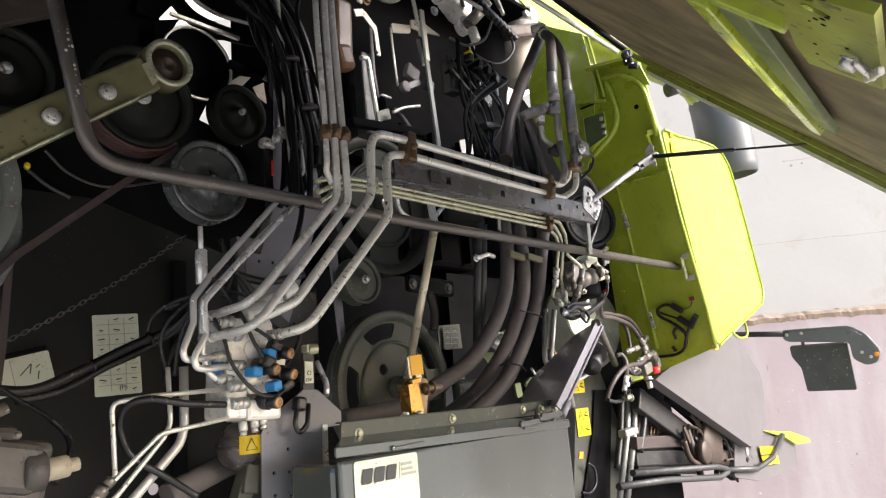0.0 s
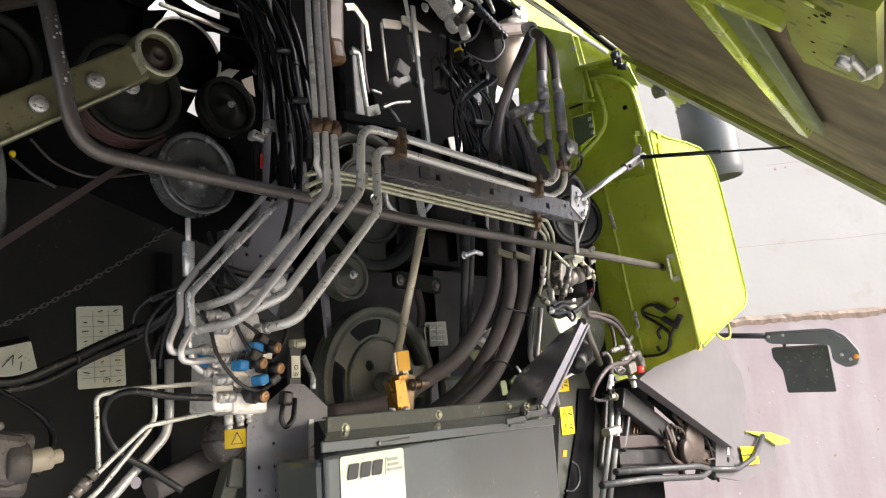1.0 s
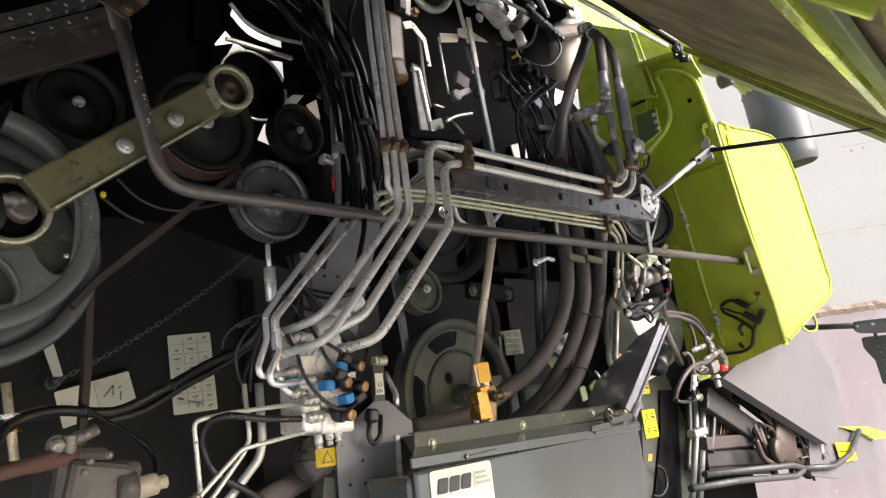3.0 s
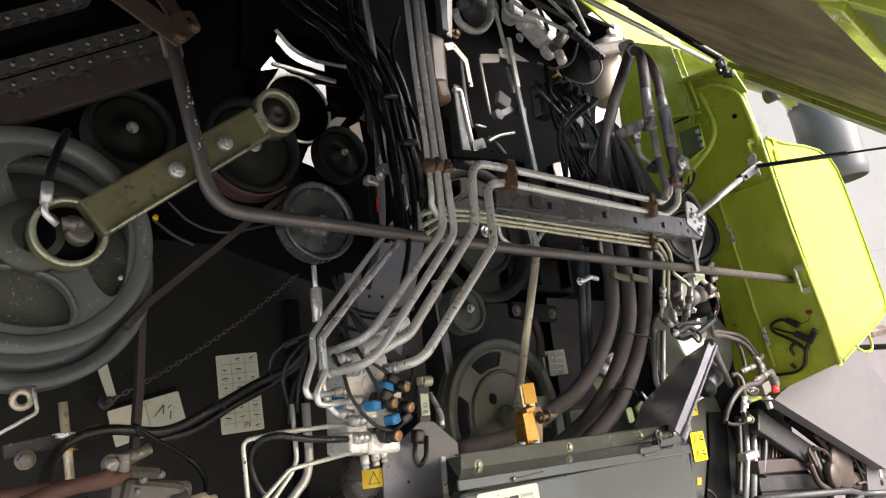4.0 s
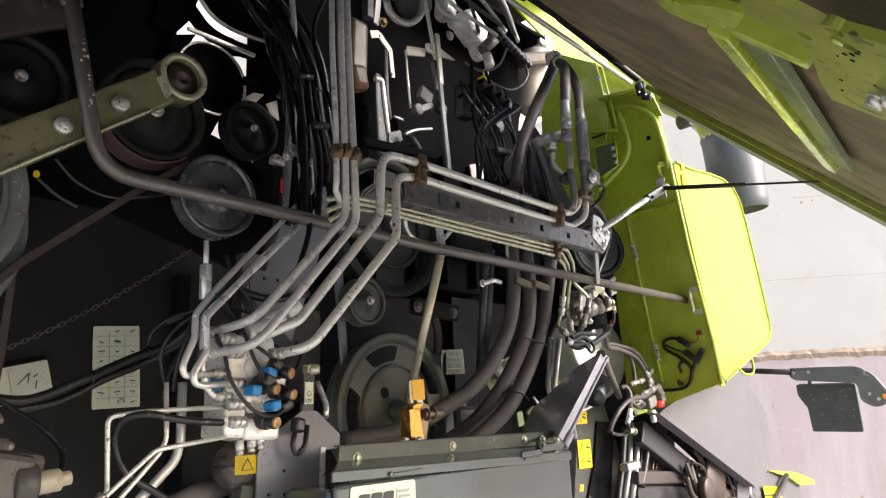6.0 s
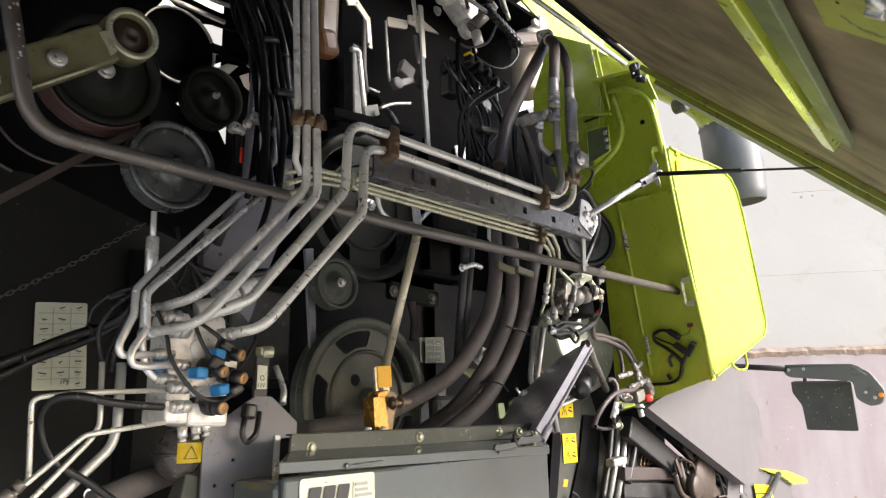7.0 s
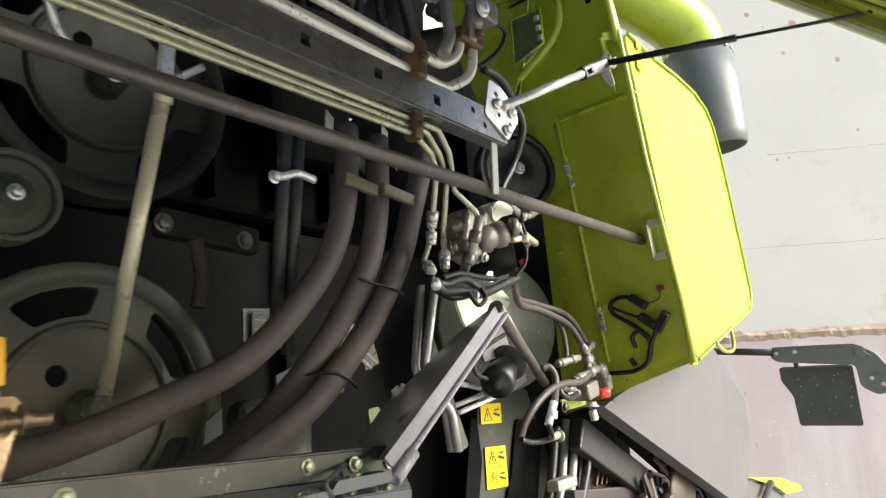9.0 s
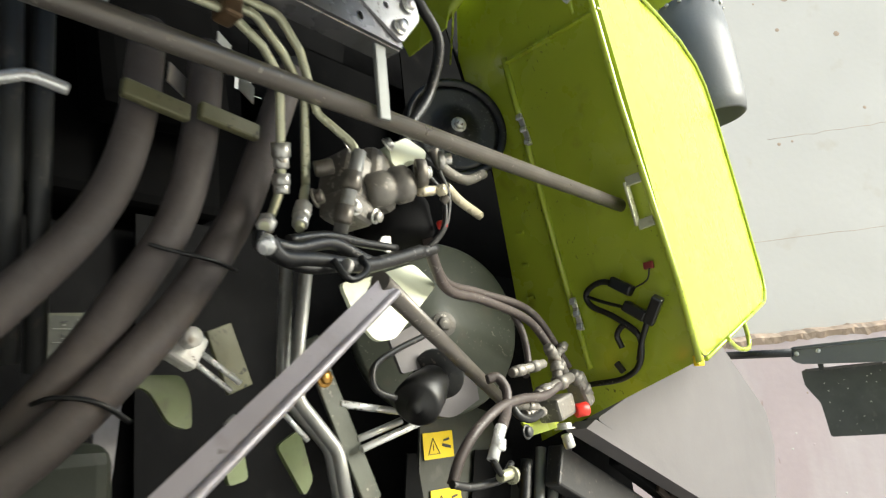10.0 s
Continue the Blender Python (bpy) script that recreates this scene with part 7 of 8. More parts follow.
part("red_cap", drum((2.571, 1.280, 1.674), (0.8, -0.6, 0.1), 0.013, 0.026), RED, hv, "red protective cap")
part("tip", join(drum((2.528, 1.280, 1.635), (0.2, -0.1, -1), 0.010, 0.025), hexbolt((2.526, 1.280, 1.643), (0, 0, 1), 0.014, 0.012)), ZINC, hv)
part("bolt", hexbolt((2.463, 1.320, 1.646), FRONT, 0.010, 0.01), DARK, hv)
for pts, r in (([(2.105, 1.198, 1.905), (2.201, 1.250, 1.866), (2.344, 1.290, 1.868), (2.50, 1.308, 1.845), (2.565, 1.305, 1.785)], 0.0095),
               ([(2.115, 1.205, 1.918), (2.210, 1.260, 1.880), (2.350, 1.302, 1.884), (2.53, 1.318, 1.864), (2.625, 1.312, 1.760)], 0.009),
               ([(2.465, 1.320, 1.865), (2.492, 1.320, 1.824), (2.498, 1.320, 1.771), (2.468, 1.310, 1.744)], 0.008),
               ([(2.535, 1.270, 1.731), (2.446, 1.260, 1.703), (2.362, 1.250, 1.698), (2.284, 1.240, 1.685), (2.223, 1.240, 1.656), (2.190, 1.250, 1.620), (2.177, 1.260, 1.584)], 0.0095),
               ([(2.300, 1.270, 1.732), (2.314, 1.260, 1.734), (2.320, 1.250, 1.713), (2.301, 1.240, 1.682), (2.241, 1.210, 1.653)], 0.0095),
               ([(2.338, 1.260, 1.701), (2.345, 1.250, 1.673), (2.379, 1.250, 1.665), (2.427, 1.260, 1.675)], 0.0075),
               ([(2.212, 1.210, 1.614), (2.244, 1.220, 1.590), (2.282, 1.230, 1.603)], 0.006),
               ([(2.154, 1.240, 1.587), (2.196, 1.240, 1.579), (2.256, 1.240, 1.581), (2.303, 1.240, 1.587)], 0.007)):
    part("hose", cable(pts, r * 0.85, 10), LINE if r > 0.0078 else RUBBER, hv)
part("sleeve", pipe([(2.241, 1.210, 1.657), (2.211, 1.210, 1.612)], 0.0085), CHROME, hv)
part("sleeve_hex", hexbolt((2.228, 1.208, 1.639), (-0.2, 0, -1), 0.0115, 0.016, False), CHROME, hv)
part("drain_cock", join(drum((2.237, 1.220, 1.587), (1, 0, 0.1), 0.008, 0.03), hexbolt((2.264, 1.220, 1.587), (1, 0, 0.1), 0.010, 0.012)), OLIVE, hv)
# plug leads lying on the hood flange
pl_ = thing("plug_leads", (2.703, 1.238, 1.833), "black plug leads hanging on the lime hood flange", "cable")
for pts, r in (([(2.673, 1.180, 1.895), (2.676, 1.236, 1.921), (2.688, 1.281, 1.910), (2.696, 1.280, 1.883), (2.697, 1.233, 1.850), (2.702, 1.191, 1.806), (2.721, 1.208, 1.753), (2.737, 1.257, 1.730), (2.754, 1.339, 1.729), (2.756, 1.390, 1.725)], 0.006),
               ([(2.686, 1.196, 1.860), (2.690, 1.248, 1.883), (2.691, 1.282, 1.901)], 0.0035), ([(2.716, 1.237, 1.789), (2.708, 1.239, 1.816), (2.699, 1.214, 1.830), (2.701, 1.189, 1.805)], 0.006), ([(2.686, 1.157, 1.834), (2.704, 1.187, 1.794), (2.718, 1.206, 1.760)], 0.006),
               ([(2.653, 1.123, 1.920), (2.662, 1.136, 1.901), (2.671, 1.168, 1.893)], 0.0015)):
    part("lead", cable(pts, r), RUBBER, pl_)
for a, b in (((2.669, 1.214, 1.917), (2.669, 1.173, 1.887)), ((2.681, 1.200, 1.867), (2.683, 1.160, 1.834)), ((2.666, 1.121, 1.865), (2.686, 1.159, 1.823))):
    part("plug", bar(a, b, 0.022, 0.02, up=(0, 1, 0), bevel=0.004), PLASTIC, pl_)
part("clip", bar((2.728, 1.261, 1.763), (2.732, 1.250, 1.742), 0.012, 0.01, up=(0, 1, 0)), PLASTIC, pl_)
part("red_clip", block((2.662, 1.127, 1.928), (0.008, 0.02, 0.014), bevel=0.002), mat("dark_red", (0.2, 0.02, 0.02), 0.4), pl_, "small dark red clip")

# ---- frame, pipes and radiator clutter below the hood ----
fp = thing("standing_pipes", (2.712, 1.500, 1.389), "bright steel pipes standing in a grey clamp below the hood", "pipe")
for pts in ([(2.772, 1.500, 1.610), (2.715, 1.500, 1.433), (2.588, 1.500, 1.191)], [(2.811, 1.490, 1.607), (2.752, 1.490, 1.429), (2.629, 1.490, 1.185)]):
    part("pipe", pipe(pts, 0.012, 0.1), DULL, fp)
part("hose", cable([(2.827, 1.470, 1.605), (2.818, 1.470, 1.491), (2.747, 1.470, 1.363)], 0.013), RUBBER, fp)
part("hose", cable([(2.710, 1.500, 1.590), (2.667, 1.500, 1.459), (2.602, 1.500, 1.315)], 0.013), RUBBER, fp)
part("clamp", block((2.655, 1.460, 1.448), (0.10, 0.04, 0.03), (0, -4, 0), 0.006), DULL, fp)
CHASSIS = mat("dark_chassis_paint", (0.020, 0.0195, 0.020), 0.5, size=6, dirt=(0.055, 0.048, 0.042), dirt_amount=0.35, specks=(0.12, 0.10, 0.085), speck_size=120, speck_amount=0.3)
ch = thing("rear_chassis", (3.2, 1.5, 1.0), "dark grey rear chassis with slanting beams and tubes", "chassis")
part("beam", bar((2.750, 1.460, 1.574), (3.636, 1.460, 1.176), 0.09, 0.04, bevel=0.006), CHASSIS, ch)
part("beam", bar((2.987, 1.440, 1.567), (3.691, 1.440, 1.223), 0.035, 0.03, bevel=0.005), BLACK, ch)
part("plate", plate([(2.853, 1.500, 1.583), (3.161, 1.500, 1.368), (3.341, 1.500, 1.200), (2.765, 1.500, 1.273)], 0.006, away=(0, 1, 0)), mat("brown_black_steel", (0.025, 0.02, 0.02), 0.5, dirt=(0.06, 0.045, 0.035)), ch)
for k in range(8):
    part("louvre", bar((2.908, 1.490, 1.457), (2.886, 1.490, 1.417), 0.008, 0.012, up=(1, 0, 0)) if k == 0 else bar(Vector((2.908, 1.490, 1.457)) + Vector((0.03 * k, 0, 0.0)), Vector((2.886, 1.490, 1.417)) + Vector((0.03 * k, 0, 0)), 0.008, 0.012, up=(1, 0, 0)), CLAMP, ch)
part("cross_beam", bar((2.715, 1.480, 1.399), (3.752, 1.480, 1.326), 0.05, 0.04, bevel=0.005), mat("red_brown_steel", (0.04, 0.027, 0.026), 0.55, dirt=(0.08, 0.055, 0.045), dirt_amount=0.3), ch)
part("cross_beam", bar((2.736, 1.500, 1.338), (3.767, 1.500, 1.239), 0.06, 0.04, bevel=0.005), CHASSIS, ch)
part("hub", join(drum((3.308, 1.450, 1.341), (0, -1, 0), 0.10, 0.05), drum((3.153, 1.400, 1.319), (0, -1, 0), 0.05, 0.03)), BROWN, ch, "dusty hub casting")
part("hook_arm", cable([(3.004, 1.400, 1.381), (3.057, 1.400, 1.294), (3.245, 1.400, 1.242)], 0.012), BROWN, ch)
part("upright", bar((3.693, 1.400, 1.370), (3.668, 1.400, 1.249), 0.03, 0.01, up=(1, 0, 0)), ZINC, ch)
for pts in ([(2.461, 1.420, 1.269), (2.802, 1.400, 1.248), (3.272, 1.380, 1.198), (3.389, 1.380, 1.215), (3.259, 1.380, 1.245), (2.576, 1.420, 1.302)], [(3.364, 1.380, 1.218), (3.717, 1.380, 1.180), (3.927, 1.370, 1.209), (4.124, 1.370, 1.303)]):
    part("tube", pipe(pts, 0.0135, 0.05), DARK, ch)
part("bracket_casting", block((3.441, 1.450, 1.269), (0.2, 0.06, 0.08), (0, 15, 0), 0.02), BROWN, ch)
part("bracket_casting", block((3.646, 1.440, 1.321), (0.08, 0.05, 0.1), (0, 30, 0), 0.02), BROWN, ch)
part("stay_pipe", pipe([(3.090, 1.420, 1.421), (3.164, 1.420, 1.223)], 0.015), BROWN, ch)
part("stay_pipe", pipe([(3.449, 1.420, 1.391), (3.328, 1.420, 1.202)], 0.012), BROWN, ch)

rnd = random.Random(9)
for k in range(26):
    q = Vector((3.045, 1.430, 1.390)).lerp(Vector((3.746, 1.430, 1.189)), rnd.random()) + Vector((0, rnd.uniform(-0.02, 0.02), rnd.uniform(-0.04, 0.12)))
    if k % 3 == 0:
        part("fitting", hexbolt(q, (rnd.uniform(-1, 1), -1, rnd.uniform(-0.5, 0.5)), rnd.uniform(0.010, 0.02), 0.02), BROWN if k % 2 else CHASSIS, ch)
    elif k % 3 == 1:
        part("line", cable([q, q + Vector((rnd.uniform(0.03, 0.12), -0.01, rnd.uniform(-0.08, 0.02))), q + Vector((rnd.uniform(0.1, 0.2), 0, rnd.uniform(-0.16, -0.05)))], 0.006, 7, 5), RUBBER if k % 2 else BROWN, ch)
    else:
        part("bracket", bar(q, q + Vector((rnd.uniform(0.04, 0.1), 0, rnd.uniform(-0.08, 0.03))), 0.02, 0.008), BROWN if k % 2 else BROWN, ch)
fe = thing("rear_fender", (3.4, 1.35, 1.3), "smooth grey rear fender panel", "fender")
FO = [(2.789, 1.360, 1.658), (3.445, 1.360, 1.835), (3.630, 1.360, 1.842), (3.917, 1.360, 1.635), (3.927, 1.360, 1.519), (3.817, 1.360, 1.344), (3.748, 1.360, 1.283), (3.521, 1.360, 1.357)]
part("panel", plate(rounded(FO, 0.02), 0.03, away=(0, 1, 0)), FENDER, fe)
part("lower_lip", plate([(2.759, 1.345, 1.657), (3.551, 1.345, 1.354), (3.687, 1.345, 1.294), (3.596, 1.345, 1.293), (2.715, 1.345, 1.641)], 0.05, away=(0, 1, 0)), FENDER, fe)
part("screw", drum((3.485, 1.360, 1.816), FRONT, 0.014, 0.01), CHROME, fe)
tl = thing("tail_corner", (4.2, 1.38, 1.2), "grey tail corner with a lime edge and yellow warning label", "fender")
part("panel", plate(rounded([(3.561, 1.400, 1.368), (4.388, 1.400, 1.265), (4.372, 1.400, 1.115), (3.818, 1.400, 1.108), (3.477, 1.400, 1.171)], 0.03), 0.02, away=(0, 1, 0)), FENDER, tl)
part("lime_edge", plate(rounded([(3.877, 1.380, 1.348), (4.297, 1.380, 1.306), (4.584, 1.380, 1.244), (4.602, 1.380, 1.220), (4.352, 1.380, 1.232), (4.208, 1.380, 1.281)], 0.015), 0.05, away=(0, 1, 0)), LIME, tl)
part("label_sheet", plate([(3.809, 1.385, 1.277), (4.030, 1.385, 1.255), (4.054, 1.385, 1.167), (3.827, 1.385, 1.183)], 0.003, away=(0, 1, 0)), YELLOW, tl)
part("rule", bar((3.790, 1.380, 1.235), (4.047, 1.380, 1.216), 0.006, 0.002, bevel=0), INK, tl)

# ---- rear lamp arm ----
LAMP = mat("weathered_grey_plastic", (0.145, 0.148, 0.152), 0.5, size=8, var=0.12, dirt=(0.2, 0.2, 0.2), dirt_amount=0.2)
BOARD = mat("dusty_black_board", (0.066, 0.070, 0.068), 0.55, size=9, dirt=(0.11, 0.11, 0.105), dirt_amount=0.35)
la = thing("lamp_arm", (4.5, 1.40, 1.836), "dark grey folding arm with a hanging board and amber reflector", "lamp arm")
LX = 4.50
part("shaft", pipe([(LX + 0.02, 1.80, 1.890), (LX, 1.58, 1.866), (LX, 1.39, 1.845)], 0.017, 0.2), RUBBER, la)
ARM_YZ = [(1.402, 1.868), (1.286, 1.864), (1.05, 1.852), (0.975, 1.803), (0.916, 1.702), (0.935, 1.643), (0.992, 1.627), (1.054, 1.668), (1.058, 1.760), (1.374, 1.797), (1.402, 1.819)]
part("arm", plate(rounded([(LX, y, z) for y, z in ARM_YZ], 0.022), 0.05, away=(1, 0, 0)), LAMP, la)
part("arm_rib", pipe([(LX - 0.002, 1.385, 1.857), (LX - 0.002, 1.06, 1.842), (LX - 0.002, 0.99, 1.79)], 0.004, 0.04, 8), LAMP, la)
for y, z, r in ((1.035, 1.815, 0.026), (0.985, 1.688, 0.034)):
    part("pivot", drum((LX, y, z), (-1, 0, 0), r, 0.004, 24), LAMP, la)
for y, z in ((1.375, 1.838), (1.295, 1.838), (1.005, 1.700), (0.965, 1.672)):
    part("bolt", hexbolt((LX - 0.003, y, z), (-1, 0, 0), 0.007, 0.007), ZINC, la)
BOARD_YZ = [(1.390, 1.774), (1.083, 1.762), (1.080, 1.500), (1.336, 1.508), (1.345, 1.640), (1.388, 1.712)]
bd = part("board", plate(rounded([(LX + 0.06, y, z) for y, z in BOARD_YZ], 0.012), 0.02, away=(1, 0, 0)), BOARD, la)
part("board_rim", bar((LX + 0.053, 1.372, 1.772), (LX + 0.053, 1.095, 1.762), 0.010, 0.012), FENDER, bd)
rnd = random.Random(5)
for k in range(22):
    part("speck", drum((LX + 0.0595, rnd.uniform(1.10, 1.32), rnd.uniform(1.52, 1.74)), (-1, 0, 0), rnd.uniform(0.0016, 0.0032), 0.001, 8), WHITE, bd)
part("hanger", bar((LX + 0.05, 1.31, 1.80), (LX + 0.05, 1.31, 1.765), 0.02, 0.01, up=(0, 1, 0)), BOARD, bd)
part("reflector", drum((LX - 0.004, 0.937, 1.683), (-1, -0.25, 0), 0.013, 0.014), ORANGE, la, "amber reflector")

# ---- unloading spout above the wall ----
au = thing("unloading_spout", (4.15, 1.35, 2.7), "lime unloading pipe ending in a dark rubber spout", "spout")
part("pipe", sweep(bmesh.new(), flow([(2.80, 2.3, 3.70), (3.28, 1.86, 3.56), (3.66, 1.58, 3.44), (3.90, 1.42, 3.31), (3.995, 1.375, 3.16)], 6), 0.138, 28), LIME, au)
part("spout", lathe(bmesh.new(), (3.99, 1.378, 3.175), (0.10, -0.03, -1), [(0.13, 0), (0.148, 0.0), (0.150, 0.2), (0.142, 0.40), (0.132, 0.45), (0.124, 0.455), (0.13, 0.1)], 40), SPOUT, au)
for k in range(20):
    a = k * 2 * math.pi / 20
    part("rivet", drum(Vector((3.993, 1.377, 3.150)) + Vector((math.cos(a) * 0.147, math.sin(a) * 0.147, 0)), (math.cos(a), math.sin(a), 0), 0.008, 0.008, 8), ZINC, au)

# ---- deep behind the brace: lime levers, pale plate and stays ----
dv = thing("straw_walker_gear", (1.889, 1.500, 1.744), "green levers and bright stays deep behind the brace", "linkage")
part("pale_plate", plate([(1.750, 1.600, 1.868), (1.860, 1.600, 1.876), (1.866, 1.600, 1.795), (1.753, 1.600, 1.792)], 0.006, away=(0, 1, 0)), mat("dusty_pale_green", (0.10, 0.108, 0.068), 0.5, size=9, dirt=(0.10, 0.10, 0.06), dirt_amount=0.5), dv)
for k in range(7):
    part("grime_mark", drum((1.765 + 0.013 * k, 1.5995, 1.835 + 0.018 * math.sin(2.3 * k)), FRONT, 0.002 + 0.0012 * (k % 3), 0.001, 7), GRIME, dv)
part("lever", plate(rounded([(1.828, 1.500, 1.758), (1.855, 1.500, 1.771), (1.908, 1.500, 1.771), (1.921, 1.500, 1.743), (1.922, 1.500, 1.695), (1.889, 1.500, 1.704), (1.859, 1.500, 1.752)], 0.012), 0.008, away=(0, 1, 0)), LEVER, dv, "green lever plate")
part("lever", plate(rounded([(1.938, 1.450, 1.662), (1.969, 1.450, 1.667), (1.976, 1.450, 1.622), (1.945, 1.450, 1.616)], 0.008), 0.008, away=(0, 1, 0)), LEVER, dv)
part("lever", plate(rounded([(2.062, 1.500, 1.664), (2.106, 1.500, 1.687), (2.128, 1.500, 1.608), (2.110, 1.500, 1.585)], 0.01), 0.008, away=(0, 1, 0)), LEVER, dv)
part("pale_bar", bar((1.965, 1.500, 1.841), (2.000, 1.500, 1.749), 0.045, 0.008, up=(1, 0, 0)), ARM, dv)
for a, b in (((1.900, 1.460, 1.805), (1.974, 1.460, 1.754)), ((1.882, 1.460, 1.797), (1.958, 1.460, 1.743)), ((2.037, 1.450, 1.710), (2.081, 1.450, 1.667))):
    part("stay", pipe([a, b], 0.004), CHROME, dv)
part("joint", join(block((1.893, 1.470, 1.804), (0.05, 0.03, 0.05), (0, 30, 0), 0.006), drum((1.886, 1.450, 1.812), FRONT, 0.014, 0.02)), ALLOY, dv)
part("grey_strip", plate([(1.831, 1.600, 1.738), (1.873, 1.600, 1.756), (1.856, 1.600, 1.620), (1.834, 1.600, 1.620)], 0.006, away=(0, 1, 0)), PLUM, dv)
part("foot_block", block((1.704, 1.450, 1.626), (0.16, 0.06, 0.12), (0, 0, 0), 0.03, 3), CAST, dv)

# ---- engine bay: brackets, rods, cables and hoses above the rail ----
col = thing("bay_upright", (0.970, 1.450, 2.400), "black sheet upright between drive side and engine bay", "frame")
part("sheet", plate([(1.011, 1.420, 2.882), (1.288, 1.420, 2.999), (1.275, 1.420, 2.374), (1.084, 1.420, 2.288), (1.006, 1.420, 2.412)], 0.006, away=(0, 1, 0)), BAY_SHADE, col)
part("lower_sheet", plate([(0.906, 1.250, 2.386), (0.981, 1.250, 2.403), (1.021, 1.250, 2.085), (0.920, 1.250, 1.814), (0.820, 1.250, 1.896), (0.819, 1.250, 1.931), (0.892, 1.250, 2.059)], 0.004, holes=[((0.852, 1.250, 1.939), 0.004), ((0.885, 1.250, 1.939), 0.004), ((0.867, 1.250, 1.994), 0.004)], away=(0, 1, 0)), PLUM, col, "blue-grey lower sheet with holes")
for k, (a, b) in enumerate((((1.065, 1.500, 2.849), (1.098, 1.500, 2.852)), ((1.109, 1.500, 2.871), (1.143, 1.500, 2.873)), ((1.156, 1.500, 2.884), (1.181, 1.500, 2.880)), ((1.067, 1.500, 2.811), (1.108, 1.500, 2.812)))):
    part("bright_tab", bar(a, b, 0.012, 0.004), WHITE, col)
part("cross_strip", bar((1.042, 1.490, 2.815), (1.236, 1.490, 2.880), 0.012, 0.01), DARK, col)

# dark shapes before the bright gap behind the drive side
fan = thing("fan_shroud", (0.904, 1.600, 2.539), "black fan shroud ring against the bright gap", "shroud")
part("ring", lathe(bmesh.new(), (0.905, 1.600, 2.529), FRONT, [(0.0, 0), (0.088, 0), (0.094, 0.012), (0.098, 0.012), (0.098, -0.04), (0, -0.04)], 48), BAY_SHADE, fan)
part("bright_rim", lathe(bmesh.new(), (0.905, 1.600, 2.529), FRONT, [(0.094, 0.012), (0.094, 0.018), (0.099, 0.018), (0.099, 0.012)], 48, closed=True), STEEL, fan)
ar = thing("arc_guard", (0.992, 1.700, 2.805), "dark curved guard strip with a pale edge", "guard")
part("strip", sweep(bmesh.new(), flow([(0.883, 1.700, 2.786), (0.954, 1.700, 2.728), (1.066, 1.700, 2.716), (1.187, 1.700, 2.733)], 6), 0.02, 10), BAY_SHADE, ar)
# black sheet added to cover the upper part of the bright gap
part("gap_mask_back", plate([(0.910, 1.740, 2.894), (1.141, 1.740, 2.971), (1.130, 1.740, 2.794), (1.054, 1.740, 2.796), (0.991, 1.740, 2.816), (0.942, 1.740, 2.854)], 0.004, away=(0, 1, 0)), BAY_SHADE, ar)
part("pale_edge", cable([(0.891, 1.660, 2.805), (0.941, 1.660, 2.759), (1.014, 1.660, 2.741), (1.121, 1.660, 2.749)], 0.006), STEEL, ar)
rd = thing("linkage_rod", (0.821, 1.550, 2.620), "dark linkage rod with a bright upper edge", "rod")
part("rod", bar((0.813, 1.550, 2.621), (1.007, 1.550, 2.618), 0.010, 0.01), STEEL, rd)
part("rod_lower", pipe([(0.946, 1.500, 2.505), (1.061, 1.500, 2.509)], 0.012), BAY_SHADE, rd)
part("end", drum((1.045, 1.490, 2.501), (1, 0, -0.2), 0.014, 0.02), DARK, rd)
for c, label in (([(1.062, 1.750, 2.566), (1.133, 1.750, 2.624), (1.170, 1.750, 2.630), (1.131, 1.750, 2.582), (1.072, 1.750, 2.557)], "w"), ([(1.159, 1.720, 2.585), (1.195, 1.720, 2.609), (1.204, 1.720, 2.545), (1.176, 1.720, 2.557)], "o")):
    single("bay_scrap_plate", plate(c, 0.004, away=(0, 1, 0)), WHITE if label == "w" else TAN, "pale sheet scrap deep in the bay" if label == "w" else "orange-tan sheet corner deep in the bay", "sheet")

# black sheets added to narrow the bright gap
part("gap_mask", plate([(0.806, 1.680, 2.983), (1.066, 1.680, 3.096), (1.015, 1.680, 2.837), (0.912, 1.680, 2.822), (0.886, 1.680, 2.732), (0.847, 1.680, 2.676), (0.790, 1.680, 2.675)], 0.004, away=(0, 1, 0)), BAY_SHADE, fan)
part("gap_mask", plate([(1.050, 1.720, 3.113), (1.293, 1.720, 3.219), (1.257, 1.720, 2.783), (1.189, 1.720, 2.852), (1.134, 1.720, 2.875), (1.039, 1.720, 2.850)], 0.004, away=(0, 1, 0)), BAY_SHADE, fan)
part("blade", plate([(0.829, 1.660, 2.657), (0.896, 1.660, 2.685), (0.861, 1.660, 2.620), (0.825, 1.660, 2.592)], 0.004, away=(0, 1, 0)), BAY_SHADE, fan)
part("blade", plate([(0.966, 1.690, 2.736), (1.022, 1.690, 2.735), (1.098, 1.690, 2.703), (1.021, 1.690, 2.680)], 0.004, away=(0, 1, 0)), BAY_SHADE, fan)
part("blade", plate([(1.086, 1.690, 2.625), (1.125, 1.690, 2.617), (1.055, 1.690, 2.571), (1.017, 1.690, 2.553)], 0.004, away=(0, 1, 0)), BAY_SHADE, fan)
# another black sheet added over the gap's lower part
part("gap_mask", plate([(0.847, 1.620, 2.443), (0.960, 1.620, 2.463), (0.927, 1.620, 2.391), (1.038, 1.620, 2.365), (1.089, 1.620, 2.286), (0.876, 1.620, 2.261)], 0.004, away=(0, 1, 0)), BAY_SHADE, fan)
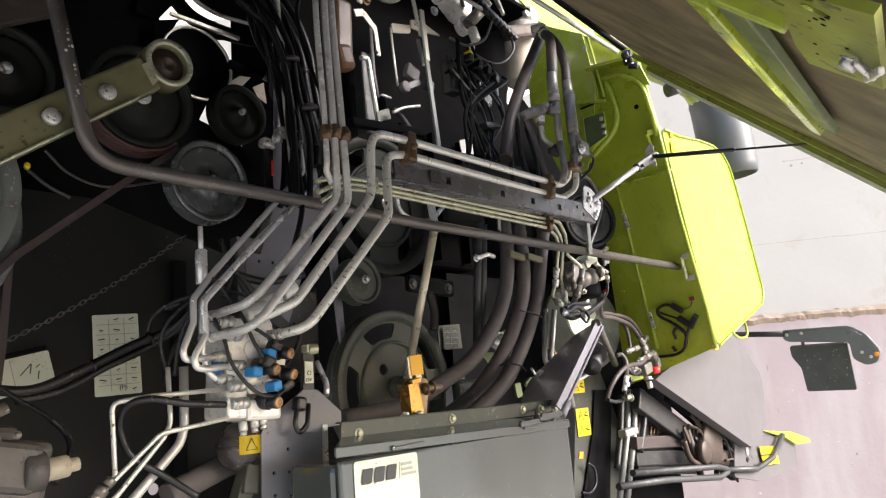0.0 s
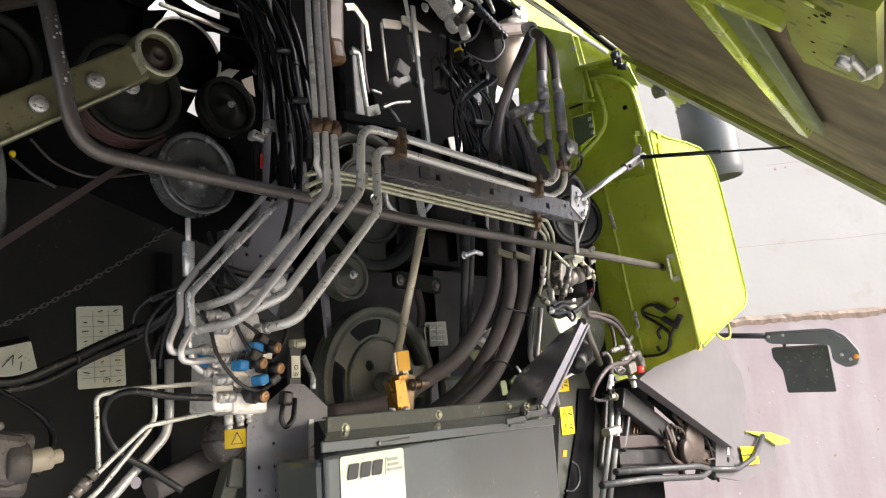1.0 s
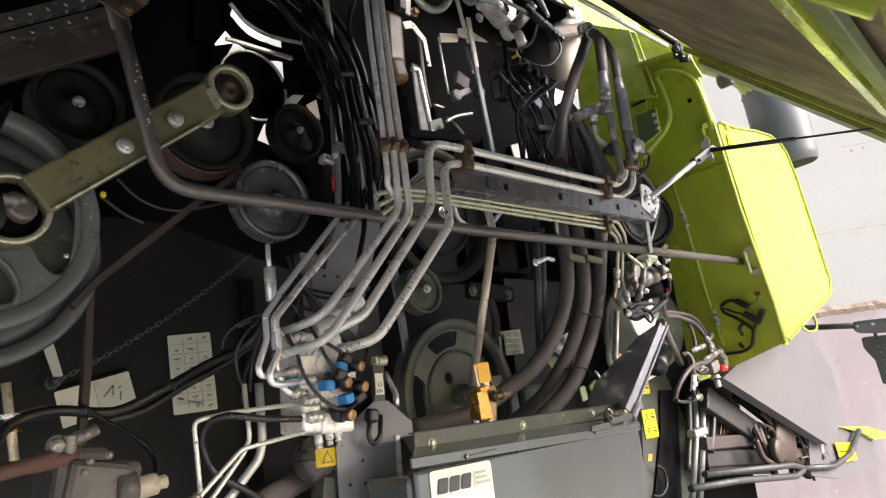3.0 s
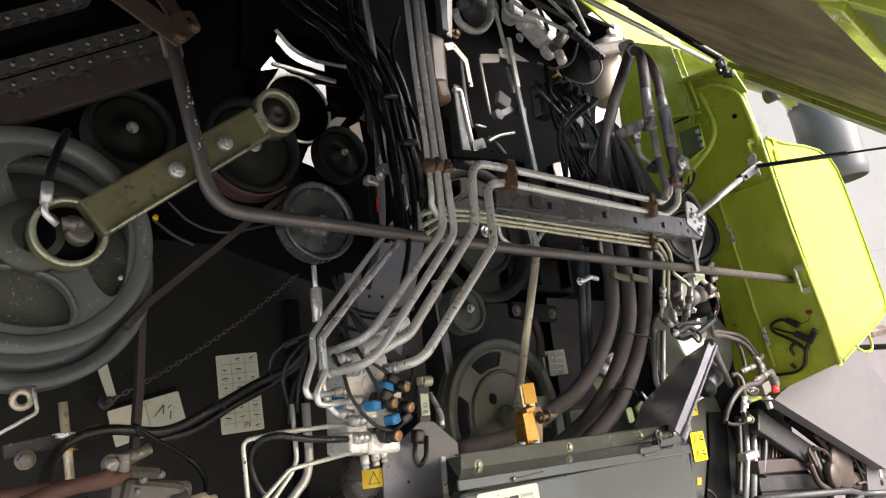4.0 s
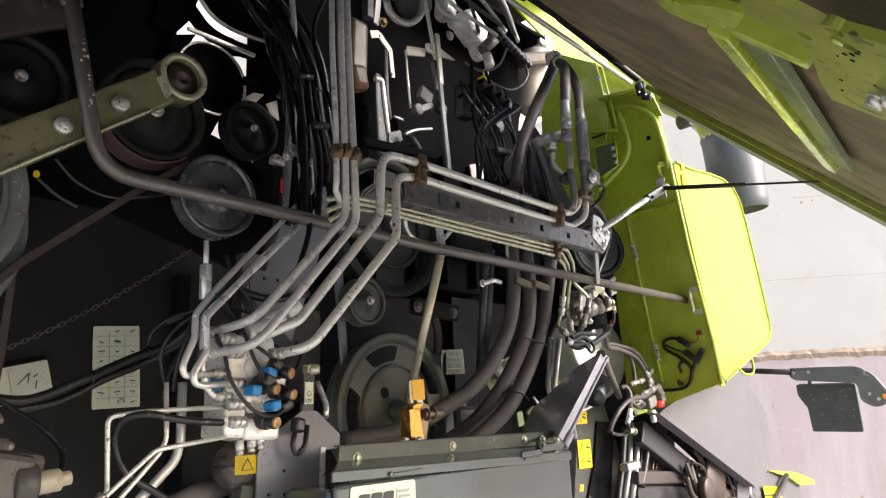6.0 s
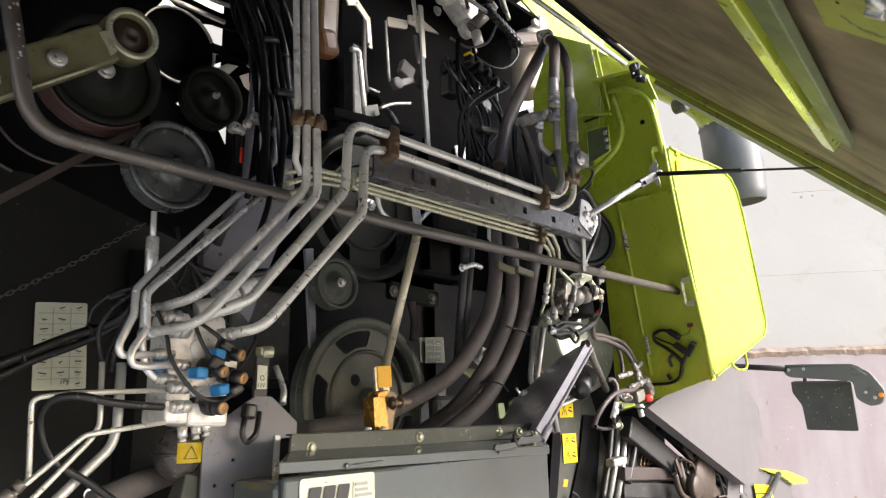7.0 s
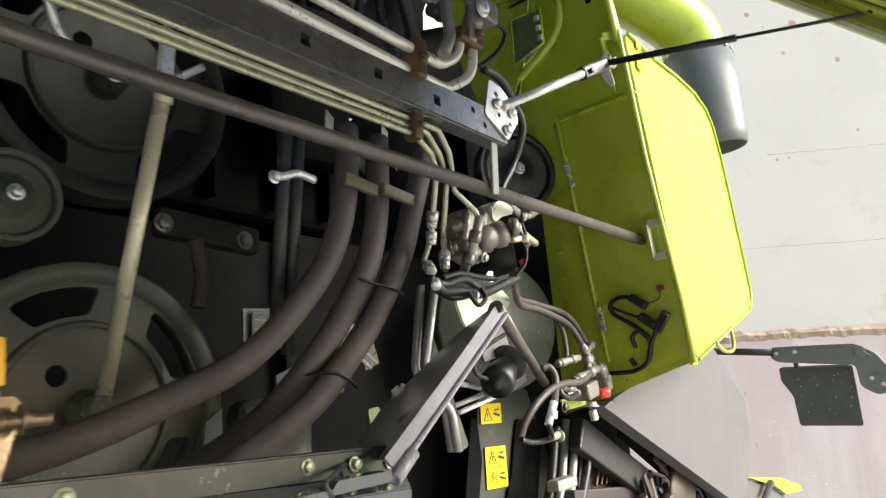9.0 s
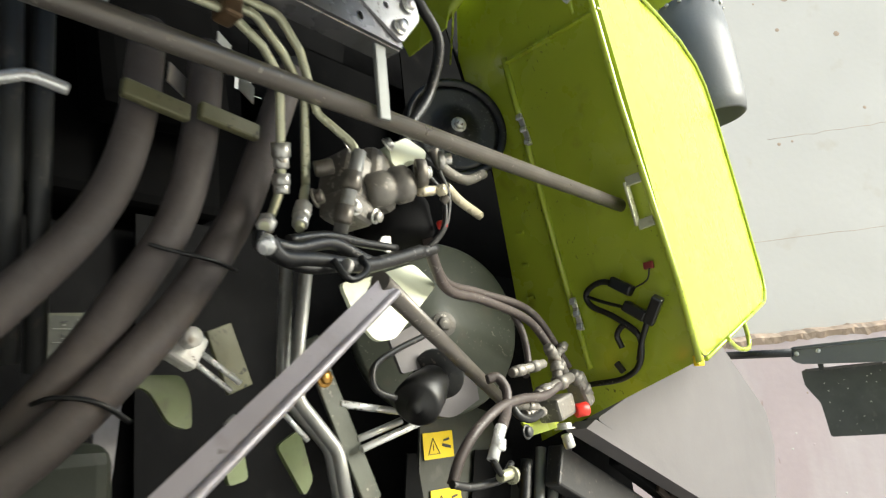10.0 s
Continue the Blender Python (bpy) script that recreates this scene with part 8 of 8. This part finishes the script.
# cables down the upright
CONDUIT = mat("black_conduit", (0.0045, 0.0045, 0.005), 0.42, dirt=(0.02, 0.018, 0.016), dirt_amount=0.2, spec=0.22, specks=(0.07, 0.065, 0.06), speck_size=190, speck_amount=0.3)
cb2 = thing("cable_bundle", (0.888, 1.200, 2.495), "black corrugated cables falling beside the riser pipes", "cable")
for k, pts in enumerate(([(0.848, 1.250, 2.564), (0.848, 1.200, 2.468), (0.875, 1.180, 2.378), (0.887, 1.170, 2.276), (0.885, 1.160, 2.169), (0.877, 1.150, 2.054)], [(0.879, 1.250, 2.575), (0.879, 1.200, 2.478), (0.901, 1.180, 2.392), (0.908, 1.170, 2.294), (0.924, 1.160, 2.189), (0.911, 1.150, 2.058)],
                        [(0.911, 1.250, 2.571), (0.909, 1.200, 2.459), (0.913, 1.180, 2.381), (0.927, 1.170, 2.286), (0.943, 1.160, 2.180)], [(0.902, 1.220, 2.437), (0.903, 1.200, 2.359), (0.887, 1.180, 2.215), (0.892, 1.150, 2.055), (0.855, 1.140, 1.931)],
                        [(1.008, 1.250, 2.652), (0.936, 1.200, 2.511), (0.945, 1.180, 2.390), (0.937, 1.120, 2.269)])):
    part("cable", sweep(bmesh.new(), flow(pts, 14), 0.0075 - 0.0006 * k, 10, ridge=0.0008 if k == 2 else 0.0), CONDUIT, cb2)
for pts, r in (([(0.770, 1.520, 2.880), (0.785, 1.380, 2.690), (0.818, 1.290, 2.586), (0.844, 1.270, 2.533), (0.885, 1.250, 2.484), (0.923, 1.240, 2.419), (0.942, 1.240, 2.321), (0.958, 1.240, 2.229), (0.970, 1.240, 2.151)], 0.013),
               ([(0.800, 1.520, 2.900), (0.818, 1.370, 2.710), (0.856, 1.280, 2.595), (0.890, 1.260, 2.544), (0.933, 1.240, 2.488), (0.961, 1.230, 2.426), (0.973, 1.230, 2.352), (0.986, 1.230, 2.286), (1.001, 1.230, 2.234), (0.995, 1.230, 2.166)], 0.012),
               ([(0.880, 1.520, 2.910), (0.893, 1.370, 2.730), (0.923, 1.280, 2.617), (0.959, 1.260, 2.557), (0.984, 1.250, 2.504), (1.007, 1.250, 2.441), (1.014, 1.250, 2.371), (1.027, 1.250, 2.295)], 0.008)):
    part("conduit", sweep(bmesh.new(), flow(pts, 30), r, 12, ridge=0.0009), CONDUIT, cb2, "black corrugated conduit")
for q, d in (((0.923, 1.240, 2.419), (0.25, 0, -1)), ((0.967, 1.230, 2.390), (0.1, 0, -1)), ((0.945, 1.240, 2.300), (0.1, 0, -1))):
    part("tie", lathe(bmesh.new(), q, d, [(0.0125, 0), (0.0148, 0), (0.0148, 0.007), (0.0125, 0.007)], 20, closed=True), PLASTIC, cb2)
rnd = random.Random(4)
for k in range(9):
    sh = rnd.uniform(-0.035, 0.045)
    off = [Vector((sh + rnd.uniform(-0.012, 0.012), rnd.uniform(0.0, 0.05), 0)) for _ in range(6)]
    pts = [Vector(q) + o for q, o in zip(((0.900, 1.300, 2.797), (0.886, 1.260, 2.583), (0.893, 1.220, 2.449), (0.910, 1.200, 2.347), (0.915, 1.180, 2.220), (0.906, 1.170, 2.050)), off)]
    part("cable", cable(pts, 0.004 + 0.003 * rnd.random(), 7, 6), CONDUIT, cb2)
part("tie", drum((0.874, 1.165, 2.367), (1, 0, 0.2), 0.006, 0.035, 12), PLASTIC, cb2)
part("tie", drum((0.898, 1.150, 2.256), (1, 0, 0.2), 0.008, 0.04, 12), PLASTIC, cb2)

# tan bottle
bt = thing("tan_bottle", (1.016, 1.120, 2.470), "tan plastic bottle with a darker brown foot", "bottle")
part("body", block((0.993, 1.125, 2.452), (0.054, 0.040, 0.150), (0, 2, 0), 0.012, 3), BOTTLE, bt)
part("foot", block((0.993, 1.122, 2.385), (0.050, 0.042, 0.060), (0, -14, 0), 0.014, 3), mat("brown_bottle_foot", (0.11, 0.048, 0.014), 0.45), bt)
part("neck", bar((1.030, 1.120, 2.548), (1.034, 1.120, 2.671), 0.02, 0.02, up=(1, 0, 0)), DARK, bt)

# brackets and rods
bk = thing("bent_bracket", (1.224, 1.280, 2.678), "white zinc bent flat bracket on a pivot bolt", "bracket")
part("upper_strip", bar((1.228, 1.280, 2.856), (1.202, 1.280, 2.674), 0.018, 0.005, up=(1, 0, 0)), WHITE, bk)
part("arm", join(bar((1.173, 1.270, 2.629), (1.206, 1.270, 2.643), 0.02, 0.005), bar((1.202, 1.270, 2.642), (1.243, 1.270, 2.607), 0.018, 0.005), bar((1.242, 1.270, 2.614), (1.250, 1.270, 2.532), 0.014, 0.005, up=(1, 0, 0))), TAN, bk)
part("bolt", hexbolt((1.206, 1.260, 2.672), FRONT, 0.010, 0.014), CLAMP, bk)
part("bolt", hexbolt((1.239, 1.265, 2.537), FRONT, 0.004, 0.004), DARK, bk)
single("arc_pipe", sweep(bmesh.new(), flow([(1.403, 1.450, 2.922), (1.418, 1.450, 2.883), (1.465, 1.450, 2.867), (1.520, 1.450, 2.891), (1.563, 1.450, 2.950), (1.581, 1.450, 3.053)]), 0.012, 12), STEEL, "pale bent pipe curving under the bay's top", "pipe")
bd_ = thing("bay_drum", (1.659, 1.620, 3.084), "dark drum housing behind the bent pipe", "housing")
part("drum", drum((1.659, 1.620, 3.084), FRONT, 0.06, 0.08), DARK, bd_)
part("boss", drum((1.478, 1.500, 2.987), FRONT, 0.018, 0.03), FENDER, bd_)
rb = thing("rod_bracket", (1.479, 1.330, 2.732), "white zinc slotted bracket with hanging rods", "bracket")
part("plate", plate(rounded([(1.367, 1.330, 2.696), (1.446, 1.330, 2.717), (1.443, 1.330, 2.690), (1.370, 1.330, 2.668)], 0.006), 0.005, away=(0, 1, 0)), WHITE, rb)
part("plate", plate(rounded([(1.438, 1.320, 2.729), (1.482, 1.320, 2.739), (1.568, 1.320, 2.720), (1.478, 1.320, 2.704), (1.439, 1.320, 2.703)], 0.006), 0.005, holes=[((1.456, 1.320, 2.719), 0.004)], away=(0, 1, 0)), WHITE, rb)
part("flat_bar", bar((1.441, 1.320, 2.867), (1.476, 1.320, 2.688), 0.014, 0.006, up=(1, 0, 0)), STEEL, rb)
part("flat_bar", bar((1.476, 1.310, 2.769), (1.486, 1.310, 2.609), 0.016, 0.008, up=(1, 0, 0)), WHITE, rb)
part("flat_bar", bar((1.473, 1.330, 2.682), (1.488, 1.330, 2.599), 0.014, 0.006, up=(1, 0, 0)), FENDER, rb)
part("long_rod", bar((1.470, 1.300, 2.603), (1.403, 1.220, 2.286), 0.014, 0.008, up=(1, 0, 0)), DISH, rb)
part("thin_rod", pipe([(1.350, 1.320, 2.671), (1.363, 1.320, 2.498)], 0.0035), STEEL, rb)
part("thin_rod", pipe([(1.210, 1.230, 2.397), (1.244, 1.230, 2.397)], 0.003), CHROME, rb)
part("clevis", block((1.468, 1.300, 2.521), (0.035, 0.02, 0.03), (0, 10, 0), 0.004), DARK, rb)
part("link", bar((1.371, 1.320, 2.489), (1.444, 1.310, 2.528), 0.02, 0.01), DARK, rb)
part("knuckle", drum((1.370, 1.310, 2.488), FRONT, 0.016, 0.02), FENDER, rb)
part("grey_plate", block((1.466, 1.360, 2.581), (0.05, 0.02, 0.045), (0, 20, 0), 0.004), FENDER, rb)
part("wire_stub", cable([(1.258, 1.240, 2.364), (1.300, 1.240, 2.388), (1.361, 1.240, 2.409)], 0.004), STEEL, rb)
part("lower_hose", cable([(1.300, 1.280, 2.396), (1.311, 1.260, 2.367), (1.320, 1.240, 2.325)], 0.009), DARK, rb)
tc = thing("tube_column", (1.247, 1.300, 2.424), "dark box column with a grey tube and olive foot bracket", "column")
part("column", bar((1.278, 1.360, 2.579), (1.281, 1.360, 2.338), 0.05, 0.04, up=(1, 0, 0), bevel=0.006), DARK, tc)
part("tube", pipe([(1.222, 1.310, 2.534), (1.247, 1.310, 2.542), (1.261, 1.310, 2.431), (1.273, 1.310, 2.339)], 0.007, 0.012), STEEL, tc)
part("tube", pipe([(1.282, 1.330, 2.669), (1.283, 1.330, 2.512), (1.293, 1.330, 2.447)], 0.006), FENDER, tc)
part("foot", plate(rounded([(1.259, 1.300, 2.388), (1.303, 1.300, 2.408), (1.310, 1.300, 2.380), (1.260, 1.300, 2.359)], 0.004), 0.004, away=(0, 1, 0)), CAST, tc)
part("leg", bar((1.265, 1.300, 2.363), (1.265, 1.300, 2.328), 0.01, 0.006, up=(1, 0, 0)), STEEL, tc)
single("bay_ledge", bar((1.042, 1.160, 2.260), (1.324, 1.200, 2.309), 0.02, 0.02), BLACK, "black ledge above the rail", "ledge")

# dark engine masses
eng = thing("engine", (1.8, 1.7, 2.1), "black engine block side with ribs and covers, mostly in shade", "engine")
part("block", block((1.75, 1.78, 2.35), (0.75, 0.12, 0.5), bevel=0.02), BAY_SHADE, eng)
part("cover", block((1.55, 1.70, 2.55), (0.22, 0.06, 0.26), (0, 4, 0), 0.02), BAY_SHADE, eng)
part("cover", block((1.95, 1.66, 2.35), (0.25, 0.1, 0.25), (0, -6, 0), 0.03), BAY_SHADE, eng)
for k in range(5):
    part("rib", bar((1.42 + 0.16 * k, 1.70, 2.12), (1.42 + 0.16 * k, 1.70, 2.6), 0.012, 0.03, up=(1, 0, 0)), BAY_SHADE, eng)
part("tag", plate(rounded([(1.827, 1.500, 2.495), (1.890, 1.500, 2.516), (1.900, 1.500, 2.501), (1.934, 1.500, 2.486), (1.924, 1.500, 2.463), (1.837, 1.500, 2.452)], 0.006), 0.004, away=(0, 1, 0)), WHITE, eng, "white sheet tag")
part("clip", block((1.809, 1.350, 2.487), (0.05, 0.03, 0.02), (0, -15, 0), 0.006), DARK, eng)
# bright castings at the head of the bay
hd = thing("head_casting", (1.937, 1.600, 3.078), "pale alloy housing with bolts at the head of the bay", "casting")
part("housing", join(block((2.017, 1.620, 3.140), (0.14, 0.1, 0.1), (0, 20, 10), 0.03, 3), block((1.852, 1.600, 3.145), (0.06, 0.08, 0.08), (0, 10, 0), 0.02), drum((1.959, 1.560, 2.989), FRONT, 0.035, 0.04), drum((1.829, 1.560, 3.056), FRONT, 0.02, 0.03)), ALLOY, hd)
for q in ((1.804, 1.540, 3.073), (1.798, 1.540, 2.990), (1.952, 1.540, 3.066), (1.789, 1.550, 3.166)):
    part("bolt", hexbolt(q, FRONT, 0.013, 0.012), ZINC, hd)
part("tube", pipe([(1.936, 1.500, 2.970), (2.029, 1.480, 3.074)], 0.022), PUMP, hd)
part("bulb", join(drum((1.931, 1.480, 2.942), (0.1, -0.2, -1), 0.018, 0.05), drum((1.916, 1.480, 2.874), (0.1, -0.2, -1), 0.010, 0.02)), ALLOY, hd)
rw = thing("fuse_holder", (1.996, 1.400, 2.976), "row of black wired terminals at the bay's head", "terminal block")
for k in range(9):
    q = Vector((1.928, 1.420, 3.005)).lerp(Vector((2.064, 1.400, 2.934)), k / 8)
    part("terminal", join(drum(q, (0.4, -0.3, -0.9), 0.012, 0.03, 12), block(q + Vector((0, 0.01, 0.01)), (0.02, 0.03, 0.02), (0, 30, 0), 0.004)), PLASTIC, rw)
for k, (a, b, c) in enumerate((((1.606, 1.450, 3.085), (1.727, 1.440, 3.027), (1.925, 1.420, 2.990)), ((1.677, 1.460, 3.130), (1.821, 1.450, 3.090), (1.957, 1.420, 3.043)), ((1.769, 1.460, 3.167), (1.902, 1.460, 3.138), (1.981, 1.420, 3.028)), ((1.875, 1.480, 3.222), (1.993, 1.460, 3.197), (2.032, 1.420, 3.034)),
                              ((1.970, 1.500, 3.271), (2.055, 1.480, 3.219), (2.052, 1.420, 3.017)), ((1.832, 1.500, 3.203), (1.883, 1.500, 3.128), (1.921, 1.500, 3.035)), ((1.661, 1.460, 3.112), (1.660, 1.460, 3.001), (1.805, 1.460, 3.009)))):
    part("lead", cable([a, b, c], 0.007, 8), HOSE if k % 2 else STEEL, rw)
part("loop_lead", cable([(1.946, 1.400, 2.937), (1.893, 1.400, 2.853), (1.792, 1.400, 2.796), (1.706, 1.400, 2.795)], 0.0045), FENDER, rw)
part("loop_lead", cable([(2.053, 1.400, 2.930), (2.065, 1.400, 2.871), (1.994, 1.400, 2.798), (1.908, 1.400, 2.770), (1.789, 1.400, 2.778)], 0.005), RUBBER, rw)
# plug tower
pt = thing("plug_tower", (1.759, 1.350, 2.605), "tower of black plugs and cables with grey and yellow lids", "connector")
part("tower", join(block((1.853, 1.420, 2.666), (0.10, 0.06, 0.14), (0, 8, 0), 0.01), block((1.758, 1.450, 2.686), (0.06, 0.05, 0.12), (0, 0, 0), 0.01)), PLASTIC, pt)
for k, q in enumerate(((1.744, 1.360, 2.717), (1.789, 1.360, 2.706), (1.834, 1.360, 2.698), (1.873, 1.360, 2.679))):
    b = part("plug", block(q, (0.022, 0.03, 0.03), (0, 12, 0), 0.004), PLASTIC, pt)
    part("lid", block(Vector(q) + Vector((-0.002, -0.002, 0.017)), (0.02, 0.028, 0.008), (0, 20, 0), 0.003), FENDER if k else YELLOW, b)
rnd = random.Random(11)
for k in range(16):
    a = Vector((1.653, 1.360, 2.651)).lerp(Vector((1.936, 1.360, 2.685)), k / 15)
    m_ = Vector((1.651, 1.330, 2.513)).lerp(Vector((1.869, 1.330, 2.539)), rnd.random())
    e_ = Vector((1.513, 1.220, 2.295)).lerp(Vector((1.682, 1.200, 2.301)), rnd.random())
    part("cable", cable([a + Vector((rnd.uniform(-0.02, 0.02), rnd.uniform(0, 0.06), rnd.uniform(0, 0.12))), a, m_, e_], 0.0045 + 0.003 * rnd.random(), 7, 6), BLACK if k % 3 else RUBBER, pt)
for q in ((1.779, 1.350, 2.640), (1.869, 1.350, 2.643), (1.686, 1.360, 2.600), (1.798, 1.340, 2.571)):
    part("bright_pin", bar(q, Vector(q) + Vector((0.004, 0, -0.025)), 0.005, 0.005), CHROME, pt)
part("strap", block((1.707, 1.280, 2.443), (0.075, 0.05, 0.018), (0, -10, 0), 0.006), DARK, pt)
# hoses at the bay's far end
for pts, r, label in (([(2.049, 1.300, 2.896), (2.069, 1.270, 2.897), (1.967, 1.250, 2.765), (1.843, 1.230, 2.609), (1.716, 1.200, 2.443), (1.642, 1.180, 2.296)], 0.019, "thick dusty hose arching down beside the lime flange"),
                      ([(1.961, 1.200, 2.812), (1.895, 1.140, 2.747), (1.829, 1.100, 2.647), (1.804, 1.090, 2.559)], 0.0165, "dusty hose falling into a crimped steel end"),
                      ([(2.020, 1.250, 2.876), (1.960, 1.160, 2.764), (1.934, 1.120, 2.668), (1.900, 1.100, 2.572)], 0.0145, "dusty hose falling into a crimped steel end")):
    hh = thing("rubber_hose", pts[0], label, "hose", "hoses at the bay's end")
    part("hose", cable(pts, r, 12), LINE, hh)
    part("ferrule", drum(pts[0], Vector(pts[1]) - Vector(pts[0]), r * 1.12, 0.03), STEEL, hh)
SLEEVE = mat("dusty_crimp_zinc", (0.27, 0.25, 0.225), 0.40, 0.5, size=16, dirt=(0.12, 0.10, 0.085), dirt_amount=0.5, specks=(0.5, 0.48, 0.44), speck_size=130, speck_amount=0.3)
he = thing("hose_ends", (1.840, 1.090, 2.403), "crimped steel hose ends and unions above the twin clamp", "fitting")
for a, b, r in (((1.801, 1.090, 2.577), (1.798, 1.090, 2.499), 0.016), ((1.804, 1.090, 2.500), (1.792, 1.085, 2.354), 0.0105), ((1.898, 1.100, 2.581), (1.890, 1.090, 2.524), 0.0155), ((1.884, 1.090, 2.522), (1.867, 1.080, 2.395), 0.0175), ((1.867, 1.080, 2.395), (1.854, 1.075, 2.343), 0.011), ((1.857, 1.075, 2.357), (1.843, 1.070, 2.272), 0.0095)):
    a, b = Vector(a), Vector(b)
    part("sleeve", join(drum(a, b - a, r, (b - a).length, 20), drum(a.lerp(b, 0.7), b - a, r * 1.06, (b - a).length * 0.08, 20)), SLEEVE, he)
part("sleeve", pipe([(1.792, 1.085, 2.354), (1.796, 1.080, 2.266), (1.775, 1.080, 2.224)], 0.0105, 0.03), SLEEVE, he)
for q, d in (((1.796, 1.090, 2.506), (0.1, 0, -1)), ((1.791, 1.090, 2.464), (0.1, 0, -1)), ((1.889, 1.090, 2.531), (0.1, 0, -1)), ((1.868, 1.080, 2.388), (0.1, 0, -1)), ((1.856, 1.075, 2.326), (0.1, 0, -1))):
    part("union_nut", hexbolt(q, d, 0.019, 0.022, False), SLEEVE, he)
part("manifold", block((1.886, 1.075, 2.346), (0.05, 0.04, 0.04), (0, 6, 0), 0.004), SLEEVE, he)
part("manifold_nut", hexbolt((1.858, 1.055, 2.334), FRONT, 0.012, 0.012), CHROME, he)
part("lead", cable([(1.897, 1.060, 2.330), (1.935, 1.060, 2.323), (1.927, 1.070, 2.287), (1.903, 1.100, 2.255)], 0.0045), RUBBER, he)
tf = thing("tee_fitting", (1.788, 1.150, 2.466), "bright tee fitting with a crimped thin hose", "fitting")
for a, b, r in (((1.724, 1.160, 2.442), (1.830, 1.130, 2.492), 0.0145), ((1.807, 1.150, 2.489), (1.802, 1.150, 2.428), 0.012), ((1.817, 1.130, 2.485), (1.850, 1.120, 2.479), 0.016)):
    a, b = Vector(a), Vector(b)
    part("tee", join(drum(a, b - a, r, (b - a).length, 16), hexbolt(a.lerp(b, 0.2), b - a, r * 1.3, (b - a).length * 0.3, False)), PUMP, tf)
part("bright_nut", hexbolt((1.794, 1.145, 2.456), (0.05, 0, -1), 0.015, 0.02, False), CHROME, tf)
part("thin_hose", cable([(1.802, 1.150, 2.428), (1.809, 1.150, 2.388), (1.833, 1.140, 2.366), (1.837, 1.130, 2.338)], 0.008), STEEL, tf)
for pts, r in (([(1.742, 1.170, 2.450), (1.760, 1.160, 2.398), (1.777, 1.150, 2.326), (1.795, 1.150, 2.267)], 0.009), ([(1.755, 1.200, 2.474), (1.748, 1.200, 2.381), (1.767, 1.200, 2.294), (1.773, 1.180, 2.236)], 0.008), ([(1.792, 1.200, 2.437), (1.802, 1.180, 2.313), (1.788, 1.170, 2.236)], 0.006), ([(1.731, 1.220, 2.429), (1.697, 1.200, 2.299), (1.694, 1.200, 2.228)], 0.008)):
    part("hose", cable(pts, r), HOSE if r > 0.0085 else RUBBER, tf)
part("side_fitting", join(drum((1.794, 1.120, 2.334), (1, 0, 0.1), 0.012, 0.035), hexbolt((1.826, 1.120, 2.344), (1, 0, 0.1), 0.015, 0.014)), DARK, tf)
# filter and pale sheet behind the hoses
fl = thing("air_filter", (2.560, 1.700, 3.066), "tan filter canister behind the hoses", "filter")
part("canister", drum((2.575, 1.720, 2.996), (0.05, 0, 1), 0.07, 0.22), TAN, fl)
part("cap", drum((2.606, 1.720, 3.253), (0.05, 0, 1), 0.075, 0.04), WHITE, fl)
part("cradle", bar((2.313, 1.600, 3.106), (2.603, 1.600, 3.228), 0.06, 0.05, bevel=0.015), BROWN, fl)
part("pale_sheet", plate([(2.709, 1.950, 3.707), (3.384, 1.950, 3.779), (3.204, 1.950, 3.269), (2.760, 1.950, 3.030), (2.778, 1.950, 3.472)], 0.004, away=(0, 1, 0)), WHITE, fl, "pale cream sheet")
part("lump", join(block((2.652, 1.700, 3.341), (0.10, 0.08, 0.10), (0, 20, 20), 0.03, 3), drum((2.531, 1.640, 3.294), FRONT, 0.02, 0.02)), WHITE, fl)
